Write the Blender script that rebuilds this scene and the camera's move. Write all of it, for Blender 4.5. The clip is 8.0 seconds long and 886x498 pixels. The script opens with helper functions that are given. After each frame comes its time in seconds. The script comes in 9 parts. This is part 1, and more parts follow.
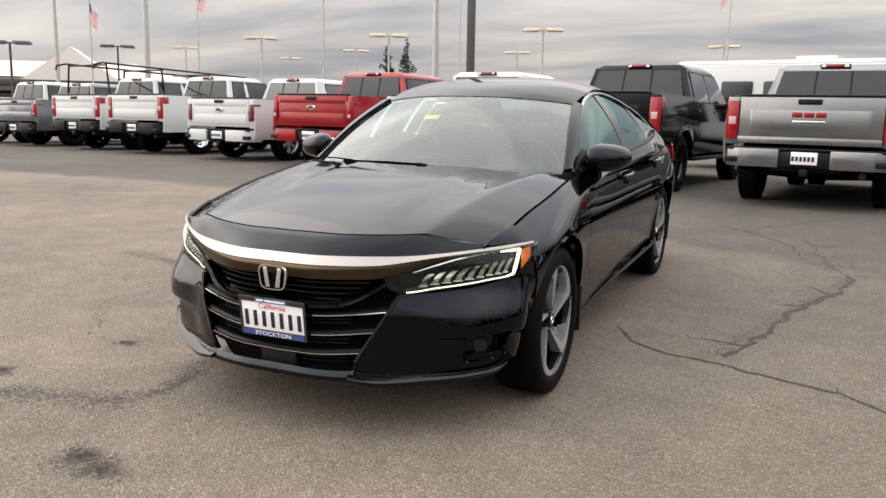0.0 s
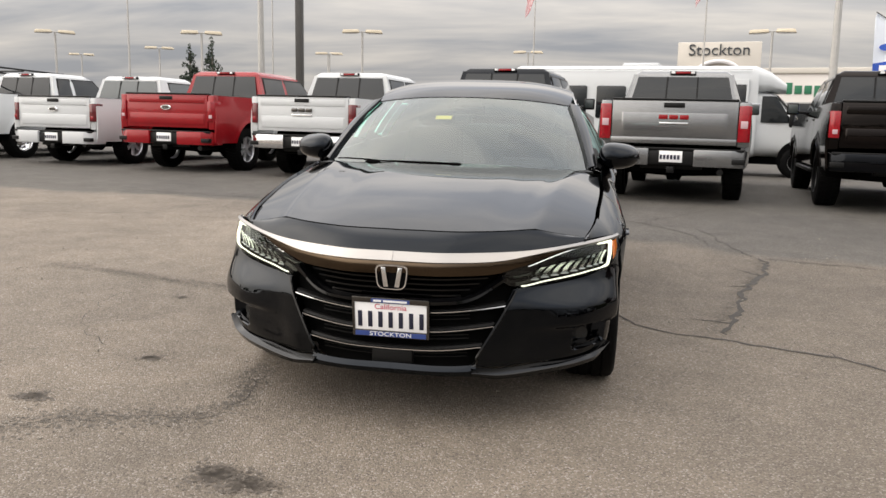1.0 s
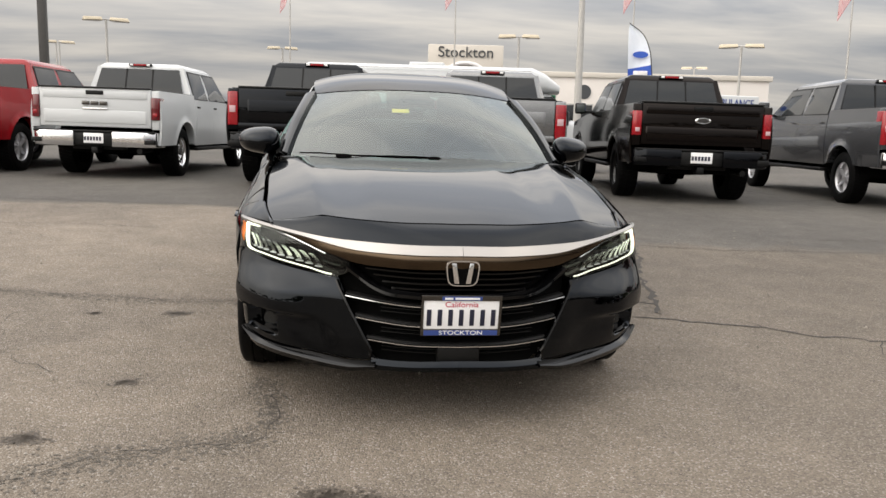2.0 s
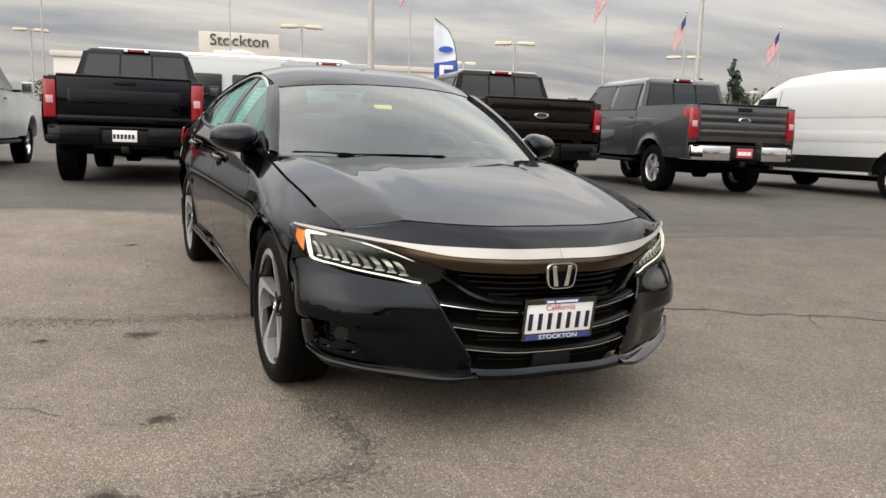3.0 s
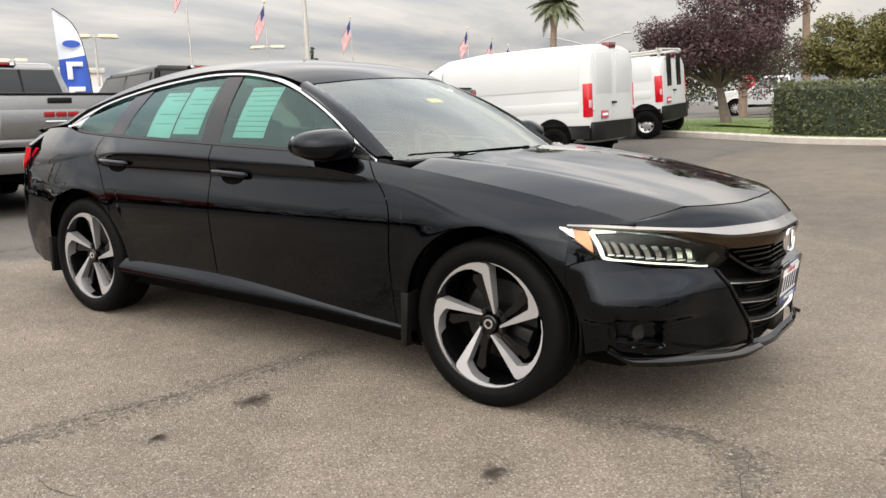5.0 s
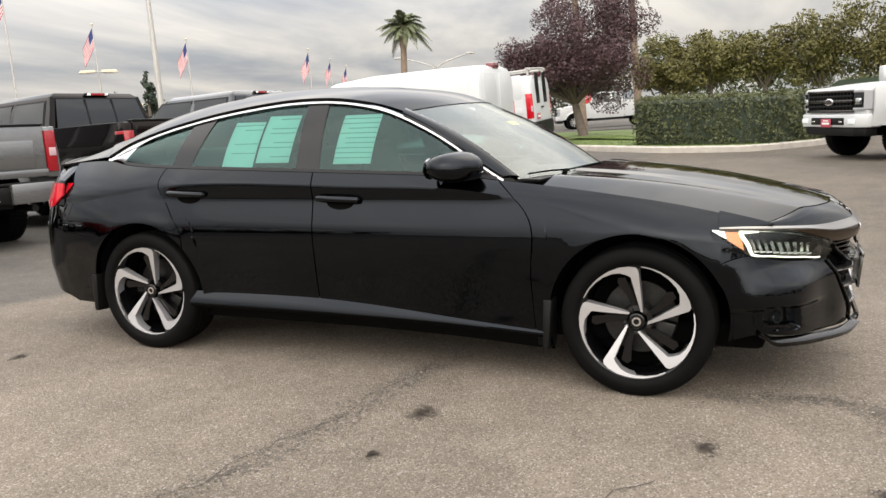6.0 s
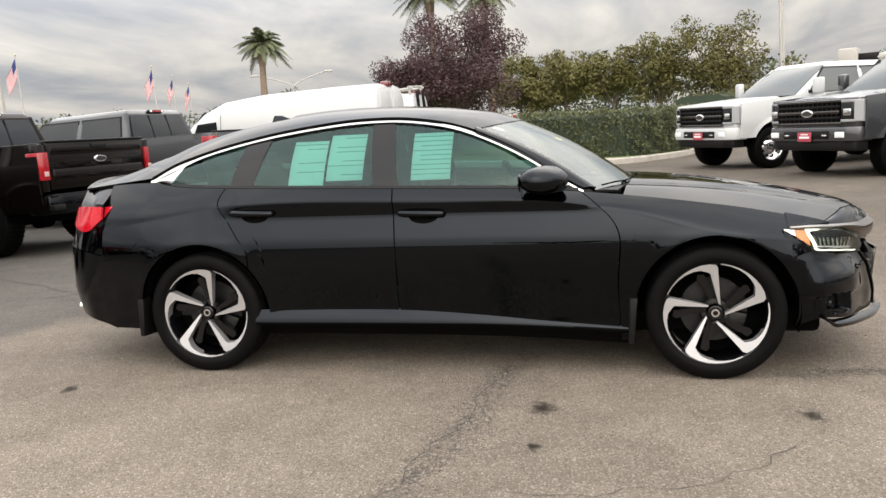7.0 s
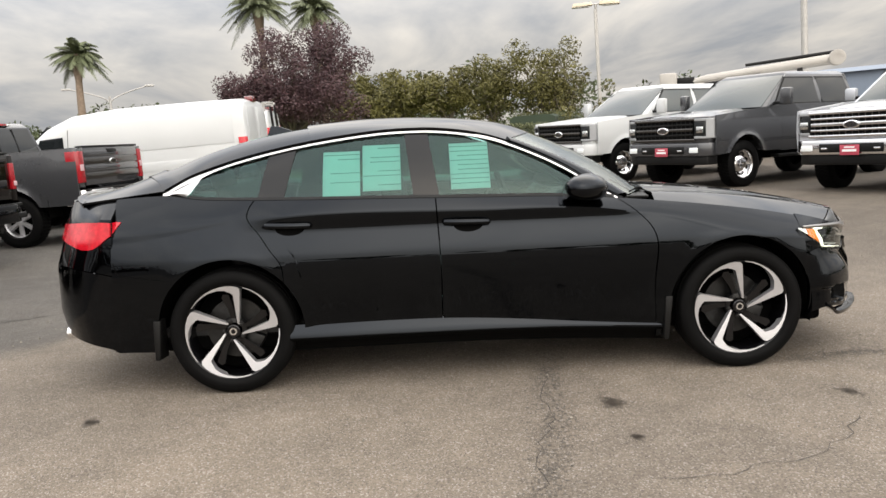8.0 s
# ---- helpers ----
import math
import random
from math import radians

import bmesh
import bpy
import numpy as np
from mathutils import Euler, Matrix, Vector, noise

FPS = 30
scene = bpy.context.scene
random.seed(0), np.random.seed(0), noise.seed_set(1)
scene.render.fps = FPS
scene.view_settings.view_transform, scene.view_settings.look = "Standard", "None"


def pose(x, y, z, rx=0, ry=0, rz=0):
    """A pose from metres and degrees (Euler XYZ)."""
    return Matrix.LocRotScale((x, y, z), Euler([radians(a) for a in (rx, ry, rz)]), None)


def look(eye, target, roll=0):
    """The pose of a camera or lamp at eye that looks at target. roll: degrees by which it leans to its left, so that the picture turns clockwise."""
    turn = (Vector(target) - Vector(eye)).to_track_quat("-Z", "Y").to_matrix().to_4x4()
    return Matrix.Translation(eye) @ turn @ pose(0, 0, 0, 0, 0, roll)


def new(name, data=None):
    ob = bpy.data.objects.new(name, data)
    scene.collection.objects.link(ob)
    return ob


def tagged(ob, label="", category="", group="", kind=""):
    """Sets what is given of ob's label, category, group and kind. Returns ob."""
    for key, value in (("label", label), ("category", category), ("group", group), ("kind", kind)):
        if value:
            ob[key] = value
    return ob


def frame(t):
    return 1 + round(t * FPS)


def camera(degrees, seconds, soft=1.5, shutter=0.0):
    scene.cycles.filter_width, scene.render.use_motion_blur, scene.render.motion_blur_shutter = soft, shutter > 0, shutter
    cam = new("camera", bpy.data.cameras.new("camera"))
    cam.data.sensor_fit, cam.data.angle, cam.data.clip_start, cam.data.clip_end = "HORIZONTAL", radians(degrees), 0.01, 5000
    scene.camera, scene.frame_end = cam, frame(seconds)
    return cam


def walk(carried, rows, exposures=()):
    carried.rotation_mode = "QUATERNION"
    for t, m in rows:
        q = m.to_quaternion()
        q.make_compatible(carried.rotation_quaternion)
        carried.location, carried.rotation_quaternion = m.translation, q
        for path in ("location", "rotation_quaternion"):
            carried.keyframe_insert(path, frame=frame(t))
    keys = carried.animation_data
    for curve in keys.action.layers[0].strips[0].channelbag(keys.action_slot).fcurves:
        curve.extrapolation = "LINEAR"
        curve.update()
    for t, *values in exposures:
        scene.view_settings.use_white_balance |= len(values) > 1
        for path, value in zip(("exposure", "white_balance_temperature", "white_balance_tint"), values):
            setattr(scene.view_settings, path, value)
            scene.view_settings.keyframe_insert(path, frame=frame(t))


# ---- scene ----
# The lot falls gently towards the camera: LOT turns the car's own level frame into the true upright one.
GRADE_X, GRADE_Y = -0.012, 0.036
LOT = Vector((GRADE_X, GRADE_Y, 1.0)).rotation_difference(Vector((0, 0, 1))).to_matrix().to_4x4()

cam = camera(57.5, 8.0)
PATH = [
    (0, (1.887, -4.916, 1.372), (1.086, -3.125, 0.986), 0.7),
    (0.5, (1.36, -5.185, 1.377), (0.756, -3.317, 0.995), 1.0),
    (1, (0.743, -5.384, 1.35), (0.4, -3.449, 0.975), 1.3),
    (1.5, (0.111, -5.405, 1.312), (0.077, -3.439, 0.944), 1.8),
    (2, (-0.509, -5.344, 1.287), (-0.231, -3.397, 0.926), 2.3),
    (3.5, (-2.189, -4.532, 1.24), (-1.134, -2.872, 0.88), 2.7),
    (4, (-2.662, -4.113, 1.221), (-1.397, -2.608, 0.852), 1.8),
    (4.5, (-3.096, -3.588, 1.199), (-1.641, -2.266, 0.834), 0.7),
    (5, (-3.526, -3.076, 1.202), (-1.919, -1.94, 0.848), -0.5),
    (6.5, (-4.765, -1.495, 1.279), (-2.884, -0.887, 0.979), -2.5),
    (7, (-5.008, -0.938, 1.303), (-3.073, -0.522, 1.012), -2.7),
    (7.5, (-5.135, -0.318, 1.315), (-3.164, -0.123, 1.037), -2.6),
    (8, (-5.184, 0.275, 1.312), (-3.203, 0.234, 1.045), -2.6),
]
walk(cam, [(t, LOT @ look(eye, target, roll)) for t, eye, target, roll in PATH],
     exposures=[(0.0, 0.03, 7000, 12), (1.0, -0.06, 7000, 11), (2.0, -0.10, 7000, 10), (3.5, -0.04, 7000, 10), (4.2, 0.06, 7000, 10), (5.0, 0.20, 7000, 10), (6.5, 0.22, 7000, 10), (8.0, 0.12, 7000, 10)])

# ---- world and sun: a bright overcast afternoon ----
SUN_EL, SUN_AZ = radians(40), radians(250)
world = bpy.data.worlds.new("overcast_sky")
scene.world = world
world.use_nodes = True
wt = world.node_tree
wt.nodes.clear()


def wnode(kind, **kw):
    n = wt.nodes.new(kind)
    for k, v in kw.items():
        if k == "operation":
            n.operation = v
    return n


w_out = wnode("ShaderNodeOutputWorld")
w_bg = wnode("ShaderNodeBackground")
w_sky = wnode("ShaderNodeTexSky")
w_sky.sky_type = "NISHITA"
w_sky.sun_disc = False
w_sky.sun_elevation, w_sky.sun_rotation = SUN_EL, SUN_AZ
w_sky.dust_density = 3.0
w_co = wnode("ShaderNodeTexCoord")
w_sep = wnode("ShaderNodeSeparateXYZ")
w_abs = wnode("ShaderNodeMath", operation="MAXIMUM")
w_abs.inputs[1].default_value = 0.0
w_add = wnode("ShaderNodeMath", operation="ADD")
w_add.inputs[1].default_value = 0.12
w_div = wnode("ShaderNodeVectorMath", operation="DIVIDE")
w_cmb = wnode("ShaderNodeCombineXYZ")
wt.links.new(w_co.outputs["Generated"], w_sep.inputs[0])
wt.links.new(w_sep.outputs["Z"], w_abs.inputs[0])
wt.links.new(w_abs.outputs[0], w_add.inputs[0])
for k in range(3):
    wt.links.new(w_add.outputs[0], w_cmb.inputs[k])
wt.links.new(w_co.outputs["Generated"], w_div.inputs[0])
wt.links.new(w_cmb.outputs[0], w_div.inputs[1])
w_map = wnode("ShaderNodeMapping")
w_map.inputs["Rotation"].default_value = (0, 0, radians(-30))
w_map.inputs["Scale"].default_value = (0.55, 1.25, 0.0)
wt.links.new(w_div.outputs[0], w_map.inputs["Vector"])
w_n1 = wnode("ShaderNodeTexNoise")
w_n1.inputs["Scale"].default_value = 1.1
w_n1.inputs["Detail"].default_value = 7.0
w_n1.inputs["Roughness"].default_value = 0.55
w_n1.inputs["Distortion"].default_value = 0.35
wt.links.new(w_map.outputs[0], w_n1.inputs["Vector"])
w_ramp = wt.nodes.new("ShaderNodeValToRGB")
w_ramp.color_ramp.elements[0].position, w_ramp.color_ramp.elements[0].color = 0.36, (0.43, 0.46, 0.52, 1)
w_ramp.color_ramp.elements[1].position, w_ramp.color_ramp.elements[1].color = 0.66, (0.84, 0.82, 0.80, 1)
wt.links.new(w_n1.outputs[0], w_ramp.inputs[0])
w_mul = wt.nodes.new("ShaderNodeMix")
w_mul.data_type = "RGBA"
w_skys = wt.nodes.new("ShaderNodeVectorMath")
w_skys.operation = "SCALE"
w_skys.inputs[3].default_value = 0.09
wt.links.new(w_sky.outputs[0], w_skys.inputs[0])
w_mul.inputs[0].default_value = 0.90
wt.links.new(w_skys.outputs[0], w_mul.inputs[6])
wt.links.new(w_ramp.outputs[0], w_mul.inputs[7])
# an overcast sky is brightest overhead
w_zpw = wt.nodes.new("ShaderNodeMapRange")
w_zpw.interpolation_type = "SMOOTHSTEP"
w_zpw.inputs["From Min"].default_value, w_zpw.inputs["From Max"].default_value = 0.04, 0.60
wt.links.new(w_abs.outputs[0], w_zpw.inputs["Value"])
w_zen = wnode("ShaderNodeMath", operation="MULTIPLY_ADD")
w_zen.inputs[1].default_value, w_zen.inputs[2].default_value = 3.1, 0.82
wt.links.new(w_zpw.outputs[0], w_zen.inputs[0])
w_lit = wt.nodes.new("ShaderNodeVectorMath")
w_lit.operation = "SCALE"
wt.links.new(w_mul.outputs[2], w_lit.inputs[0])
wt.links.new(w_zen.outputs[0], w_lit.inputs[3])
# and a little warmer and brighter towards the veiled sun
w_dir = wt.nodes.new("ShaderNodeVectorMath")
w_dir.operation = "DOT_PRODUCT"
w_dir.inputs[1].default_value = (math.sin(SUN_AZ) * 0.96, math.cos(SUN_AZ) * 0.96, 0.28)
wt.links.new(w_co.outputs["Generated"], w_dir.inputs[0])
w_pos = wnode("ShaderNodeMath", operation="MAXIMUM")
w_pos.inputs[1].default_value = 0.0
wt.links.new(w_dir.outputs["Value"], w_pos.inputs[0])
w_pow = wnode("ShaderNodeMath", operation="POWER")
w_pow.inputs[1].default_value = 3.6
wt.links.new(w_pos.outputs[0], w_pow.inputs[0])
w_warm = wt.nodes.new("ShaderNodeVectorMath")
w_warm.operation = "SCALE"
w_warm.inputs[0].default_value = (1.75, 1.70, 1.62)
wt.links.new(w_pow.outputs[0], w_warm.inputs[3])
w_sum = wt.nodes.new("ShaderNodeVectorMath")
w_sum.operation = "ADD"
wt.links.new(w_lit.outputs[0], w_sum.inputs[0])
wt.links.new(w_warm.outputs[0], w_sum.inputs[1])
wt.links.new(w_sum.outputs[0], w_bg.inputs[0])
w_bg.inputs[1].default_value = 1.0
wt.links.new(w_bg.outputs[0], w_out.inputs[0])

sun_data = bpy.data.lights.new("sun", "SUN")
sun_data.energy, sun_data.angle, sun_data.color = 0.6, radians(110), (1.0, 0.95, 0.88)
sun = new("sun", sun_data)
sun_way = Vector((math.sin(SUN_AZ) * math.cos(SUN_EL), math.cos(SUN_AZ) * math.cos(SUN_EL), math.sin(SUN_EL)))
sun.matrix_world = look(sun_way * 60, (0, 0, 0))

# ---- materials ----
def mat(name, color, rough=0.5, metal=0.0, coat=0.0, spec=0.5, vary=0.0, scale=8.0, bump=0.0, bscale=60.0,
        rvary=0.0, emit=0.0, alpha=1.0, island=0.0, trans=0.0, sheen=None, coat_ior=1.5, ior=1.5):
    """A painted, metal, plastic or cloth surface: base colour with two-scale variation, uneven gloss and fine relief."""
    m = bpy.data.materials.new(name)
    m.use_nodes = True
    nt = m.node_tree
    b = nt.nodes["Principled BSDF"]
    col = (*color, 1.0)
    b.inputs["Base Color"].default_value = col
    b.inputs["Roughness"].default_value = rough
    b.inputs["Metallic"].default_value = metal
    b.inputs["Coat Weight"].default_value = coat
    b.inputs["Coat Roughness"].default_value = 0.03
    b.inputs["Coat IOR"].default_value = coat_ior
    b.inputs["Specular IOR Level"].default_value = spec
    b.inputs["IOR"].default_value = ior
    if sheen:
        b.inputs["Specular Tint"].default_value = (*sheen, 1.0)
    if trans:
        b.inputs["Transmission Weight"].default_value = trans
    if emit:
        b.inputs["Emission Color"].default_value = col
        b.inputs["Emission Strength"].default_value = emit
    if vary or rvary or bump or island:
        co = nt.nodes.new("ShaderNodeTexCoord")
        n1 = nt.nodes.new("ShaderNodeTexNoise")
        n1.inputs["Scale"].default_value = scale
        n1.inputs["Detail"].default_value = 6.0
        nt.links.new(co.outputs["Object"], n1.inputs["Vector"])
        n2 = nt.nodes.new("ShaderNodeTexNoise")
        n2.inputs["Scale"].default_value = bscale
        n2.inputs["Detail"].default_value = 3.0
        nt.links.new(co.outputs["Object"], n2.inputs["Vector"])
        if vary or island:
            mixn = nt.nodes.new("ShaderNodeMath")
            mixn.operation = "MULTIPLY_ADD"
            nt.links.new(n2.outputs[0], mixn.inputs[0])
            mixn.inputs[1].default_value = 0.4
            nt.links.new(n1.outputs[0], mixn.inputs[2])
            last = mixn.outputs[0]
            if island:
                geo = nt.nodes.new("ShaderNodeNewGeometry")
                ad = nt.nodes.new("ShaderNodeMath")
                ad.operation = "MULTIPLY_ADD"
                nt.links.new(geo.outputs["Random Per Island"], ad.inputs[0])
                ad.inputs[1].default_value = island
                nt.links.new(last, ad.inputs[2])
                last = ad.outputs[0]
            ramp = nt.nodes.new("ShaderNodeMapRange")
            ramp.inputs["From Min"].default_value, ramp.inputs["From Max"].default_value = 0.3, 1.1 + island
            ramp.inputs["To Min"].default_value, ramp.inputs["To Max"].default_value = 1.0 - vary, 1.0 + vary
            nt.links.new(last, ramp.inputs["Value"])
            mx = nt.nodes.new("ShaderNodeVectorMath")
            mx.operation = "SCALE"
            mx.inputs[0].default_value = color
            nt.links.new(ramp.outputs[0], mx.inputs[3])
            nt.links.new(mx.outputs[0], b.inputs["Base Color"])
        if rvary:
            rr = nt.nodes.new("ShaderNodeMapRange")
            rr.inputs["From Min"].default_value, rr.inputs["From Max"].default_value = 0.35, 0.7
            rr.inputs["To Min"].default_value, rr.inputs["To Max"].default_value = rough, rough + rvary
            nt.links.new(n1.outputs[0], rr.inputs["Value"])
            nt.links.new(rr.outputs[0], b.inputs["Roughness"])
        if bump:
            bn = nt.nodes.new("ShaderNodeBump")
            bn.inputs["Strength"].default_value = 1.0
            bn.inputs["Distance"].default_value = bump
            nt.links.new(n2.outputs[0], bn.inputs["Height"])
            nt.links.new(bn.outputs[0], b.inputs["Normal"])
    return m


def glass(name, tint, gloss=1.0, sheen=(0.95, 1.0, 0.98)):
    """Thin tinted glass: clear through, with a mirror sheen that grows towards grazing."""
    m = bpy.data.materials.new(name)
    m.use_nodes = True
    nt = m.node_tree
    nt.nodes.clear()
    out = nt.nodes.new("ShaderNodeOutputMaterial")
    mix = nt.nodes.new("ShaderNodeMixShader")
    tr = nt.nodes.new("ShaderNodeBsdfTransparent")
    gl = nt.nodes.new("ShaderNodeBsdfGlossy")
    fr = nt.nodes.new("ShaderNodeFresnel")
    fr.inputs["IOR"].default_value = 1.85 * gloss
    tr.inputs[0].default_value = (*tint, 1)
    gl.inputs["Roughness"].default_value = 0.02
    gl.inputs[0].default_value = (*sheen, 1)
    nt.links.new(fr.outputs[0], mix.inputs[0])
    nt.links.new(tr.outputs[0], mix.inputs[1])
    nt.links.new(gl.outputs[0], mix.inputs[2])
    nt.links.new(mix.outputs[0], out.inputs[0])
    return m


def asphalt_material():
    m = bpy.data.materials.new("worn_asphalt")
    m.use_nodes = True
    nt = m.node_tree
    b = nt.nodes["Principled BSDF"]
    co = nt.nodes.new("ShaderNodeTexCoord")

    def noise_at(scale, detail=4.0, rough=0.55):
        n = nt.nodes.new("ShaderNodeTexNoise")
        n.inputs["Scale"].default_value = scale
        n.inputs["Detail"].default_value = detail
        n.inputs["Roughness"].default_value = rough
        nt.links.new(co.outputs["Object"], n.inputs["Vector"])
        return n.outputs[0]

    def ramp_of(src, stops):
        r = nt.nodes.new("ShaderNodeValToRGB")
        for i, (p, c) in enumerate(stops):
            e = r.color_ramp.elements[i] if i < 2 else r.color_ramp.elements.new(p)
            e.position, e.color = p, (*c, 1)
        nt.links.new(src, r.inputs[0])
        return r.outputs[0]

    def mixed(kind, fac, a, c):
        x = nt.nodes.new("ShaderNodeMix")
        x.data_type = "RGBA"
        x.blend_type = kind
        if isinstance(fac, float):
            x.inputs[0].default_value = fac
        else:
            nt.links.new(fac, x.inputs[0])
        nt.links.new(a, x.inputs[6])
        nt.links.new(c, x.inputs[7])
        return x.outputs[2]

    grain = nt.nodes.new("ShaderNodeTexVoronoi")
    grain.inputs["Scale"].default_value = 155.0
    nt.links.new(co.outputs["Object"], grain.inputs["Vector"])
    sep = nt.nodes.new("ShaderNodeSeparateColor")
    nt.links.new(grain.outputs["Color"], sep.inputs[0])
    stones = ramp_of(sep.outputs[0], [(0.0, (0.100, 0.086, 0.071)), (0.14, (0.152, 0.128, 0.102)), (0.55, (0.186, 0.157, 0.126)), (0.86, (0.220, 0.189, 0.156)), (0.965, (0.315, 0.290, 0.262))])
    big = ramp_of(noise_at(0.35, 5.0), [(0.32, (0.74, 0.73, 0.73)), (0.62, (1.06, 1.04, 1.02))])
    mid = ramp_of(noise_at(3.2, 6.0, 0.65), [(0.3, (0.80, 0.80, 0.80)), (0.7, (1.12, 1.12, 1.12))])
    spots = ramp_of(noise_at(1.1, 3.0), [(0.24, (0.5, 0.5, 0.5)), (0.33, (1, 1, 1))])
    base = mixed("MULTIPLY", 1.0, stones, big)
    base = mixed("MULTIPLY", 1.0, base, mid)
    base = mixed("MULTIPLY", 0.55, base, spots)
    # past a wandering seam the surface is an older, greyer laying
    sx = nt.nodes.new("ShaderNodeSeparateXYZ")
    nt.links.new(co.outputs["Object"], sx.inputs[0])

    def span(src, a, c, d, e, smooth=False):
        r = nt.nodes.new("ShaderNodeMapRange")
        r.interpolation_type = "SMOOTHSTEP" if smooth else "LINEAR"
        for key, v_ in (("From Min", a), ("From Max", c), ("To Min", d), ("To Max", e)):
            r.inputs[key].default_value = v_
        nt.links.new(src, r.inputs["Value"])
        return r.outputs[0]

    def summed(p, q, op="ADD"):
        s = nt.nodes.new("ShaderNodeMath")
        s.operation = op
        nt.links.new(p, s.inputs[0])
        nt.links.new(q, s.inputs[1])
        return s.outputs[0]

    seam = summed(span(sx.outputs[0], -1.8, 2.26, 4.25, 1.95), span(sx.outputs[0], 2.26, 30.0, 0.0, -2.6))
    past = summed(summed(sx.outputs[1], seam, "SUBTRACT"), span(noise_at(1.4, 5.0), 0.0, 1.0, -0.5, 0.5))
    old = nt.nodes.new("ShaderNodeRGB")
    old.outputs[0].default_value = (0.50, 0.54, 0.59, 1)
    east = span(summed(sx.outputs[0], span(noise_at(0.8, 5.0), 0.0, 1.0, -1.2, 1.2)), -0.5, 4.5, 0.0, 0.80, True)
    warm = nt.nodes.new("ShaderNodeRGB")
    warm.outputs[0].default_value = (0.53, 0.525, 0.52, 1)
    fade = summed(span(past, -0.25, 0.30, 1.0, 0.0, True), east, "MULTIPLY")
    base = mixed("MULTIPLY", fade, base, warm.outputs[0])
    base = mixed("MULTIPLY", span(past, -0.25, 0.30, 0.0, 1.0, True), base, old.outputs[0])
    nt.links.new(base, b.inputs["Base Color"])
    b.inputs["Roughness"].default_value = 0.85
    b.inputs["Specular IOR Level"].default_value = 0.35
    bn = nt.nodes.new("ShaderNodeBump")
    bn.inputs["Distance"].default_value = 0.006
    bn.inputs["Strength"].default_value = 0.8
    inv = nt.nodes.new("ShaderNodeMath")
    inv.operation = "SUBTRACT"
    inv.inputs[0].default_value = 1.0
    nt.links.new(grain.outputs["Distance"], inv.inputs[1])
    nt.links.new(inv.outputs[0], bn.inputs["Height"])
    nt.links.new(bn.outputs[0], b.inputs["Normal"])
    return m


M_ASPHALT = asphalt_material()
M_CRACK = mat("crack_dirt", (0.045, 0.040, 0.035), 0.95, vary=0.4, scale=30)
M_PAINT = mat("black_car_paint", (0.0004, 0.0004, 0.0005), 0.02, ior=1.5, rvary=0.03, scale=3, sheen=(0.45, 0.50, 0.57))
M_GLOSS = mat("gloss_black_plastic", (0.0012, 0.0012, 0.0014), 0.07, spec=0.5, rvary=0.05, scale=5, ior=1.40)
M_MATTE = mat("matte_black_plastic", (0.005, 0.005, 0.005), 0.45, spec=0.22, vary=0.3, bump=0.0006, bscale=300)
M_RUBBER = mat("tyre_rubber", (0.0028, 0.0028, 0.0029), 0.62, spec=0.075, vary=0.35, scale=14, bump=0.0008, bscale=120)
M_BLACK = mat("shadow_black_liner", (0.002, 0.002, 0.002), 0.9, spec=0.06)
M_CHROME = mat("chrome", (0.82, 0.82, 0.83), 0.10, metal=1.0, rvary=0.08, scale=9)
M_BAR = mat("satin_chrome_bar", (0.33, 0.315, 0.30), 0.28, metal=1.0, rvary=0.08)
M_TRIM = mat("bright_window_trim", (0.52, 0.52, 0.53), 0.16, metal=1.0, rvary=0.06)
M_STRIP = mat("lamp_strip_lens", (0.30, 0.31, 0.32), 0.15, spec=0.6)
M_SILL = mat("smoked_chrome_strip", (0.075, 0.075, 0.077), 0.10, metal=1.0, rvary=0.06)
M_BRONZE = mat("dark_bronze_chrome", (0.085, 0.062, 0.042), 0.16, metal=1.0, rvary=0.05)
M_DARKCHROME = mat("dark_chrome", (0.12, 0.115, 0.11), 0.20, metal=1.0)
M_ALLOY = mat("machined_alloy", (0.56, 0.56, 0.58), 0.30, metal=0.75, rvary=0.10, scale=20)
M_WHEELBLK = mat("black_wheel_paint", (0.0025, 0.0025, 0.003), 0.16, spec=0.4)
M_STEEL = mat("brake_steel", (0.035, 0.035, 0.035), 0.4, metal=0.9, vary=0.3, scale=40)
M_SILVERWHEEL = mat("silver_steel_wheel", (0.55, 0.55, 0.56), 0.35, metal=0.7, vary=0.15)
M_GLASS = glass("tinted_window_glass", (0.24, 0.43, 0.40), 0.84, (0.66, 0.90, 0.86))
M_SHIELD = glass("windshield_glass", (0.74, 0.82, 0.78), 1.13)
M_LENS = glass("clear_lamp_lens", (0.95, 0.97, 0.97), 0.74)
M_DARKGLASS = mat("privacy_glass", (0.010, 0.012, 0.013), 0.04, spec=0.42)
M_GREYGLASS = mat("light_window_glass", (0.05, 0.06, 0.06), 0.05, spec=0.7)
M_AMBER = mat("amber_reflector", (0.85, 0.22, 0.02), 0.15, coat=0.8)
M_RED = mat("red_lamp_lens", (0.46, 0.006, 0.016), 0.14, coat=0.3, vary=0.35, scale=30)
M_REDT = mat("deep_red_truck_lens", (0.27, 0.006, 0.012), 0.16, coat=0.3, vary=0.4, scale=30)
M_REVERSE = mat("pale_reverse_lens", (0.50, 0.34, 0.36), 0.2, spec=0.5)
M_REDDARK = mat("smoked_red_lens", (0.12, 0.008, 0.012), 0.10, coat=1.0)
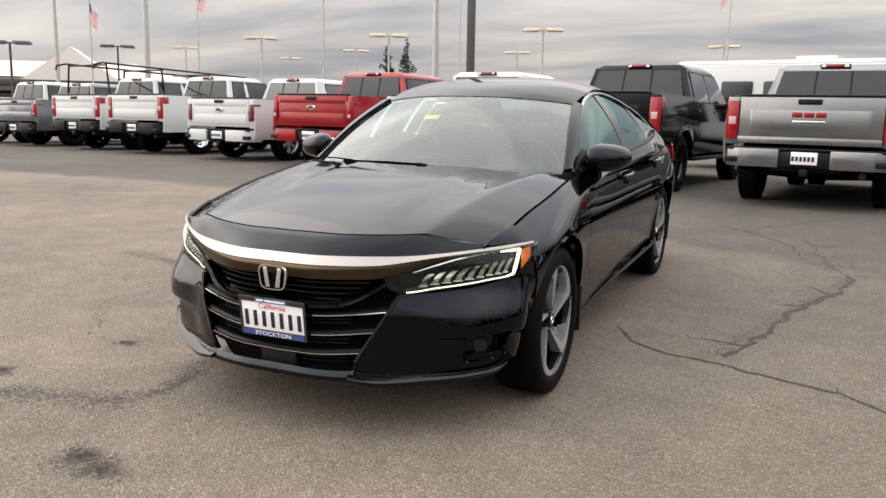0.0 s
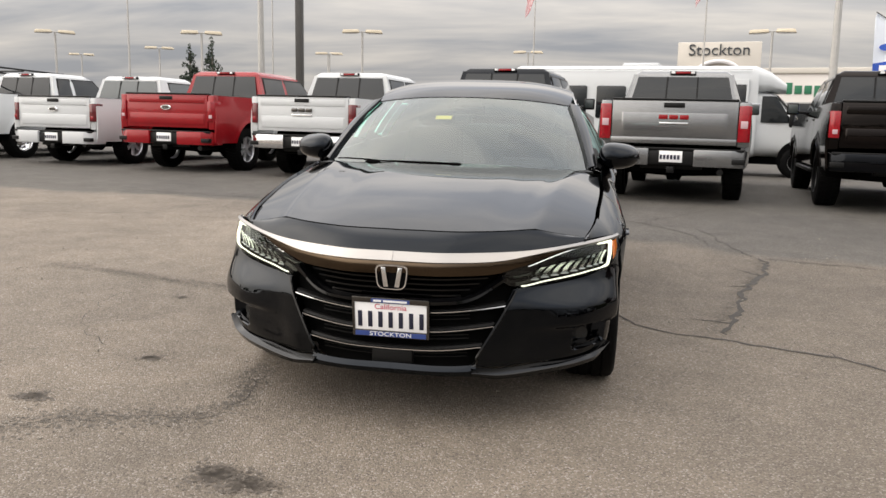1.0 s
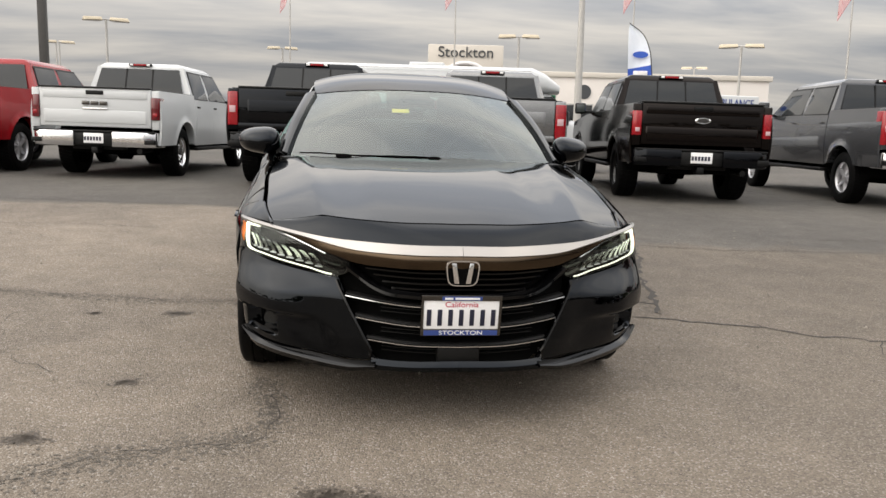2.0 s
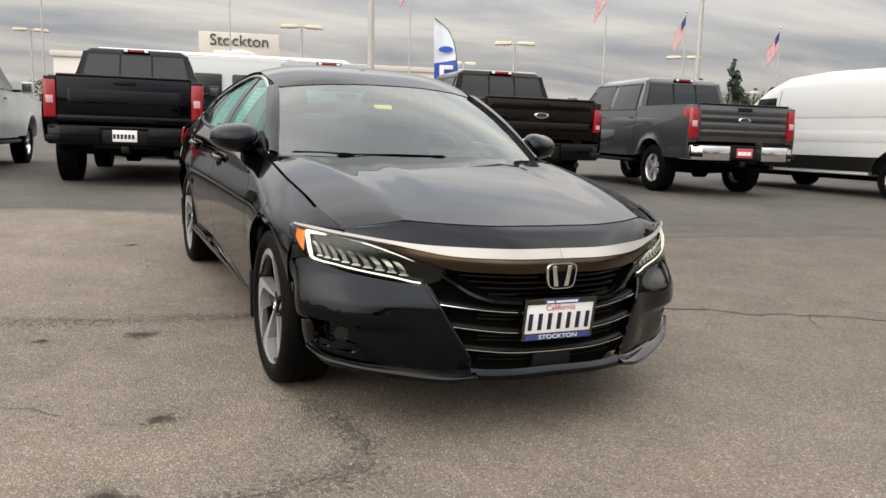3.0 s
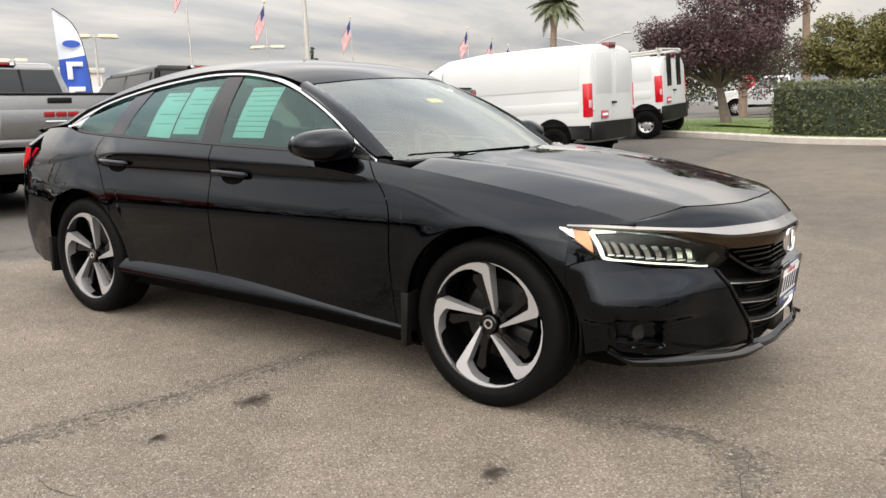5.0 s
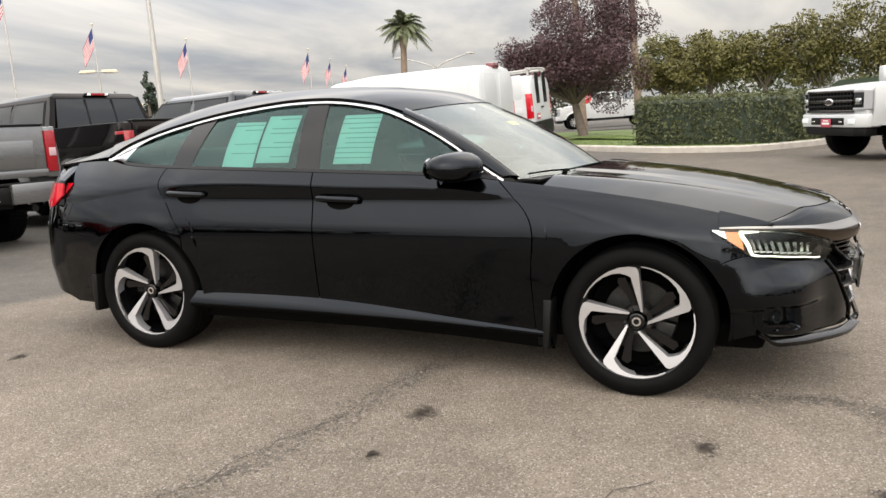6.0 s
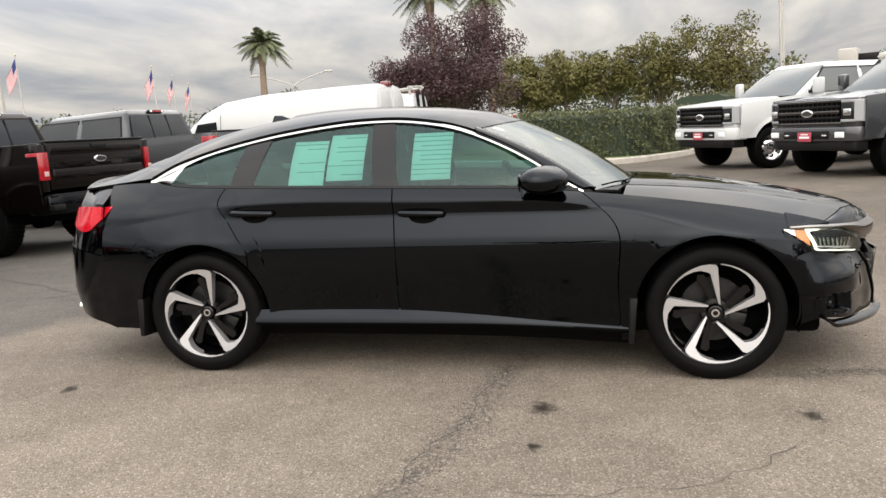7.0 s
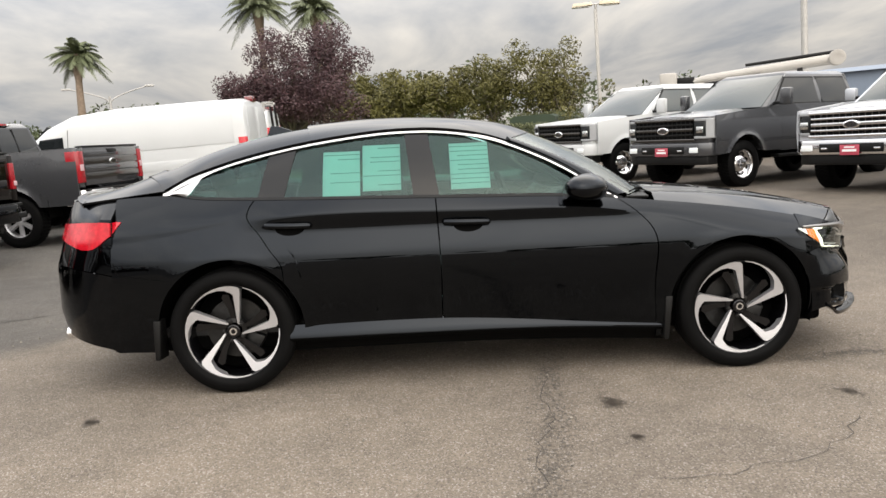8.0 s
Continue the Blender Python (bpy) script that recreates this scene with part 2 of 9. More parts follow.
M_LED = mat("led_light_guide", (0.97, 1.0, 0.84), 0.3, emit=1.25)
M_LEDDIM = mat("led_lens_cell", (0.80, 0.84, 0.84), 0.12, spec=0.8)
M_LAMPIN = mat("lamp_reflector_bowl", (0.72, 0.73, 0.72), 0.16, metal=1.0)
M_PLATE = mat("plate_white", (0.80, 0.80, 0.80), 0.4)
M_PLATEBLUE = mat("plate_frame_blue", (0.03, 0.06, 0.22), 0.4)
M_PLATERED = mat("plate_script_red", (0.55, 0.05, 0.10), 0.5)
M_INK = mat("plate_ink", (0.01, 0.012, 0.03), 0.5)
M_DEALER = mat("dealer_plate_red", (0.42, 0.06, 0.09), 0.45)
M_PAPER = mat("window_paper", (0.76, 0.92, 0.87), 0.8, vary=0.05, scale=14)
M_PAPERINK = mat("paper_print", (0.36, 0.48, 0.44), 0.8)
M_YELLOW = mat("yellow_stock_sticker", (0.80, 0.72, 0.08), 0.6, emit=0.0)
M_SEAT = mat("black_seat_cloth", (0.035, 0.035, 0.036), 0.85, vary=0.3, scale=30, bump=0.001, bscale=400)
M_DASH = mat("dash_plastic", (0.022, 0.022, 0.023), 0.6, vary=0.2)
M_LINING = mat("grey_headlining", (0.30, 0.30, 0.29), 0.9)
M_WHITE = mat("white_truck_paint", (0.52, 0.535, 0.54), 0.28, coat=0.35, vary=0.03, scale=2, rvary=0.12)
M_REDP = mat("red_truck_paint", (0.26, 0.006, 0.010), 0.25, metal=0.1, coat=0.4, spec=0.3, vary=0.12, scale=3)
M_SILVER = mat("pewter_truck_paint", (0.20, 0.203, 0.205), 0.25, metal=0.75, coat=0.9, vary=0.06)
M_GREY = mat("dark_grey_truck_paint", (0.055, 0.057, 0.062), 0.26, metal=0.45, coat=0.9, vary=0.08)
M_STEELGREY = mat("steel_grey_truck_paint", (0.15, 0.165, 0.18), 0.28, metal=0.5, coat=0.8, vary=0.06)
M_BLACKT = mat("black_truck_paint", (0.001, 0.001, 0.0013), 0.06, spec=0.5, sheen=(0.42, 0.45, 0.5))
M_BROWNBLK = mat("brown_black_truck_paint", (0.0022, 0.0015, 0.0014), 0.06, spec=0.5, sheen=(0.5, 0.45, 0.43))
M_PALE = mat("pale_silver_truck_paint", (0.50, 0.52, 0.55), 0.26, metal=0.35, coat=0.8, vary=0.04)
M_CONC = mat("kerb_concrete", (0.42, 0.39, 0.35), 0.9, vary=0.25, scale=5, bump=0.003, bscale=40)
M_GRASS = mat("lawn_grass", (0.105, 0.15, 0.035), 0.9, vary=0.35, scale=3, island=0.6)
M_SOIL = mat("planter_soil", (0.10, 0.085, 0.06), 0.95, vary=0.3, scale=4, bump=0.01, bscale=20)
M_LEAF = mat("green_leaf", (0.075, 0.095, 0.030), 0.6, vary=0.35, scale=1.2, island=0.9)
M_LEAFOLIVE = mat("olive_autumn_leaf", (0.098, 0.090, 0.022), 0.6, vary=0.4, scale=1.0, island=0.9)
M_LEAFPURPLE = mat("purple_plum_leaf", (0.058, 0.026, 0.030), 0.6, vary=0.4, scale=1.5, island=0.9)
M_LEAFDARK = mat("dark_conifer_leaf_hedge_shade", (0.022, 0.036, 0.020), 0.7, vary=0.4, scale=1.0, island=0.7)
M_HEDGE = mat("hedge_leaf", (0.075, 0.085, 0.032), 0.6, vary=0.45, scale=1.6, island=0.9)
M_FROND = mat("palm_frond", (0.125, 0.145, 0.075), 0.55, vary=0.3, scale=1.0, island=0.8)
M_BARK = mat("grey_bark", (0.13, 0.105, 0.085), 0.9, vary=0.35, scale=9, bump=0.01, bscale=30)
M_PALMBARK = mat("palm_bark", (0.20, 0.15, 0.11), 0.9, vary=0.4, scale=9, bump=0.01, bscale=30)
M_POLE = mat("galvanised_pole", (0.42, 0.41, 0.39), 0.5, metal=0.3, vary=0.1)
M_POLEDARK = mat("dark_bronze_pole", (0.05, 0.047, 0.044), 0.5, vary=0.15)
M_LAMPHEAD = mat("beige_lamp_head", (0.55, 0.48, 0.36), 0.6, vary=0.1)
M_FLAGRED = mat("flag_red", (0.42, 0.04, 0.06), 0.8)
M_FLAGWHITE = mat("flag_white", (0.72, 0.70, 0.70), 0.8)
M_FLAGBLUE = mat("flag_blue", (0.03, 0.045, 0.16), 0.8)
M_BANNER = mat("banner_white", (0.70, 0.74, 0.80), 0.8, vary=0.05)
M_BANNERBLUE = mat("banner_blue", (0.03, 0.09, 0.42), 0.8)
M_STUCCO = mat("beige_stucco", (0.60, 0.56, 0.50), 0.9, vary=0.08, scale=0.5)
M_STUCCOW = mat("white_stucco", (0.70, 0.66, 0.62), 0.9, vary=0.06, scale=0.5)
M_SIGNINK = mat("dark_sign_letters", (0.05, 0.055, 0.06), 0.6)
M_SIGNGREEN = mat("green_sign_shape", (0.02, 0.16, 0.08), 0.6)
M_BOOM = mat("beige_boom_paint", (0.38, 0.36, 0.33), 0.45, vary=0.12, scale=3)
M_BLUEBLD = mat("blue_grey_metal_wall", (0.16, 0.20, 0.26), 0.6, vary=0.08)
M_STOP = mat("stop_sign_red", (0.55, 0.03, 0.03), 0.5)
M_ORANGE = mat("safety_orange", (0.75, 0.16, 0.03), 0.6)
M_FARWOOD = mat("far_tree_mass", (0.055, 0.070, 0.030), 0.9, vary=0.4, scale=0.8, island=0.8)
M_STEPBLUE = mat("parked_car_blue", (0.05, 0.20, 0.40), 0.3, coat=0.6)
M_STAIN = mat("oil_stain", (0.098, 0.081, 0.065), 0.7, vary=0.5, scale=25)
M_PIT = mat("dirt_filled_pit", (0.105, 0.092, 0.078), 0.95, vary=0.35, scale=30, island=0.6)
M_GRIT = mat("loose_grit", (0.20, 0.18, 0.15), 0.9, island=0.8, vary=0.6)

# ---- geometry helpers ----
def curve(table, t):
    """Smooth values along a table of rows (t, v...)."""
    a = np.array(table, float)
    x, v = a[:, 0], a[:, 1:]
    dx = np.diff(x)
    d = np.diff(v, axis=0) / dx[:, None]
    if len(x) > 2:
        mid = (d[1:] * dx[:-1, None] + d[:-1] * dx[1:, None]) / (dx[1:] + dx[:-1])[:, None]
        mid = np.where(d[1:] * d[:-1] <= 0, 0.35 * mid, mid)
        m = np.vstack([d[:1], mid, d[-1:]])
    else:
        m = np.vstack([d, d])
    t = np.clip(np.asarray(t, float), x[0], x[-1])
    i = np.clip(np.searchsorted(x, t) - 1, 0, len(x) - 2)
    h = x[i + 1] - x[i]
    s = (t - x[i]) / h
    s, h = s[..., None], h[..., None]
    return ((1 + 2 * s) * (1 - s) ** 2 * v[i] + s * (1 - s) ** 2 * h * m[i]
            + s * s * (3 - 2 * s) * v[i + 1] + s * s * (s - 1) * h * m[i + 1])


def val(table, t):
    return curve(table, t)[..., 0]


def step(a, b, x):
    s = np.clip((np.asarray(x, float) - a) / (b - a), 0, 1)
    return s * s * (3 - 2 * s)


class Soup:
    """Vertices and faces gathered for one mesh."""

    def __init__(self):
        self.v, self.f, self.m = [], [], []
        self.n = 0

    def add(self, verts, faces, slot=0):
        verts = np.asarray(verts, float).reshape(-1, 3)
        self.v.append(verts)
        self.f.extend([tuple(int(i) + self.n for i in f) for f in faces])
        self.m.extend([slot] * len(faces))
        self.n += len(verts)
        return self

    def grid(self, p, slot=0, flip=False, wrap=False):
        nu, nv = p.shape[:2]
        idx = np.arange(nu * nv).reshape(nu, nv)
        if wrap:
            idx = np.vstack([idx, idx[:1]])
        q = np.stack([idx[:-1, :-1], idx[1:, :-1], idx[1:, 1:], idx[:-1, 1:]], -1).reshape(-1, 4)
        if flip:
            q = q[:, ::-1]
        return self.add(p, q.tolist(), slot)

    def sheet(self, p, thick, slot=0, flip=False):
        """A curved panel with thickness: p is its outer face."""
        du = np.gradient(p, axis=0)
        dv = np.gradient(p, axis=1)
        n = np.cross(du, dv)
        n /= np.maximum(np.linalg.norm(n, axis=2, keepdims=True), 1e-9)
        if flip:
            n = -n
        back = p - n * thick
        self.grid(p, slot, flip)
        self.grid(back, slot, not flip)
        for a, b, fl in ((p[0], back[0], flip), (p[-1], back[-1], not flip)):
            self.grid(np.stack([a, b], 0), slot, not fl)
        for a, b, fl in ((p[:, 0], back[:, 0], not flip), (p[:, -1], back[:, -1], flip)):
            self.grid(np.stack([a, b], 0), slot, not fl)
        return self

    def tube(self, path, r, sides=8, slot=0, caps=True):
        path = np.asarray(path, float)
        r = np.broadcast_to(np.asarray(r, float), (len(path),))
        tan = np.gradient(path, axis=0)
        tan /= np.maximum(np.linalg.norm(tan, axis=1, keepdims=True), 1e-9)
        up = np.array([0, 0, 1.0]) if abs(tan[:, 2]).mean() < 0.8 else np.array([1.0, 0, 0])
        a = np.cross(tan, up)
        a /= np.maximum(np.linalg.norm(a, axis=1, keepdims=True), 1e-9)
        b = np.cross(a, tan)
        th = np.linspace(0, 2 * np.pi, sides, endpoint=False)
        rings = path[None] + r[None, :, None] * (np.cos(th)[:, None, None] * a[None] + np.sin(th)[:, None, None] * b[None])
        n0 = self.n
        self.grid(rings, slot, wrap=True)
        if caps:
            k = len(path)
            self.f.append(tuple(n0 + i * k for i in range(sides)))
            self.f.append(tuple(n0 + i * k + k - 1 for i in reversed(range(sides))))
            self.m.extend([slot, slot])
        return self

    def lathe(self, prof, n=48, axis="x", slot=0, center=(0, 0, 0)):
        """Turns a profile of (along, radius) about an axis."""
        prof = np.asarray(prof, float)
        th = np.linspace(0, 2 * np.pi, n, endpoint=False)
        c, s = np.cos(th)[:, None] * prof[:, 1], np.sin(th)[:, None] * prof[:, 1]
        al = np.broadcast_to(prof[:, 0], c.shape)
        p = {"x": (al, c, s), "y": (s, al, c), "z": (c, s, al)}[axis]
        return self.grid(np.stack(p, -1) + np.asarray(center, float), slot, wrap=True)

    def box(self, lo, hi, slot=0, bevel=0.0, seg=2):
        if bevel <= 0:
            (x0, y0, z0), (x1, y1, z1) = lo, hi
            v = [(x0, y0, z0), (x1, y0, z0), (x1, y1, z0), (x0, y1, z0), (x0, y0, z1), (x1, y0, z1), (x1, y1, z1), (x0, y1, z1)]
            return self.add(v, [(0, 3, 2, 1), (4, 5, 6, 7), (0, 1, 5, 4), (1, 2, 6, 5), (2, 3, 7, 6), (3, 0, 4, 7)], slot)
        return self.solid([(lo[0], lo[1]), (hi[0], lo[1]), (hi[0], hi[1]), (lo[0], hi[1])], lo[2], hi[2], slot, bevel, seg)

    def solid(self, outline, z0, z1, slot=0, bevel=0.0, seg=2, top=None):
        """A prism from an outline in plan (top: its outline at z1, if it tapers), with rounded edges."""
        bm = bmesh.new()
        a = [bm.verts.new((x, y, z0)) for x, y in outline]
        b = [bm.verts.new((x, y, z1)) for x, y in (top or outline)]
        bm.faces.new(a[::-1]), bm.faces.new(b)
        k = len(a)
        for i in range(k):
            bm.faces.new((a[i], a[(i + 1) % k], b[(i + 1) % k], b[i]))
        if bevel:
            bmesh.ops.bevel(bm, geom=list(bm.edges), offset=bevel, segments=seg, profile=0.5, affect="EDGES", clamp_overlap=True)
        bmesh.ops.recalc_face_normals(bm, faces=list(bm.faces))
        bm.verts.index_update()
        self.add([v.co[:] for v in bm.verts], [[v.index for v in f.verts] for f in bm.faces], slot)
        bm.free()
        return self

    def hull(self, pts, slot=0, bevel=0.0, seg=2):
        """The convex body round some corner points, with rounded edges."""
        bm = bmesh.new()
        for p in pts:
            bm.verts.new(p)
        bmesh.ops.convex_hull(bm, input=list(bm.verts))
        bmesh.ops.dissolve_limit(bm, angle_limit=radians(3), verts=list(bm.verts), edges=list(bm.edges))
        if bevel:
            bmesh.ops.bevel(bm, geom=list(bm.edges), offset=bevel, segments=seg, profile=0.5, affect="EDGES", clamp_overlap=True)
        bmesh.ops.recalc_face_normals(bm, faces=list(bm.faces))
        bm.verts.index_update()
        self.add([v.co[:] for v in bm.verts], [[v.index for v in f.verts] for f in bm.faces], slot)
        bm.free()
        return self

    def moved(self, m):
        m = np.array(m)
        for i, v in enumerate(self.v):
            self.v[i] = v @ m[:3, :3].T + m[:3, 3]
        return self

    def mirrored(self):
        o = Soup()
        o.v = [v * np.array([-1, 1, 1]) for v in self.v]
        o.f = [f[::-1] for f in self.f]
        o.m, o.n = list(self.m), self.n
        return o

    def mesh(self, name, mats, angle=35):
        me = bpy.data.meshes.new(name)
        me.from_pydata(np.vstack(self.v).tolist(), [], self.f)
        for m in (mats if isinstance(mats, (list, tuple)) else [mats]):
            me.materials.append(m)
        me.polygons.foreach_set("material_index", self.m)
        me.polygons.foreach_set("use_smooth", [True] * len(me.polygons))
        if angle < 180:
            bm = bmesh.new()
            bm.from_mesh(me)
            bmesh.ops.remove_doubles(bm, verts=bm.verts, dist=2e-5)
            bm.to_mesh(me)
            bm.free()
        me.validate()
        me.update()
        if angle < 180:
            me.set_sharp_from_angle(angle=radians(angle))
        return me


def part(name, soup, material, parent=None, label="", angle=35):
    """One mesh object from a soup, under a thing or one of its parts."""
    me = soup if isinstance(soup, bpy.types.Mesh) else soup.mesh(name, material, angle)
    ob = new(name, me)
    if parent is not None:
        ob.parent = parent
    if label:
        ob["label"] = label
    return ob


def thing(name, label, category, m=None, group="", kind=""):
    ob = new(name)
    ob.empty_display_size = 0.2
    if m is not None:
        ob.matrix_world = m
    return tagged(ob, label, category, group, kind)


def pair(name, soup, material, parent, label="", angle=35):
    """The part on the car's left side and its mirror image on the right."""
    part(name, soup, material, parent, label, angle)
    return part(name, soup.mirrored(), material, parent, label, angle)


def letters(name, text, size, material, parent, m, depth=0.004, width=None):
    """Raised letters in the built-in font, as a mesh."""
    cu = bpy.data.curves.new(name, "FONT")
    cu.body, cu.size, cu.extrude = text, size, depth
    cu.align_x, cu.align_y = "CENTER", "CENTER"
    tmp = bpy.data.objects.new(name + "_outline", cu)
    me = bpy.data.meshes.new_from_object(tmp)
    bpy.data.objects.remove(tmp)
    me.materials.append(material)
    ob = new(name, me)
    ob.parent = parent
    if width:
        w = max(v.co.x for v in me.vertices) - min(v.co.x for v in me.vertices)
        m = m @ Matrix.Diagonal((width / w, 1, 1, 1))
    ob.matrix_local = m
    return ob


# ---- the lot's surface ----
def ground_z(x, y):
    """The lot's height: a gentle slope up past the cars, a rise towards the planted island, level far off."""
    x, y = np.asarray(x, float), np.asarray(y, float)
    yy = np.where(y > 2, 2 + 2.4 * np.tanh((y - 2) / 2.4), np.where(y < -5, -5 - 4 * np.tanh((-y - 5) / 4), y))
    xx = np.where(np.abs(x) < 6, x, np.sign(x) * (6 + 6.0 * np.tanh((np.abs(x) - 6) / 6.0)))
    return GRADE_Y * yy + GRADE_X * xx + 0.26 * step(5.5, 12.5, x - y)


def on_lot(x, y, heading=0.0, lift=0.0, span=1.6):
    """A pose that stands on the lot at x, y; heading turns it about z, in degrees."""
    c, s = math.cos(radians(heading)), math.sin(radians(heading))
    z = float(ground_z(x, y))
    fx = (float(ground_z(x + span * c, y + span * s)) - float(ground_z(x - span * c, y - span * s))) / (2 * span)
    fy = (float(ground_z(x - span * s, y + span * c)) - float(ground_z(x + span * s, y - span * c))) / (2 * span)
    ex = Vector((c, s, fx)).normalized()
    ey = Vector((-s, c, fy))
    ez = ex.cross(ey).normalized()
    ey = ez.cross(ex)
    m = Matrix((ex, ey, ez)).transposed().to_4x4()
    m.translation = (x, y, z + lift)
    return m


def spread(fine, lo, hi, far, grow=1.22):
    a = list(np.arange(lo, hi + 1e-6, fine))
    d = fine
    while a[-1] < far:
        d *= grow
        a.append(a[-1] + d)
    d = fine
    while a[0] > -far:
        d *= grow
        a.insert(0, a[0] - d)
    return np.array(a)


gx, gy = spread(0.4, -12, 20, 900), spread(0.4, -10, 14, 900)
GX, GY = np.meshgrid(gx, gy, indexing="ij")
ground = part("ground", Soup().grid(np.stack([GX, GY, ground_z(GX, GY)], -1), flip=False), M_ASPHALT, angle=180)
tagged(ground, "worn brown-grey asphalt of a car sales lot with cracks", "ground", kind="structure")


def crack(points, width, seed, rough=0.05, label="dark jagged crack in the worn asphalt", name="pavement_crack"):
    """A jagged crack: a thin sunken-looking strip of dirt that wanders along its line, with short side branches."""
    rng = np.random.default_rng(seed)
    pts = np.array(points, float)
    seg = np.r_[0, np.cumsum(np.linalg.norm(np.diff(pts, axis=0), axis=1))]
    n = max(8, int(seg[-1] / 0.06))
    s = np.linspace(0, seg[-1], n)
    xy = np.stack([np.interp(s, seg, pts[:, 0]), np.interp(s, seg, pts[:, 1])], -1)
    walkn = np.cumsum(rng.normal(0, rough * 0.35, (n, 2)), axis=0)
    walkn -= np.linspace(0, 1, n)[:, None] * walkn[-1]
    xy += walkn + rng.normal(0, rough * 0.12, (n, 2))
    tan = np.gradient(xy, axis=0)
    tan /= np.linalg.norm(tan, axis=1, keepdims=True) + 1e-9
    nor = np.stack([-tan[:, 1], tan[:, 0]], -1)
    w = width * (0.35 + 0.9 * rng.random(n)) * np.minimum(1, np.minimum(np.arange(n), np.arange(n)[::-1]) / 3 + 0.15)
    so = Soup()

    def strip(c, nn, ww):
        a, b = c + nn * ww[:, None] / 2, c - nn * ww[:, None] / 2
        p = np.stack([np.c_[a, ground_z(a[:, 0], a[:, 1]) + 0.003], np.c_[b, ground_z(b[:, 0], b[:, 1]) + 0.003]], 0)
        so.grid(p, flip=True)

    strip(xy, nor, w)
    for _ in range(int(seg[-1] * 1.2)):
        i = rng.integers(2, n - 2)
        k = rng.integers(4, 9)
        sgn = rng.choice([-1, 1])
        c = xy[i] + np.linspace(0, 1, k)[:, None] * (nor[i] * sgn + tan[i] * rng.normal(0, 0.7)) * rng.uniform(0.08, 0.30)
        c = c + rng.normal(0, 0.008, c.shape)
        t2 = np.gradient(c, axis=0)
        t2 /= np.linalg.norm(t2, axis=1, keepdims=True) + 1e-9
        strip(c, np.stack([-t2[:, 1], t2[:, 0]], -1), width * 0.5 * np.linspace(1, 0.15, k))
    return tagged(part(name, so, M_CRACK, angle=180), label, "crack", kind="structure")

# ---- the black sedan ----
# Its own frame: the nose points to -y, its left side to +x, z up from the ground.
AXLE, REAR, HUB_Z, TYRE_R = 1.425, 1.340, 0.337, 0.340
WIDE_UP = [(-1.98, 0.735), (-1.94, 0.775), (-1.88, 0.822), (-1.82, 0.860), (-1.77, 0.882), (-1.70, 0.900), (-1.6, 0.918), (-1.4, 0.927)]
WIDE = [(-1.80, 0.903), (-1.6, 0.918), (-1.4, 0.927), (-1.0, 0.922), (-0.5, 0.915), (0.0, 0.914), (0.6, 0.917), (1.1, 0.924),
        (1.4, 0.928), (1.7, 0.922), (1.95, 0.895), (2.2, 0.84)]
INSET = [(0.16, 0.085), (0.24, 0.058), (0.30, 0.046), (0.36, 0.038), (0.45, 0.026), (0.55, 0.011), (0.62, 0.003), (0.67, 0.0), (0.705, 0.001), (0.735, 0.0035),
         (0.77, 0.0110), (0.81, 0.0215), (0.85, 0.0335), (0.875, 0.0415), (0.94, 0.0620)]
# the hollow under the shoulder line of the doors
HOLLOW = [(0.70, 0.0), (0.864, 0.0), (0.876, 0.0028), (0.905, 0.0165), (0.935, 0.0290), (0.96, 0.0330)]
ARCH_R = 0.392
CREASE = [(-1.98, 0.690), (-1.8, 0.700), (-1.4, 0.745), (-1.0, 0.858), (-0.7, 0.912), (0.0, 0.938), (0.9, 0.953), (1.25, 0.930), (1.65, 0.870), (2.2, 0.83)]
# upper edge of the body side: bonnet edge, then window sill, then boot shoulder
TOPLINE = [(-2.10, 0.690, 0.735), (-1.95, 0.750, 0.772), (-1.80, 0.784, 0.808), (-1.6, 0.797, 0.850), (-1.3, 0.812, 0.898), (-1.0, 0.806, 0.936),
           (-0.75, 0.806, 0.962), (-0.5, 0.838, 0.982), (0.0, 0.850, 1.000), (0.5, 0.852, 1.016), (1.0, 0.838, 1.030), (1.25, 0.815, 1.038),
           (1.5, 0.785, 1.052), (1.68, 0.752, 1.078), (1.9, 0.725, 1.072), (2.1, 0.70, 1.055), (2.25, 0.67, 1.04)]
RAIL = [(-0.78, 0.772, 0.952), (-0.65, 0.752, 1.030), (-0.52, 0.726, 1.115), (-0.30, 0.676, 1.228), (-0.12, 0.642, 1.298), (0.10, 0.618, 1.344),
        (0.29, 0.608, 1.359), (0.45, 0.606, 1.358), (0.73, 0.612, 1.334), (1.04, 0.630, 1.288), (1.39, 0.676, 1.205), (1.55, 0.710, 1.150), (1.68, 0.745, 1.082)]
ROOFC = [(-0.40, 1.338), (-0.25, 1.385), (0.0, 1.422), (0.3, 1.443), (0.6, 1.447), (0.9, 1.432), (1.17, 1.398), (1.45, 1.333), (1.75, 1.225), (1.95, 1.145)]
BONNETC = [(-2.22, 0.806), (-2.1, 0.838), (-1.9, 0.882), (-1.6, 0.934), (-1.3, 0.969), (-1.04, 0.986)]
TOPLINE_R, RAIL_R = [r[:1] + (r[1] * 1.0, r[2]) for r in TOPLINE], RAIL


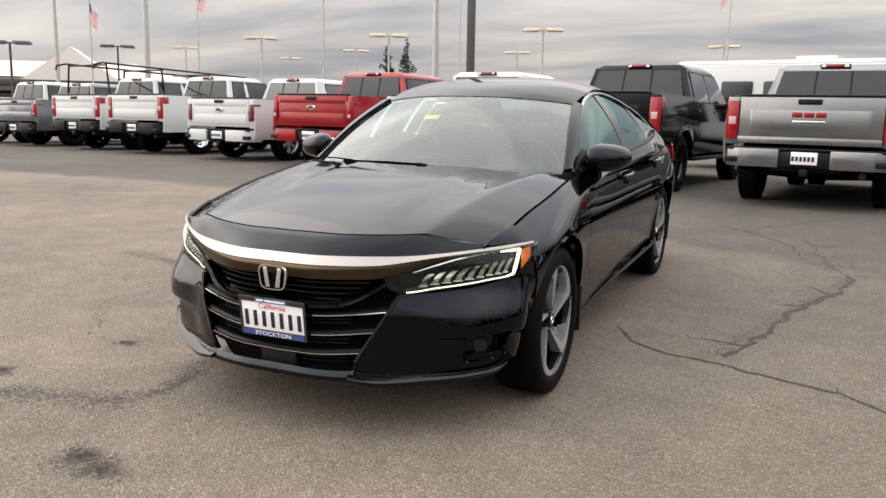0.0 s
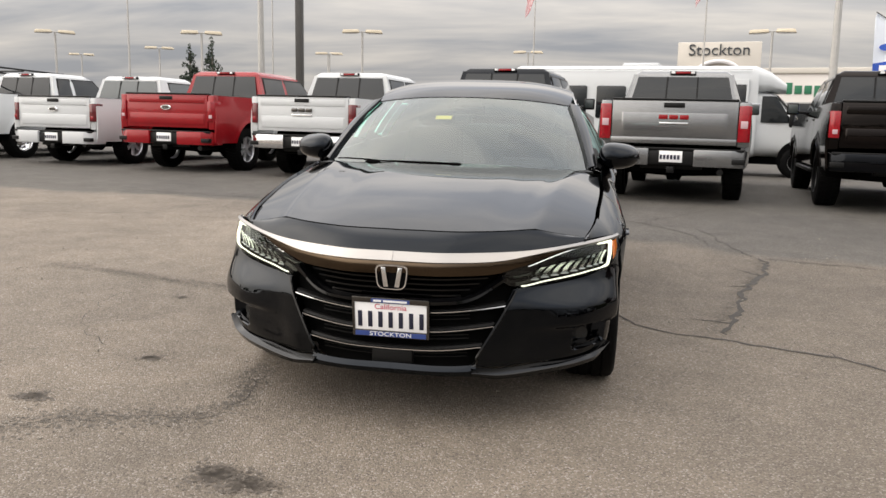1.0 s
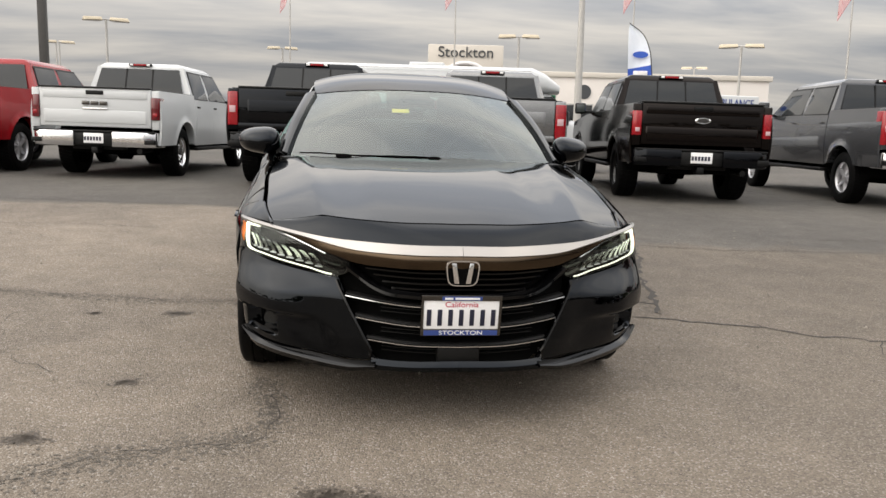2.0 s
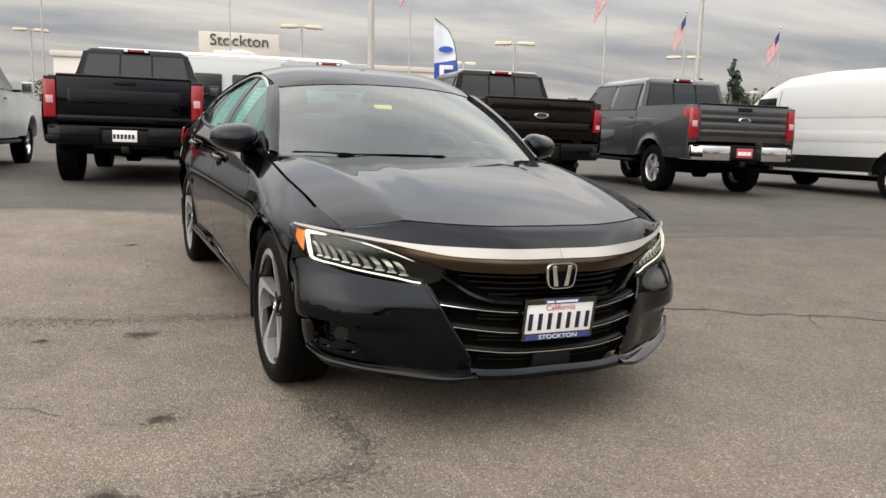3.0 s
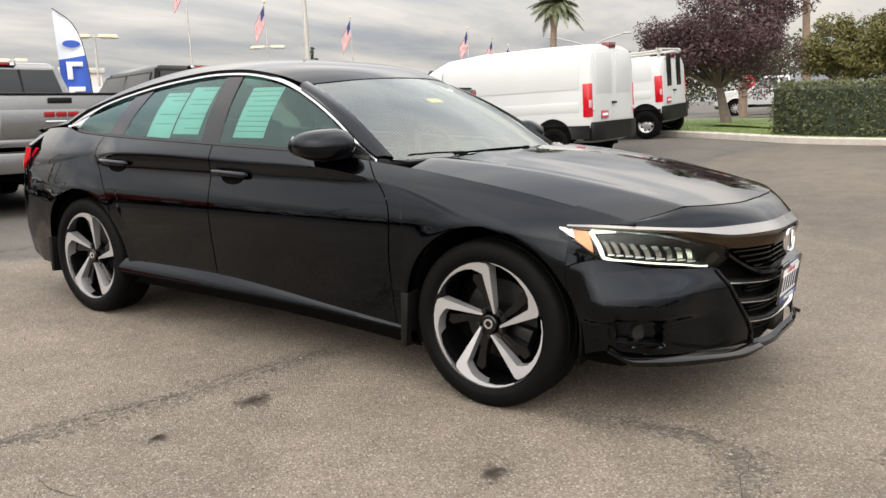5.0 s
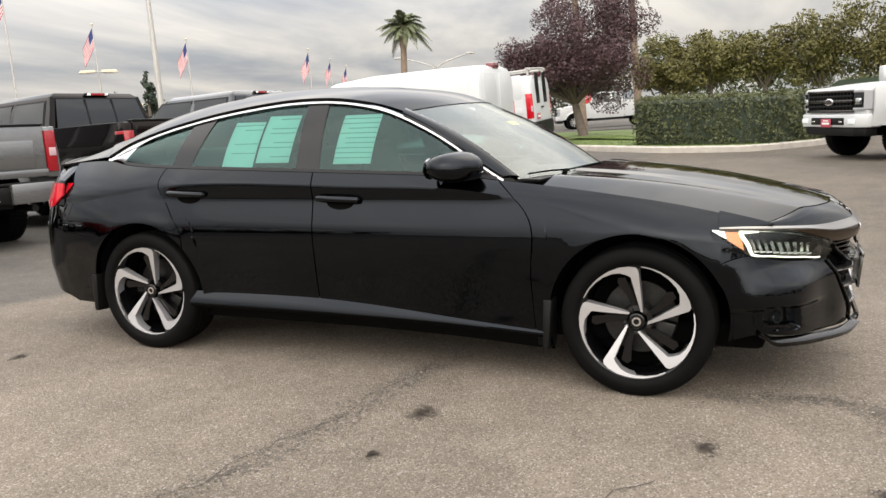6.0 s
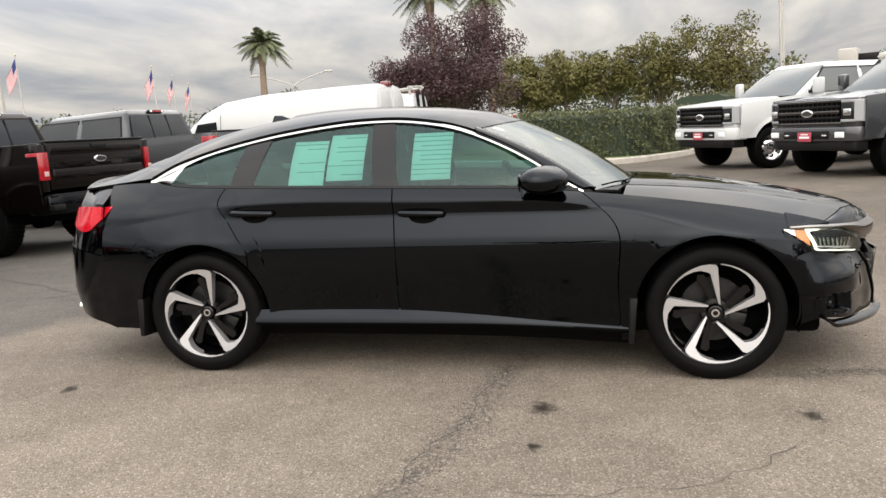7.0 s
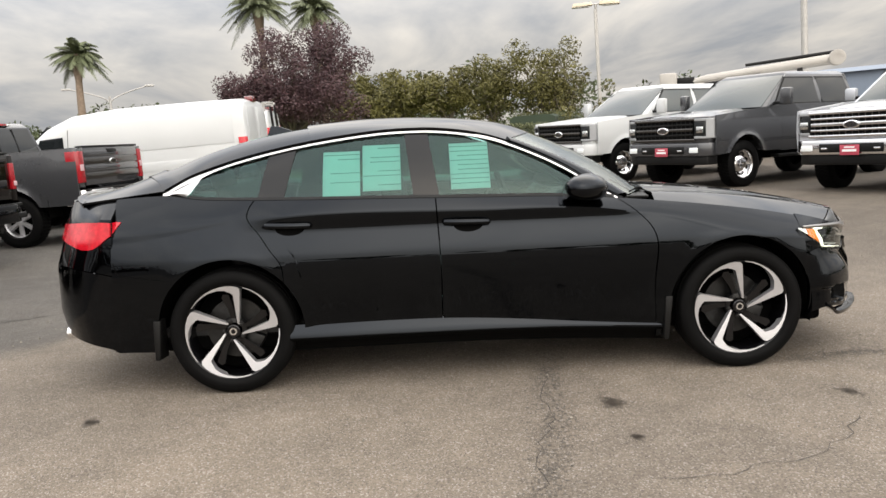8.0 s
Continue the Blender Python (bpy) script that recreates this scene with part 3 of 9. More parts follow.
def side_x(y, z):
    """Half width of the body side at height z."""
    y, z = np.broadcast_arrays(np.asarray(y, float), np.asarray(z, float))
    low_w = val(WIDE, y)
    w = low_w + (np.where(y < -1.4, val(WIDE_UP, y), low_w) - low_w) * step(0.60, 0.74, z)
    w_c = np.where(y < -1.4, val(WIDE_UP, y), low_w)
    zc = val(CREASE, y)
    top = curve(TOPLINE, y)
    hollow = step(-1.02, -0.72, y) * step(1.30, 1.0, y)
    low = w - val(INSET, np.minimum(z, 0.94)) + hollow * val(HOLLOW, np.clip(z, 0.70, 0.96))
    at_c = w_c - val(INSET, np.minimum(zc, 0.94)) + hollow * val(HOLLOW, np.clip(zc, 0.70, 0.96))
    tau = np.clip((z - zc) / np.maximum(top[..., 1] - zc, 0.01), 0, 1)
    power = 1.15 + 0.50 * step(-0.75, -1.1, y) + 0.45 * step(1.1, 1.5, y)
    high = top[..., 0] + (at_c - top[..., 0]) * (1 - tau ** power)
    return np.where(z > zc, high, low)


def arch_z(y, floor):
    """Lower edge of a panel at y: the sill, or the wheel opening above it."""
    z = np.full_like(y, floor)
    for yc in (-AXLE, REAR):
        r = ARCH_R
        d = np.abs(y - yc)
        z = np.where(d < r, np.maximum(z, HUB_Z + 0.008 + np.sqrt(np.maximum(r * r - d * d, 0))), z)
    return z


def columns(y0, y1, n):
    """Column places, drawn together at the upright ends of the wheel openings."""
    ys = list(np.linspace(y0, y1, n))
    for yc in (-AXLE, REAR):
        for a in np.linspace(0, np.pi, 41):
            yy = yc + ARCH_R * math.cos(a)
            if y0 < yy < y1:
                ys.append(yy)
        for e in (-ARCH_R - 0.012, ARCH_R + 0.012):
            if y0 < yc + e < y1:
                ys.append(yc + e)
    return np.array(sorted(set(np.round(ys, 5))))


def side_panel(front, back, floor, n=40, nz=34, cap=0.0, thick=0.012):
    """A panel of the body side between two shut lines given as tables (z, y)."""
    f0, b0 = val(front, 0.65), val(back, 0.65)
    ys = columns(float(f0), float(b0), n)
    s = (ys - f0) / (b0 - f0)
    v = np.r_[np.linspace(0, 0.68, 50), np.linspace(0.68, 1, 14)[1:]]
    nz = len(v)
    p = np.zeros((len(ys), nz, 3))
    base = arch_z(ys, floor)
    for k in range(nz):
        y = ys.copy()
        for _ in range(3):
            ztop = curve(TOPLINE, y)[:, 1] - cap
            zc = np.minimum(val(CREASE, y), ztop - 0.01)
            kc = 0.68
            z = np.where(v[k] <= kc, base + (zc - base) * v[k] / kc, zc + (ztop - zc) * max(v[k] - kc, 0) / (1 - kc))
            shifted = val(front, z) + s * (val(back, z) - val(front, z))
            y = ys + (shifted - ys) * float(step(0.0, 0.35, v[k]))
        p[:, k] = np.stack([side_x(y, z), y, z], -1)
    for yc in (-AXLE, REAR):
        rr = np.hypot(p[..., 1] - yc, p[..., 2] - HUB_Z - 0.008)
        p[..., 0] += 0.005 * np.exp(-((rr - ARCH_R) / 0.05) ** 2)
    p[..., 0] += thick
    so = Soup().sheet(p, thick, flip=False)
    # rolled lip round the wheel opening
    lip = p[:, 0].copy()
    inner = lip.copy()
    inner[:, 0] -= 0.035
    so.grid(np.stack([lip, inner], 0), flip=True)
    return so


sedan = thing("sedan", "glossy black four-door sedan with silver-spoked wheels and lit headlamps", "car", LOT.copy())

DOOR_F = [(0.20, -0.945), (0.55, -0.955), (0.72, -0.965), (0.81, -0.935), (0.90, -0.85), (0.98, -0.745)]
DOOR_B = [(0.20, 0.215), (0.6, 0.20), (1.05, 0.215)]
DOOR_R = [(0.20, 1.036), (0.52, 1.036), (0.64, 1.040), (0.69, 1.058), (0.75, 1.092), (0.85, 1.155), (0.955, 1.222), (1.00, 1.21), (1.06, 1.165)]
GAP = 0.0035
shift = lambda t, d: [(z, y + d) for z, y in t]
FEND_F = [(0.20, -1.775), (0.60, -1.775), (0.66, -1.775), (0.72, -1.772), (0.76, -1.76), (0.90, -1.76)]
REAR_E = [(0.20, 1.95), (1.2, 1.95)]
pair("front_fender", side_panel(FEND_F, shift(DOOR_F, -GAP), 0.19, 30), M_PAINT, sedan)
pair("front_door", side_panel(shift(DOOR_F, GAP), shift(DOOR_B, -GAP), 0.262, 34), M_PAINT, sedan)
pair("rear_door", side_panel(shift(DOOR_B, GAP), shift(DOOR_R, -GAP), 0.262, 30), M_PAINT, sedan)
pair("rear_quarter_panel", side_panel(shift(DOOR_R, GAP), REAR_E, 0.24, 34), M_PAINT, sedan)

# fender tip between bonnet edge and lamp
ty = np.linspace(-1.972, -1.757, 40)
tip = np.zeros((40, 29, 3))
for i, y in enumerate(ty):
    tx, tz = curve(TOPLINE, np.array(y))
    z0 = 0.752 + 0.010 * (y + 1.757) / -0.215
    for k, w in enumerate(np.linspace(0, 1, 29)):
        z = z0 + (float(tz) - z0) * w
        tip[i, k] = (float(side_x(y, z)), y, z)
pair("fender_tip", Soup().sheet(tip, 0.01, flip=True), M_PAINT, sedan)

# side skirts: a wedge of bright ledge that narrows towards the front wheel, dark below
SKIRT_T = [(-1.03, 0.262), (-0.56, 0.300), (-0.28, 0.327), (0.10, 0.354), (0.30, 0.360), (0.95, 0.353), (1.03, 0.350)]
SKIRT_B = [(-1.03, 0.248), (-0.47, 0.277), (0.30, 0.291), (1.03, 0.291)]
ys = np.linspace(-1.03, 1.03, 60)
zt_, zb_ = val(SKIRT_T, ys), val(SKIRT_B, ys)
w_ = side_x(ys, zt_)
ledge = 0.40 * (zt_ - zb_) + 0.004
sk = np.stack([np.c_[w_ + dx + kx * ledge, ys, zt_ + kz_ * (zb_ - zt_) + dz] for dx, kx, kz_, dz in
               ((-0.014, 0, 0, 0.002), (0.002, 0, 0, 0), (0.0, 0.55, 0.5, 0.003), (0.0, 1, 1, 0.003), (0.0, 1, 1, -0.004))], 1)
pair("side_skirt", Soup().sheet(sk, 0.008, flip=False), M_PAINT, sedan, angle=25)
sel = (ys > -0.42) & (ys < 0.92)
led = np.stack([sk[sel, 1] + [0.0015, 0, 0.0005], sk[sel, 2] + [0.002, 0, 0.001], sk[sel, 3] + [0.002, 0, 0.001]], 0)
pair("skirt_garnish", Soup().sheet(led, 0.003, flip=False), M_SILL, sedan, "glossy dark strip on the sill")
low_ = np.stack([np.c_[w_ + kx * ledge + dx, ys, zb_ + dz] for kx, dx, dz in ((1, -0.003, -0.004), (1, -0.012, -0.016), (0, -0.030, -0.030), (0, -0.075, -0.085))], 1)
pair("sill_underside", Soup().sheet(low_, 0.008, flip=False), M_BLACK, sedan)

HOOD_F = [(0, -2.212), (0.4, -2.190), (0.7, -2.112), (0.84, -2.045), (0.94, -1.985), (1.0, -1.945)]
# bonnet
nv, nu = 60, 44
hood = np.zeros((nv * 2 - 1, nu, 3))
for i, v in enumerate(np.linspace(-1, 1, nv * 2 - 1)):
    av = abs(v)
    yr = -1.045 + 0.06 * av ** 2
    yf = float(val(HOOD_F, av))
    y = np.linspace(yf, yr, nu)
    xe, ze = curve(TOPLINE, y)[:, 0] - 0.0075, curve(TOPLINE, y)[:, 1] - 0.003
    zc = val(BONNETC, y)
    x = av * xe
    # a ridge runs forward; outside it the bonnet falls away to the fender
    cr = 0.665 + (0.535 - 0.665) * (y + 1.05) / (-2.1 + 1.05)
    fall = zc - ze
    share = 0.26
    out_ = np.clip((x - cr) / np.maximum(xe - cr, 0.02), 0, 1)
    z = zc - fall * (share * np.minimum(x / cr, 1) ** 2.2 + (1 - share) * out_ ** 1.12)
    hollow_ = 0.006 * step(0.30, 0.42, x) * step(cr, cr - 0.10, x) * step(-2.15, -1.7, y)
    z = z - hollow_
    hood[i] = np.stack([math.copysign(1, v) * x, y, z], -1)
part("bonnet", Soup().sheet(hood, 0.012, flip=False), M_PAINT, sedan)

# ---- nose ----
NOSE_Z = [0.20, 0.35, 0.50, 0.60, 0.68, 0.75, 0.80]
NOSE = [
    [(0, -2.33), (0.2, -2.325), (0.38, -2.275), (0.57, -2.16), (0.725, -2.03), (0.808, -1.91), (0.850, -1.77)],
    [(0, -2.335), (0.2, -2.33), (0.40, -2.275), (0.58, -2.17), (0.745, -2.045), (0.840, -1.92), (0.879, -1.77)],
    [(0, -2.33), (0.2, -2.322), (0.41, -2.255), (0.59, -2.15), (0.755, -2.03), (0.858, -1.905), (0.900, -1.77)],
    [(0, -2.325), (0.2, -2.315), (0.42, -2.215), (0.60, -2.10), (0.766, -1.99), (0.868, -1.880), (0.913, -1.765)],
    [(0, -2.345), (0.2, -2.33), (0.42, -2.225), (0.60, -2.115), (0.765, -1.98), (0.866, -1.870), (0.906, -1.75)],
    [(0, -2.305), (0.2, -2.29), (0.42, -2.200), (0.595, -2.102), (0.752, -1.965), (0.856, -1.846), (0.894, -1.735)],
    [(0, -2.215), (0.2, -2.20), (0.41, -2.14), (0.58, -2.055), (0.735, -1.94), (0.835, -1.825), (0.87, -1.72)],
]
NOSE_A = np.array(NOSE)


def nose(a, z, out=0.0):
    """A point of the front bumper's skin; a runs from 0 at the middle to 6 at the wheel opening; out stands proud of it."""
    a, z = np.broadcast_arrays(np.asarray(a, float), np.asarray(z, float))

    def at(a_, z_):
        rows = np.stack([curve(np.c_[np.arange(7), NOSE_A[j]], a_) for j in range(7)], -2)
        zi = np.clip(np.searchsorted(NOSE_Z, z_) - 1, 0, 5)
        zz = np.array(NOSE_Z)
        s = np.clip((z_ - zz[zi]) / (zz[zi + 1] - zz[zi]), 0, 1)
        s = s * s * (3 - 2 * s) * 0.5 + s * 0.5
        lo = np.take_along_axis(rows, zi[..., None, None], -2)[..., 0, :]
        hi = np.take_along_axis(rows, (zi + 1)[..., None, None], -2)[..., 0, :]
        return lo + (hi - lo) * s[..., None]

    q = at(a, z)
    d = at(a + 0.02, z) - at(a - 0.02, z)
    n = np.stack([d[..., 1], -d[..., 0]], -1)
    n /= np.linalg.norm(n, axis=-1, keepdims=True) + 1e-9
    o = np.broadcast_to(np.asarray(out, float), a.shape)[..., None]
    q = q + n * o
    return np.stack([q[..., 0], q[..., 1], z], -1)


def band(a0, a1, top, bottom, na=30, nz=6, out=0.0, out_top=None, thick=0.01, both=False, start=None):
    """A strip of the nose between two height lines given as tables (a, z)."""
    a = np.linspace(a0, a1, na)
    v = np.linspace(0, 1, nz)
    A = np.repeat(a[:, None], nz, 1)
    if start is not None:
        A = start[None, :] + (a1 - start)[None, :] * np.linspace(0, 1, na)[:, None]
    Z = val(bottom, A) + (val(top, A) - val(bottom, A)) * v[None]
    O = np.full_like(Z, out) if out_top is None else out + (out_top - out) * v[None]
    p = nose(A, Z, O)
    return Soup().sheet(p, thick, flip=False)


LAMP_TOP = [(2.0, 0.646), (2.2, 0.660), (2.6, 0.680), (3.0, 0.704), (3.5, 0.729), (4.0, 0.743), (5.0, 0.754), (6.0, 0.757)]
LAMP_BOT = [(2.0, 0.624), (2.15, 0.600), (2.4, 0.581), (3.0, 0.594), (4.0, 0.620), (4.95, 0.648), (5.4, 0.690), (6.0, 0.753)]
CHROME_TOP = [(0, 0.737), (1, 0.736), (2, 0.735), (2.6, 0.738), (3, 0.743), (4, 0.757), (5, 0.766), (5.75, 0.765)]
CHROME_BOT = [(0, 0.704), (1, 0.703), (2, 0.704), (2.6, 0.720), (3, 0.731), (4, 0.748), (5, 0.759), (5.75, 0.761)]
COVER_TOP = [(1.6, 0.565), (2.3, 0.580), (3, 0.588), (4, 0.614), (4.95, 0.642), (5.4, 0.632), (6, 0.606)]
COVER_BOT = [(1.6, 0.285), (2, 0.272), (3, 0.276), (4, 0.288), (5, 0.305), (6, 0.25)]

nz = 56
v = np.linspace(0, 1, nz)
edge_a = 1.62 + (2.28 - 1.62) * v ** 0.8
edge_z = 0.25 + (0.606 - 0.25) * v
# the cover's rear edge follows the wheel opening
open_y = -AXLE - np.sqrt(np.maximum(ARCH_R ** 2 - (edge_z - HUB_Z - 0.008) ** 2, 0))
fine = np.linspace(4.6, 6, 80)
rear_a = np.array([np.interp(yo, nose(fine, np.full(80, ze))[:, 1], fine) for yo, ze in zip(open_y, edge_z)])
A = edge_a[None, :] + (rear_a - edge_a)[None, :] * np.linspace(0, 1, 120)[:, None]
Z = val(COVER_BOT, A) + (val(COVER_TOP, A) - val(COVER_BOT, A)) * v[None]
slot_lo, slot_hi = 0.318 + 0.012 * (A - 3.8), 0.412 + 0.014 * (A - 3.8)
pocket = step(3.72, 3.86, A) * step(4.86, 4.76, A) * step(slot_lo - 0.006, slot_lo + 0.006, Z) * step(slot_hi + 0.006, slot_hi - 0.006, Z)
# the corner swells below the lamp and breaks off over the fog slot
swell = 0.046 * step(0.65, 0.45, Z) * step(2.5, 3.9, A) * step(5.95, 5.0, A) * (1 - 0.55 * step(0.43, 0.40, Z))
cove = -0.006 * np.exp(-((Z - 0.36 - 0.03 * (A - 3)) / 0.05) ** 2) * step(2.2, 2.8, A) * step(4.0, 3.3, A)
cover = nose(A, Z, swell + cove - 0.055 * pocket)
so = Soup().sheet(cover, 0.012)
back = cover[-1] - np.array([0.035, 0, 0])
so.grid(np.stack([cover[-1], back], 0))
pair("bumper_cover", so, M_PAINT, sedan)
pair("fender_corner", band(4.95, 6.0, [(4.95, 0.646), (5.4, 0.686), (6.0, 0.750)], [(4.95, 0.644), (5.4, 0.636), (6.0, 0.610)], 20, 8), M_PAINT, sedan)
pair("fog_trim", band(3.95, 4.92, [(3.9, 0.352), (4.92, 0.438)], [(3.9, 0.318), (4.92, 0.335)], 14, 5, -0.046, thick=0.004), M_MATTE, sedan)
pair("fog_blade", band(3.0, 4.95, [(3, 0.292), (4, 0.328), (4.95, 0.345)], [(3, 0.284), (4, 0.312), (4.95, 0.330)], 22, 3, 0.004, thick=0.03), M_GLOSS, sedan)
fog = Soup().lathe([(0.0, 0.0), (0.0, 0.030), (-0.012, 0.034), (-0.03, 0.034)], 20, "y")
fog.moved(Matrix.Translation((0.752, -2.000, 0.362)) @ pose(0, 0, 0, 0, 0, 208))
pair("fog_lamp", fog, M_DARKGLASS, sedan, "round fog lamp in a black pocket")

# splitter lips
SPL_T = [(0, 0.27), (1.6, 0.276), (2.2, 0.266), (3, 0.272), (4, 0.282), (4.6, 0.292), (5.02, 0.322)]
SPL_B = [(0, 0.244), (1.6, 0.250), (2.2, 0.232), (3, 0.234), (4, 0.243), (4.6, 0.258), (5.02, 0.312)]


def lip_strip(a0, a1, top, bottom, na, out, thick):
    """A lip with an upright face below and a narrow sloping ledge above."""
    a = np.linspace(a0, a1, na)[:, None]
    share = np.array([0.0, 0.50, 0.60, 1.0])[None]
    proud = np.array([0.88, 1.0, 0.92, 0.16])[None] * out + 0 * a
    z = val(bottom, a) + (val(top, a) - val(bottom, a)) * share
    return Soup().sheet(nose(a + 0 * share, z, proud), thick, flip=False)


cen = Soup()
for sgn in (1, -1):
    b = lip_strip(0.0, 1.72, [(0, 0.280), (1.2, 0.279), (1.72, 0.284)], [(0, 0.242), (1.72, 0.244)], 30, 0.024, 0.012)
    b = b if sgn > 0 else b.mirrored()
    cen.add(np.vstack(b.v), b.f)
part("front_lip", cen, M_PAINT, sedan)
pair("front_splitter", lip_strip(1.62, 5.0, SPL_T, SPL_B, 40, 0.046, 0.014), M_GLOSS, sedan, "upswept gloss black splitter lip")

# upper garnish, chrome bar, dark band
garn = np.zeros((41, 8, 3))
for i, vv in enumerate(np.linspace(-1, 1, 41)):
    av = abs(vv)
    x0 = 0.70 * av
    hy = float(val(HOOD_F, av)) - 0.004
    hx, hz = curve(TOPLINE, np.array(hy))
    zc = float(val(BONNETC, hy))
    cr = 0.665 + (0.535 - 0.665) * (hy + 1.05) / (-2.1 + 1.05)
    edge_x = float(hx) - 0.0075
    drop = 0.26 * min(av * edge_x / cr, 1) ** 2.2 + 0.74 * min(max((av * edge_x - cr) / max(edge_x - cr, 0.02), 0), 1) ** 1.12
    back = np.array([av * float(hx), hy, zc - (zc - float(hz)) * drop - 0.003])
    a = float(np.interp(back[0], nose(np.linspace(0, 5, 200), 0.745)[:, 0], np.linspace(0, 5, 200)))
    fr = nose(np.array(a), np.array(float(val(CHROME_TOP, a)) - 0.004), 0.004)
    for k, w in enumerate(np.linspace(0, 1, 8)):
        c = fr * (1 - w) + back * w
        c[2] += 0.010 * math.sin(math.pi * w)
        garn[i, k] = (math.copysign(c[0], vv), c[1], c[2])
part("nose_panel", Soup().sheet(garn, 0.01, flip=False), M_PAINT, sedan)


def whole_band(*args, **kw):
    b = band(*args, **kw)
    so = Soup().add(np.vstack(b.v), b.f)
    c = b.mirrored()
    return so.add(np.vstack(c.v), c.f)


part("chrome_bar", whole_band(0, 5.7, CHROME_TOP, CHROME_BOT, 60, 5, 0.014, 0.006, 0.012), M_BAR, sedan, "wide satin chrome bar over the grille")
part("upper_band", whole_band(0, 4.0, CHROME_BOT, [(0, 0.648), (1.4, 0.646), (1.8, 0.647), (2, 0.652), (2.2, 0.664), (2.6, 0.684), (3, 0.707), (3.5, 0.731), (4, 0.745)], 44, 6, 0.002, 0.006, 0.012), M_BRONZE, sedan, "dark bronze chrome band over the grille")

# grille
grille = part("grille", whole_band(0, 2.36, [(0, 0.655), (1.6, 0.652), (2.0, 0.64), (2.36, 0.59)], [(0, 0.235), (1.3, 0.235), (1.7, 0.27), (2.1, 0.40), (2.36, 0.55)], 30, 8, -0.055, None, 0.01), M_BLACK, sedan)


def nose_bar(line, a0, a1, h, out, depth, n=30):
    """A bar across the nose along a height line."""
    so = Soup()
    a = np.linspace(a0, a1, n)
    z = val(line, a)
    ring = [(-h / 2, 0), (-h / 4, depth * 0.35), (h / 4, depth * 0.35), (h / 2, 0), (h / 2, -depth), (-h / 2, -depth)]
    p = np.stack([nose(a, z + dz, out + do) for dz, do in ring], 0)
    so.grid(p, wrap=True)
    so.add(p[:, -1], [tuple(range(len(ring)))])
    m = so.mirrored()
    return so.add(np.vstack(m.v), m.f)


for dz in (0.0, 0.022, 0.044, 0.066, 0.084):
    part("slat", nose_bar([(0, 0.560 + dz), (2, 0.562 + dz)], 0, 1.35 + dz * 7, 0.012, -0.028, 0.02, 14), M_GLOSS, grille)
part("lower_frame", nose_bar([(0, 0.538), (1.0, 0.540), (1.4, 0.548), (1.62, 0.566), (1.85, 0.598), (2.1, 0.632)], 0, 2.08, 0.024, 0.006, 0.04, 40), M_GLOSS, grille)
for z0, z1, a1 in ((0.492, 0.520, 2.2), (0.414, 0.440, 2.02), (0.337, 0.358, 1.82)):
    part("slat", nose_bar([(0, z0), (1, z0 + 0.006), (a1, z1)], 0, a1, 0.022, -0.020, 0.02), M_MATTE, grille)
    part("chrome_strip", nose_bar([(0, z0), (1, z0 + 0.006), (a1, z1)], 0.0, a1 - 0.02, 0.0065, -0.004, 0.012), M_CHROME, grille, "thin chrome strip")
for z0 in (0.30, 0.315, 0.375, 0.390, 0.405, 0.455, 0.470):
    part("slat", nose_bar([(0, z0), (1.6, z0 + 0.012)], 0, 1.55, 0.006, -0.035, 0.015, 12), M_MATTE, grille)
edge = []
gl = [(0.255, 1.30), (0.27, 1.60), (0.32, 1.72), (0.40, 1.92), (0.48, 2.12), (0.545, 2.27), (0.575, 2.32)]
zz = np.linspace(0.255, 0.575, 24)
pth = nose(val(gl, zz), zz, 0.004)
pair("grille_edge", Soup().tube(pth, 0.007, 6), M_GLOSS, grille)
part("radar_cover", Soup().box((-0.085, -2.325, 0.262), (0.085, -2.29, 0.345), bevel=0.008), M_MATTE, grille)

# badge: a plain rounded ring with an upright shape in it
th = np.linspace(0, 2 * np.pi, 40, endpoint=False)
bx = 0.066 * np.sign(np.cos(th)) * np.abs(np.cos(th)) ** 0.45
bz = 0.052 * np.sign(np.sin(th)) * np.abs(np.sin(th)) ** 0.45
bx = bx * (1 + 0.10 * bz / 0.052)
ring = np.stack([bx, np.zeros(40), bz], -1)
bad = Soup()
rows = [ring * s + np.array([0, d, 0]) for s, d in ((1.0, 0.01), (1.0, 0.0), (0.95, -0.006), (0.88, -0.006), (0.85, 0.004))]
bad.grid(np.stack(rows, 1), wrap=True)
bad.moved(pose(0, -2.345, 0.636))
badge = part("badge", bad, M_CHROME, sedan, "plain chrome badge ring")
inner = Soup()
for sg in (1, -1):
    inner.hull([(sg * x, y, z) for x0, x1, z in ((0.026, 0.044, 0.040), (0.012, 0.032, -0.040)) for x in (x0, x1) for y in (0.004, -0.006)], bevel=0.002)
inner.moved(pose(0, -2.345, 0.636))
part("badge_plate", inner, M_CHROME, badge)
part("badge_back", Soup().box((-0.055, -2.341, 0.592), (0.055, -2.330, 0.680)), M_BLACK, badge)

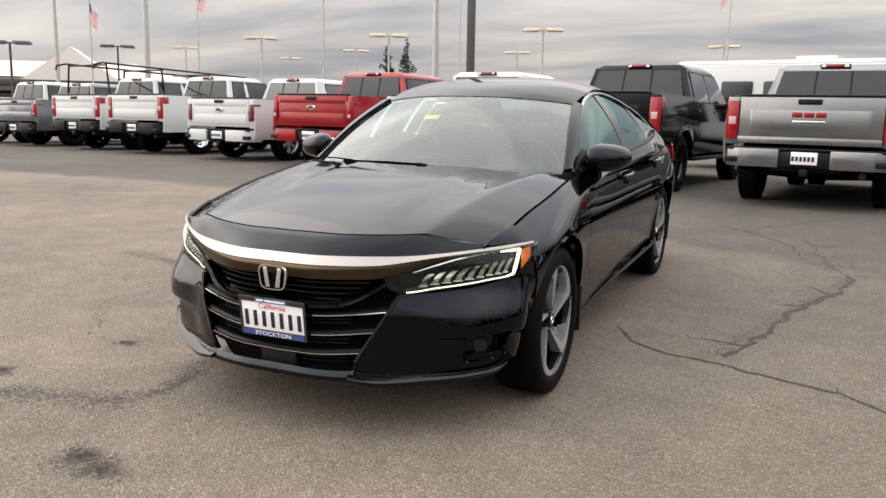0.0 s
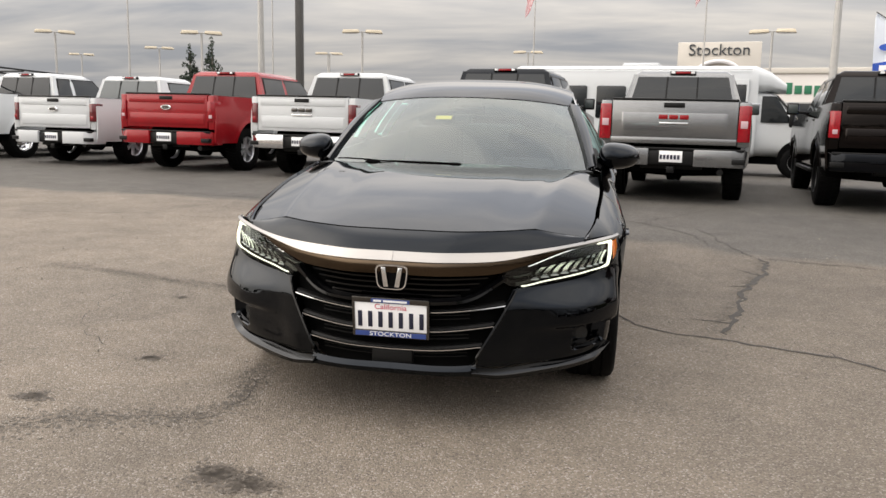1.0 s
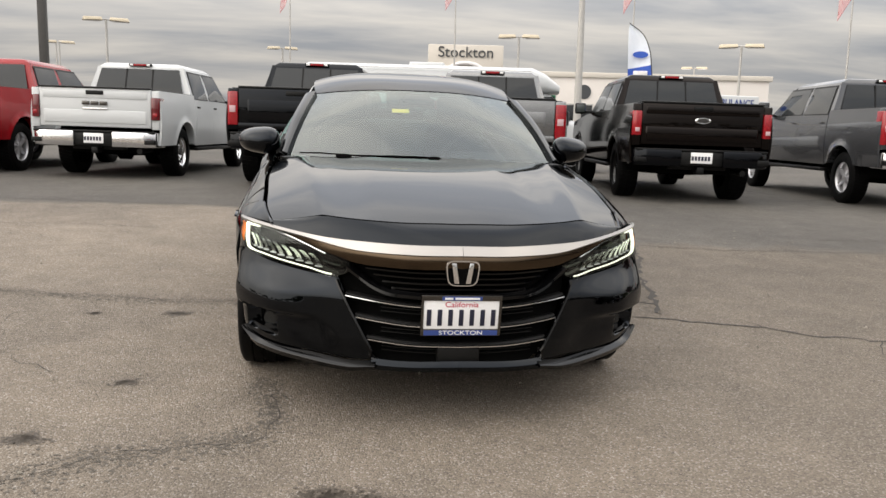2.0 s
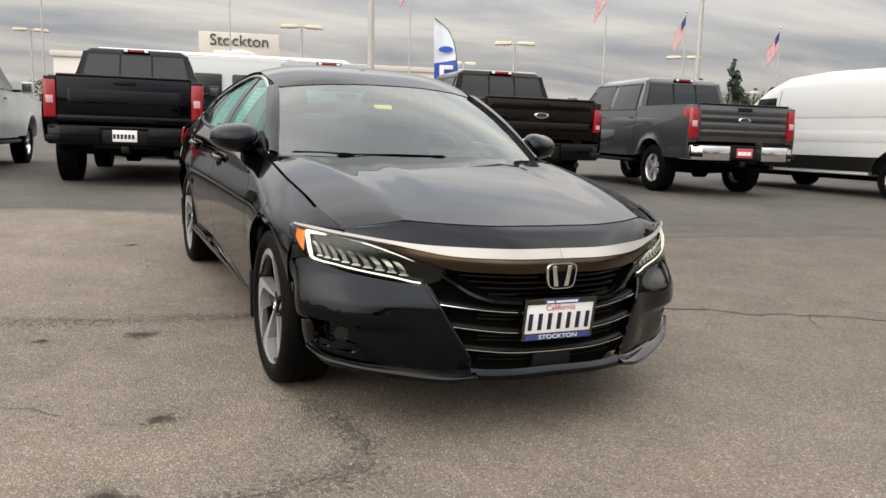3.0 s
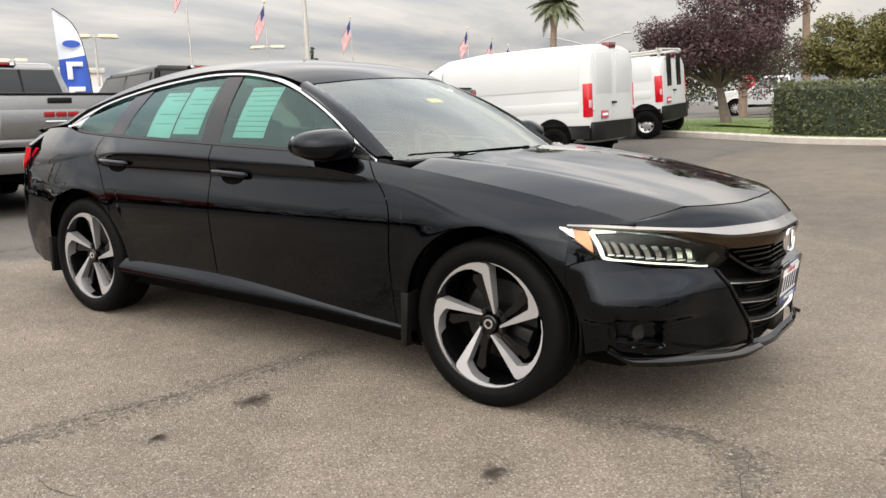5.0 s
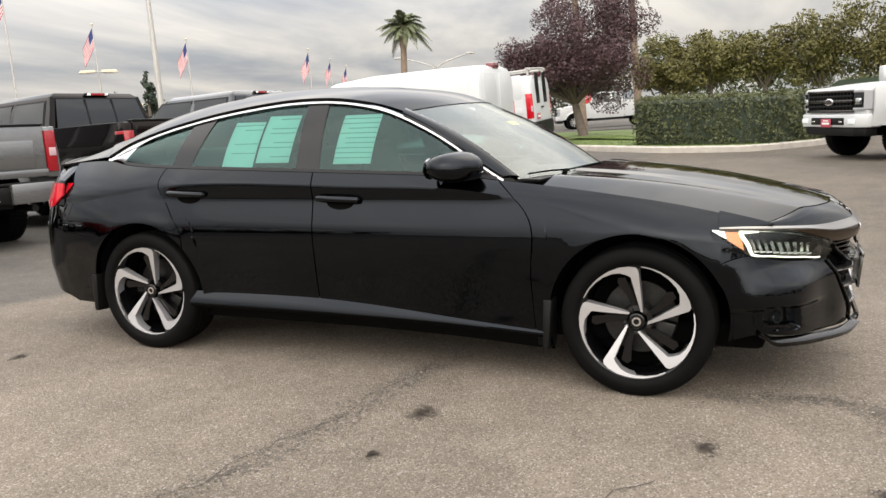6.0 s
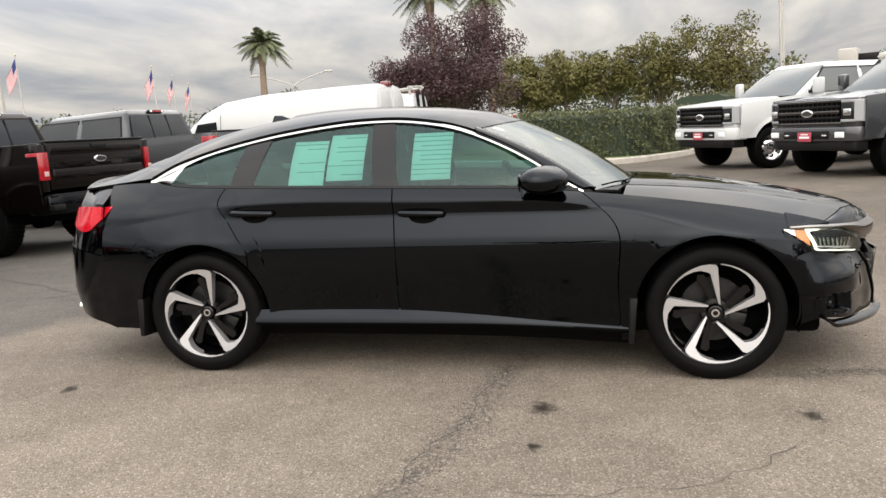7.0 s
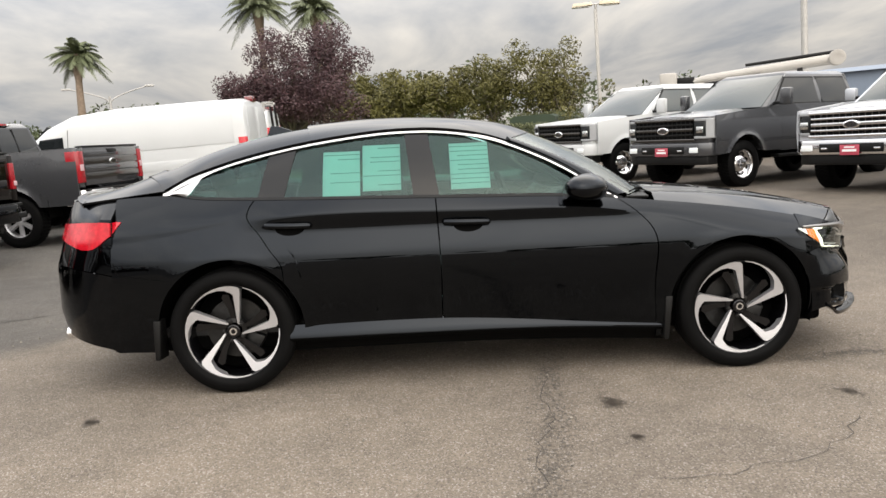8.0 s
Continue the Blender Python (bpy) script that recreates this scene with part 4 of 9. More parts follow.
# number plate with its frame; the writing stays plain bars
PLATE = pose(0, -2.352, 0.472, 6, 0, 0)
plate = part("number_plate", Soup().box((-0.150, -0.002, -0.074), (0.150, 0.003, 0.074), bevel=0.004).moved(PLATE), M_PLATE, sedan)
fr = Soup()
fr.box((-0.158, -0.007, 0.060), (0.158, 0.006, 0.084), bevel=0.004).box((-0.158, -0.007, -0.084), (0.158, 0.006, -0.056), bevel=0.004)
fr.box((-0.158, -0.006, -0.07), (-0.147, 0.006, 0.07), bevel=0.003).box((0.147, -0.006, -0.07), (0.158, 0.006, 0.07), bevel=0.003)
pf = part("plate_frame", fr.moved(PLATE), M_DARKCHROME, plate, "dark plate frame with bands of writing")
for z0, z1, w in ((0.063, 0.079, 0.078), (-0.080, -0.060, 0.145)):
    part("frame_band", Soup().box((-w, -0.0085, z0), (w, -0.006, z1)).moved(PLATE), M_PLATEBLUE, plate)
part("frame_writing", Soup().box((-0.068, -0.0100, 0.067), (-0.036, -0.008, 0.075)).box((-0.028, -0.0100, 0.067), (0.068, -0.008, 0.075)).moved(PLATE), M_PLATE, plate)
letters("place_name", "STOCKTON", 0.024, M_PLATE, plate, PLATE @ pose(0, -0.0095, -0.070, 90, 0, 0), 0.0006, 0.17)
letters("state_name", "California", 0.032, M_PLATERED, plate, PLATE @ pose(0, -0.0032, 0.044, 90, 0, 0), 0.0004, 0.13)
for i in range(7):
    x = -0.126 + i * 0.042
    part("plate_mark", Soup().box((x - 0.009, -0.0042, -0.043), (x + 0.009, -0.0015, 0.024), bevel=0.0012).moved(PLATE), M_INK, plate)

# ---- headlamps ----
for sgn in (1, -1):
    side = (lambda s: s) if sgn > 0 else (lambda s: s.mirrored())
    lamp = part("headlamp", side(band(2.02, 5.98, LAMP_TOP, LAMP_BOT, 44, 6, -0.030, -0.022, 0.01)), M_GLOSS, sedan, "wide LED headlamp with lit light guide")
    A_ = np.repeat(np.linspace(2.02, 5.98, 44)[:, None], 6, 1)
    Z_ = val(LAMP_BOT, A_) + (val(LAMP_TOP, A_) - val(LAMP_BOT, A_)) * np.linspace(0, 1, 6)[None]
    part("lens", side(Soup().grid(nose(A_, Z_, 0.006))), M_LENS, lamp)
    aa = np.linspace(2.45, 4.78, 40)
    lo = nose(aa, val(LAMP_BOT, aa) + 0.009, -0.006)
    a2 = np.linspace(4.80, 5.02, 14)
    zup = np.linspace(val(LAMP_BOT, 4.80) + 0.011, val(LAMP_TOP, 5.02) - 0.012, 14)
    up = nose(a2, zup, -0.004)
    part("light_guide", side(Soup().tube(np.vstack([lo, up]), np.r_[np.full(34, 0.0032), np.linspace(0.0032, 0.008, 10), np.full(10, 0.008)], 8)), M_LED, lamp, "lit white light guide")
    part("lamp_tip", side(band(5.54, 5.97, [(5.5, 0.749), (6, 0.755)], [(5.5, 0.714), (6, 0.752)], 6, 3, 0.001, 0.001, 0.003)), M_LAMPIN, lamp, "pale clear tip of the lamp")
    upper = np.linspace(4.40, 5.00, 14)
    part("light_guide", side(Soup().tube(nose(upper, val(LAMP_TOP, upper) - 0.012, -0.004), np.linspace(0.003, 0.008, 14), 8)), M_LED, lamp, "lit white light guide")
    rim = np.linspace(2.6, 4.9, 40)
    part("inner_rim", side(Soup().tube(nose(rim, val(LAMP_TOP, rim) - 0.010, -0.012), 0.003, 6)), M_LAMPIN, lamp)
    for k in range(9):
        a0 = 2.72 + k * 0.225
        zb = float(val(LAMP_BOT, a0)) + 0.026
        zt = min(float(val(LAMP_TOP, a0 + 0.1)) - 0.020, zb + 0.052)
        aa = np.linspace(a0, a0 + 0.11, 6)
        pz = np.linspace(0, 1, 6)
        g = np.stack([nose(aa + 0.17 * w ** 1.6, np.full(6, zb + (zt - zb) * w), -0.020 + 0.012 * w * w) for w in pz], 1)
        part("reflector_cell", side(Soup().sheet(g, 0.004)), M_LAMPIN, lamp)
        part("led_cell", side(Soup().tube(nose(np.linspace(a0 - 0.04, a0 + 0.13, 6), np.full(6, zb), -0.014), 0.003, 6)), M_LEDDIM, lamp)
    g = band(5.07, 5.52, [(5.07, 0.742), (5.52, 0.747)], [(5.07, 0.668), (5.52, 0.712)], 8, 4, 0.002, 0.002, 0.003)
    part("amber_reflector", side(g), M_AMBER, lamp, "amber side reflector")

# ---- rear end ----
TAIL_Z = [0.22, 0.45, 0.70, 0.85, 0.97, 1.06]
TAIL = np.array([
    [(0, 2.47), (0.3, 2.455), (0.55, 2.39), (0.71, 2.27), (0.80, 2.14), (0.825, 2.03), (0.842, 1.945)],
    [(0, 2.53), (0.3, 2.515), (0.55, 2.45), (0.72, 2.33), (0.82, 2.19), (0.852, 2.06), (0.868, 1.945)],
    [(0, 2.525), (0.3, 2.51), (0.56, 2.44), (0.73, 2.31), (0.83, 2.17), (0.872, 2.05), (0.891, 1.945)],
    [(0, 2.46), (0.3, 2.45), (0.55, 2.39), (0.72, 2.27), (0.815, 2.15), (0.868, 2.04), (0.884, 1.945)],
    [(0, 2.43), (0.3, 2.42), (0.52, 2.36), (0.68, 2.25), (0.775, 2.13), (0.845, 2.03), (0.864, 1.945)],
    [(0, 2.40), (0.3, 2.39), (0.49, 2.33), (0.60, 2.24), (0.67, 2.13), (0.705, 2.03), (0.722, 1.945)],
])
TAIL[..., 1] = 1.945 + (TAIL[..., 1] - 1.945) * 0.89


def tail(a, z, out=0.0):
    a, z = np.broadcast_arrays(np.asarray(a, float), np.asarray(z, float))
    rows = np.stack([curve(np.c_[np.arange(7), TAIL[j]], a) for j in range(6)], -2)
    zz = np.array(TAIL_Z)
    zi = np.clip(np.searchsorted(zz, z) - 1, 0, 4)
    s = np.clip((z - zz[zi]) / (zz[zi + 1] - zz[zi]), 0, 1)
    lo = np.take_along_axis(rows, zi[..., None, None], -2)[..., 0, :]
    hi = np.take_along_axis(rows, (zi + 1)[..., None, None], -2)[..., 0, :]
    q = lo + (hi - lo) * s[..., None]
    o = np.broadcast_to(np.asarray(out, float), a.shape)
    k = np.clip(a / 6, 0, 1)
    return np.stack([q[..., 0] + o * k, q[..., 1] + o * (1 - k * 0.8), z], -1)


def tail_band(a0, a1, top, bottom, na, nz_, out=0.0, thick=0.01):
    A_ = np.repeat(np.linspace(a0, a1, na)[:, None], nz_, 1)
    Z_ = val(bottom, A_) + (val(top, A_) - val(bottom, A_)) * np.linspace(0, 1, nz_)[None]
    b = Soup().sheet(tail(A_, Z_, out), thick, flip=True)
    return b


def whole_tail(*a, **k):
    b = tail_band(*a, **k)
    so = Soup().add(np.vstack(b.v), b.f)
    c = b.mirrored()
    return so.add(np.vstack(c.v), c.f)


part("rear_bumper", whole_tail(0, 6, [(0, 0.72), (4, 0.70), (6, 0.665)], [(0, 0.34), (2, 0.33), (4, 0.285), (6, 0.235)], 60, 14), M_PAINT, sedan)
part("rear_panel", whole_tail(0, 6, [(0, 1.06), (6, 1.06)], [(0, 0.725), (4, 0.705), (6, 0.67)], 60, 14, -0.002), M_PAINT, sedan)
pair("tail_lamp", tail_band(1.6, 5.98, [(1.6, 0.93), (4, 0.955), (5.4, 0.958), (5.98, 0.955)], [(1.6, 0.87), (3, 0.84), (4.4, 0.812), (5.0, 0.826), (5.5, 0.858), (5.98, 0.886)], 36, 8, 0.010, 0.012), M_RED, sedan, "red wrap-round tail lamp")
tipy = np.linspace(1.902, 1.952, 8)
tipg = np.zeros((8, 5, 3))
for i, y in enumerate(tipy):
    for k, w in enumerate(np.linspace(0, 1, 5)):
        z = 0.955 - (1 - w) * (0.004 + 0.066 * (y - 1.902) / 0.05)
        tipg[i, k] = (float(side_x(y, z)) + 0.017, y, z)
pair("tail_lamp_tip", Soup().sheet(tipg, 0.006), M_RED, sedan)
seam = curve([(0, 1.665, 0.640), (0.5, 1.82, 0.662), (0.85, 1.925, 0.690), (1.0, 1.940, 0.742)], np.linspace(0, 1, 24))
pair("bumper_seam", Soup().tube(np.c_[side_x(seam[:, 0], seam[:, 1]) + 0.0115, seam], 0.0025, 5), M_BLACK, sedan)
for sgn in (1, -1):
    part("exhaust_tip", Soup().lathe([(0, 0.034), (0.09, 0.038), (0.09, 0.030), (0.0, 0.03)], 16, "y", center=(sgn * 0.60, 2.25, 0.315)), M_CHROME, sedan)

# ---- roof and glass ----
ws = np.zeros((41, 20, 3))
for i, vv in enumerate(np.linspace(-1, 1, 41)):
    av = abs(vv)
    top = np.array([0.606 * vv, -0.399 + 0.200 * av ** 2, 1.338 - 0.040 * av ** 2.4])
    bot = np.array([0.742 * vv, -1.065 + 0.225 * av ** 2.2, 0.963 - 0.006 * av])
    for k, w in enumerate(np.linspace(0, 1, 20)):
        c = bot * (1 - w) + top * w
        b = 0.028 * math.sin(math.pi * w)
        ws[i, k] = c + np.array([0, -0.5 * b, 0.85 * b])
ny, nx = 46, 33
roof = np.zeros((nx, ny, 3))
for i, vv in enumerate(np.linspace(-1, 1, nx)):
    av = abs(vv)
    y0 = -0.397 + 0.200 * av ** 2
    y1 = 1.95 - 0.27 * av ** 2
    y = np.linspace(y0, y1, ny)
    r = curve(RAIL, y)
    xr, zr = r[:, 0], r[:, 1] + 0.016
    zc = val(ROOFC, y)
    z = zr + (zc - zr) * (1 - av ** 3.2)
    roof[i] = np.stack([vv * xr, y, z], -1)
    # its front edge lies flush on the glass
    edge_pt = np.array([np.interp(vv, np.linspace(-1, 1, 41), ws[:, -1, k]) for k in range(3)]) + np.array([0, 0.003, -0.0105])
    roof[i] += (edge_pt - roof[i, 0]) * (np.clip(1 - np.linspace(0, 1, ny) / 0.16, 0, 1) ** 1.5)[:, None]
part("roof", Soup().sheet(roof[:, :27], 0.014, flip=True), M_PAINT, sedan)
for strip in (roof[:6, 26:], roof[-6:, 26:]):
    part("rear_pillar", Soup().sheet(strip, 0.014, flip=True), M_PAINT, sedan)
part("rear_shelf_panel", Soup().sheet(roof[5:-5, 43:], 0.014, flip=True), M_PAINT, sedan)
deck = np.zeros((nx, 16, 3))
lip = np.zeros((nx, 6, 3))
for i, vv in enumerate(np.linspace(-1, 1, nx)):
    av = abs(vv)
    end = roof[i, -1] - np.array([0, 0.004, 0.003])
    ye = 2.325 - 0.17 * av ** 2.6
    ze = 1.078 - 0.034 * av ** 2.5
    y = np.linspace(end[1], ye, 16)
    w = (y - end[1]) / (ye - end[1])
    xt = curve(TOPLINE, y)[:, 0]
    deck[i] = np.stack([vv * xt, y, end[2] + (ze - end[2]) * w - 0.022 * np.sin(np.pi * w) * (1 - av ** 2)], -1)
    for k, (dy, dz) in enumerate([(-0.15, 0.014), (-0.08, 0.012), (-0.008, 0.018), (0.008, 0.012), (0.004, -0.006), (-0.01, -0.03)]):
        lip[i, k] = (vv * (0.668 if av < 1 else 0.668), ye + dy, ze + dz - 0.004 * av)
part("boot_lid", Soup().sheet(deck, 0.012, flip=True), M_PAINT, sedan)
part("boot_spoiler", Soup().sheet(lip, 0.006, flip=True), M_GLOSS, sedan)
back_glass = part("rear_window", Soup().grid(roof[5:-5, 26:44] - np.array([0, 0, 0.004]), flip=True), M_GLASS, sedan)
back_glass.visible_shadow = False

shield = part("windshield", Soup().grid(ws), M_SHIELD, sedan, "tinted laminated windshield reflecting the sky")
shield.visible_shadow = False
# black frit along its edges
fr = Soup()
inn = ws + np.array([0, 0.006, -0.006])
edge_in = lambda a_, b_, f_: np.stack([a_, a_ + (b_ - a_) * f_], 1)
fr.grid(edge_in(inn[:, 0], inn[:, 1], 1.0)), fr.grid(edge_in(inn[:, -1], inn[:, -2], 0.4)), fr.grid(edge_in(inn[0], inn[1], 0.5)), fr.grid(edge_in(inn[-1], inn[-2], 0.5))
part("frit_band", fr, M_BLACK, shield)

ap = np.zeros((24, 5, 3))
for i, w in enumerate(np.linspace(0, 1, 24)):
    a = ws[-1, 0] * (1 - w) + ws[-1, -1] * w
    k = w * 19
    k0 = min(int(k), 18)
    a = ws[-1, k0] + (ws[-1, k0 + 1] - ws[-1, k0]) * (k - k0)
    yb = -0.785 + (-0.215 + 0.785) * w
    r = curve(RAIL, np.array(yb))
    b = np.array([r[0], yb, r[1] + 0.014])
    for j, q in enumerate(np.linspace(0, 1, 5)):
        c = a * (1 - q) + b * q
        c += np.array([0.005, -0.002, 0.004]) * math.sin(math.pi * q)
        ap[i, j] = c
pair("windshield_pillar", Soup().sheet(ap, 0.02, flip=False), M_PAINT, sedan)


def pane(front, back, n=24, nz_=10, out=0.0, lo=0.004, hi=0.004):
    """A piece of the side window band between two slanting edges given as (y at the sill, y at the roof)."""
    p = np.zeros((n, nz_, 3))
    for i, s in enumerate(np.linspace(0, 1, n)):
        for k, w in enumerate(np.linspace(0, 1, nz_)):
            y = (front[0] + (front[1] - front[0]) * w) * (1 - s) + (back[0] + (back[1] - back[0]) * w) * s
            t, r = curve(TOPLINE, np.array(y)), curve(RAIL, np.array(y))
            zb, zt = t[1] + lo, r[1] - hi
            zt = max(zt, zb + 0.002)
            x = t[0] - 0.012 + (r[0] - t[0] + 0.010) * w + 0.020 * math.sin(math.pi * w)
            p[i, k] = (x + out, y, zb + (zt - zb) * w)
    return p


for sgn in (1, -1):
    side = (lambda s: s) if sgn > 0 else (lambda s: s.mirrored())
    for nm, f, b in (("front_window", (-0.745, -0.60), (0.195, 0.245)), ("rear_door_window", (0.325, 0.365), (1.035, 0.975)), ("quarter_window", (1.165, 1.115), (1.565, 1.485))):
        g = part(nm, side(Soup().grid(pane(f, b))), M_GLASS, sedan)
        g.visible_shadow = False
    for nm, f, b in (("door_pillar_trim", (0.190, 0.240), (0.330, 0.370)), ("rear_pillar_trim", (1.030, 0.970), (1.172, 1.122))):
        part(nm, side(Soup().sheet(pane(f, b, 8, 10, 0.003, 0.0, 0.0), 0.012)), M_GLOSS, sedan)
    # sill seal and bright trim
    ysl = np.linspace(-0.76, 1.55, 60)
    tl = curve(TOPLINE, ysl)
    part("window_seal", side(Soup().sheet(np.stack([np.c_[tl[:, 0] - 0.014, ysl, tl[:, 1] + 0.012], np.c_[tl[:, 0] + 0.001, ysl, tl[:, 1] - 0.002]], 0), 0.006, flip=True)), M_MATTE, sedan)
    yr = np.linspace(-0.785, 1.69, 110)
    rl = curve(RAIL, yr)
    wid = 0.013 + 0.021 * step(1.38, 1.60, yr)
    lo_ = np.c_[rl[:, 0] + 0.012, yr, rl[:, 1] - 0.004 - (wid - 0.018)]
    up_ = np.c_[rl[:, 0] - 0.003, yr, rl[:, 1] + 0.016]
    lo_[yr > 1.60, 2] = np.maximum(lo_[yr > 1.60, 2], curve(TOPLINE, yr[yr > 1.60])[:, 1] + 0.002)
    md_ = (lo_ + up_) / 2 + np.array([0.003, 0, 0.002])
    part("chrome_window_trim", side(Soup().sheet(np.stack([lo_, md_, up_], 0), 0.012, flip=True)), M_TRIM, sedan, "bright chrome strip over the side windows")
    # rear quarter filler under the trim tip
    qf = pane((1.560, 1.480), (1.66, 1.64), 8, 6, -0.002, -0.004, -0.004)
    part("quarter_trim", side(Soup().sheet(qf, 0.012)), M_TRIM, sedan)
    # door mirror
    mir = Soup()
    nu_, nv_ = 22, 14
    P = np.zeros((nu_, nv_, 3))
    for i, a in enumerate(np.linspace(0, 2 * np.pi, nu_, endpoint=False)):
        for k, w in enumerate(np.linspace(0, 1, nv_)):
            r = math.sin(math.pi * min(w, 0.985)) ** 0.42
            zz_ = 0.073 * r * math.copysign(abs(math.sin(a)) ** 0.75, math.sin(a))
            xx_ = 0.118 * r * math.copysign(abs(math.cos(a)) ** 0.75, math.cos(a))
            zz_ *= 1.0 - 0.18 * (xx_ / 0.118)
            yy_ = -0.10 + 0.225 * w + 0.045 * (xx_ / 0.118)
            P[i, k] = (0.915 + xx_, -0.605 + yy_, 1.026 + zz_ - 0.05 * (0.5 - w) * 0.3)
    mir.grid(P, wrap=True, flip=False)
    mo = part("door_mirror", side(mir), M_PAINT, sedan)
    part("mirror_glass", side(Soup().lathe([(0, 0), (0, 0.05), (0.002, 0.053)], 18, "y").moved(pose(0.925, -0.476, 1.024) @ Matrix.Diagonal((1.7, 1, 0.95, 1)))), M_CHROME, mo)
    arm = Soup().hull([(0.80, -0.66, 0.975), (0.80, -0.55, 0.975), (0.80, -0.66, 1.000), (0.80, -0.55, 1.005), (0.90, -0.66, 0.985), (0.90, -0.56, 0.985), (0.90, -0.66, 1.02), (0.90, -0.56, 1.02)], bevel=0.008)
    part("mirror_arm", side(arm), M_GLOSS, mo)
    sail = Soup().hull([(0.79, -0.755, 0.968), (0.825, -0.52, 0.985), (0.782, -0.575, 1.065), (0.77, -0.755, 0.968), (0.81, -0.52, 0.985), (0.762, -0.575, 1.065)])
    part("mirror_sail", side(sail), M_MATTE, sedan)
    # handles with their cups
    for yc, zh in ((0.055, 0.875), (1.005, 0.898)):
        xs = float(side_x(yc, zh))
        hp = np.linspace(-0.125, 0.125, 24)
        pts = np.stack([side_x(yc + hp, np.full(24, zh)) + 0.018 + 0.022 * np.sin(np.linspace(0, np.pi, 24)) ** 0.5, yc + hp, np.full(24, zh) + 0.004 * hp / 0.125], -1)
        part("door_handle", side(Soup().tube(pts, np.r_[0.009, np.full(22, 0.0165), 0.009], 12)), M_PAINT, sedan)
        cup = Soup()
        cp = np.zeros((16, 8, 3))
        for i, q in enumerate(np.linspace(-0.075, 0.075, 16)):
            for k, w in enumerate(np.linspace(-1, 1, 8)):
                z = zh - 0.016 + 0.036 * w * math.sqrt(max(0, 1 - (q / 0.078) ** 2))
                cp[i, k] = (float(side_x(yc + q - 0.01, z)) + 0.0140, yc + q - 0.01, z)
        part("handle_cup", side(cup.sheet(cp, 0.002, flip=True)), M_BLACK, sedan)
    # mud flaps
    for y, x, z0, z1 in ((-1.028, 0.872, 0.17, 0.42), (1.735, 0.872, 0.19, 0.42)):
        fl = Soup().hull([(x - 0.12, y, z0), (x + 0.035, y, z0 + 0.01), (x + 0.045, y - 0.02, z1), (x - 0.05, y - 0.02, z1), (x - 0.12, y + 0.02, z0), (x + 0.035, y + 0.028, z0 + 0.01), (x + 0.045, y + 0.02, z1), (x - 0.05, y + 0.02, z1)], bevel=0.006)
        part("mud_flap", side(fl), M_MATTE, sedan)
    # wheel well liners
    for yc in (-AXLE, REAR):
        th = np.linspace(-0.25, np.pi + 0.25, 30)
        a = np.stack([np.full(30, 0.55), yc + 0.405 * np.cos(th), HUB_Z + 0.405 * np.sin(th)], -1)
        b = a + np.array([0.33, 0, 0])
        part("wheel_liner", side(Soup().grid(np.stack([a, b], 0)).add(np.vstack([a, [[0.55, yc, HUB_Z]]]), [(i, i + 1, 30) for i in range(29)])), M_BLACK, sedan)

# the boxes in the nose are added black blocks that stop light behind the grille
part("underbody", Soup().box((-0.74, -1.95, 0.205), (0.74, 2.05, 0.32), bevel=0.03).box((-0.36, -2.18, 0.26), (0.36, -1.9, 0.60)).box((-0.60, -2.04, 0.26), (0.60, -1.85, 0.60)), M_BLACK, sedan)
fin = Soup().hull([(-0.03, 1.06, 1.405), (0.03, 1.06, 1.405), (-0.03, 1.25, 1.36), (0.03, 1.25, 1.36), (-0.006, 1.22, 1.448), (0.006, 1.22, 1.448), (-0.004, 1.17, 1.445), (0.004, 1.17, 1.445)], bevel=0.006)
part("antenna_fin", fin, M_PAINT, sedan)


# wipers
def on_shield(x, w):
    """A point just over the windshield; w runs up from its foot."""
    i = np.clip((x / 0.742 + 1) / 2 * 40, 0, 40)
    i0 = int(min(i, 39))
    k = w * 19
    k0 = int(min(k, 18))
    q = ws[i0] + (ws[i0 + 1] - ws[i0]) * (i - i0)
    return q[k0] + (q[k0 + 1] - q[k0]) * (k - k0) + np.array([0, -0.008, 0.016])


for x0, x1, w0, w1 in ((0.04, -0.42, 0.016, 0.012), (-0.44, -0.68, 0.016, 0.014)):
    pts = np.array([on_shield(x0 + (x1 - x0) * s, w0 + (w1 - w0) * s + 0.008 * math.sin(3.1 * s)) for s in np.linspace(0, 1, 16)])
    wp = part("wiper", Soup().tube(pts, 0.0045, 6), M_BLACK, sedan)
    head = on_shield(x0, w0)
    part("wiper_pivot", Soup().hull([head + np.array(d) for d in ((-0.05, -0.02, -0.01), (0.05, -0.02, -0.012), (0.04, 0.01, -0.01), (-0.05, 0.01, -0.01), (-0.03, -0.012, 0.010), (0.02, -0.012, 0.008))], bevel=0.004), M_BLACK, wp)
cowl = np.zeros((41, 3, 3))
for i in range(41):
    cowl[i, 0] = ws[i, 0] + np.array([0, 0.0, 0.003])
    cowl[i, 1] = ws[i, 0] + np.array([0, -0.025, 0.004])
    vv = abs(i - 20) / 20
    cowl[i, 2] = np.array([ws[i, 0][0] * 1.04, min(-1.04 + 0.06 * vv ** 2 + 0.02, ws[i, 0][1] - 0.03), 0.972 - 0.012 * vv])
part("cowl_panel", Soup().sheet(cowl, 0.01, flip=True), M_MATTE, sedan)

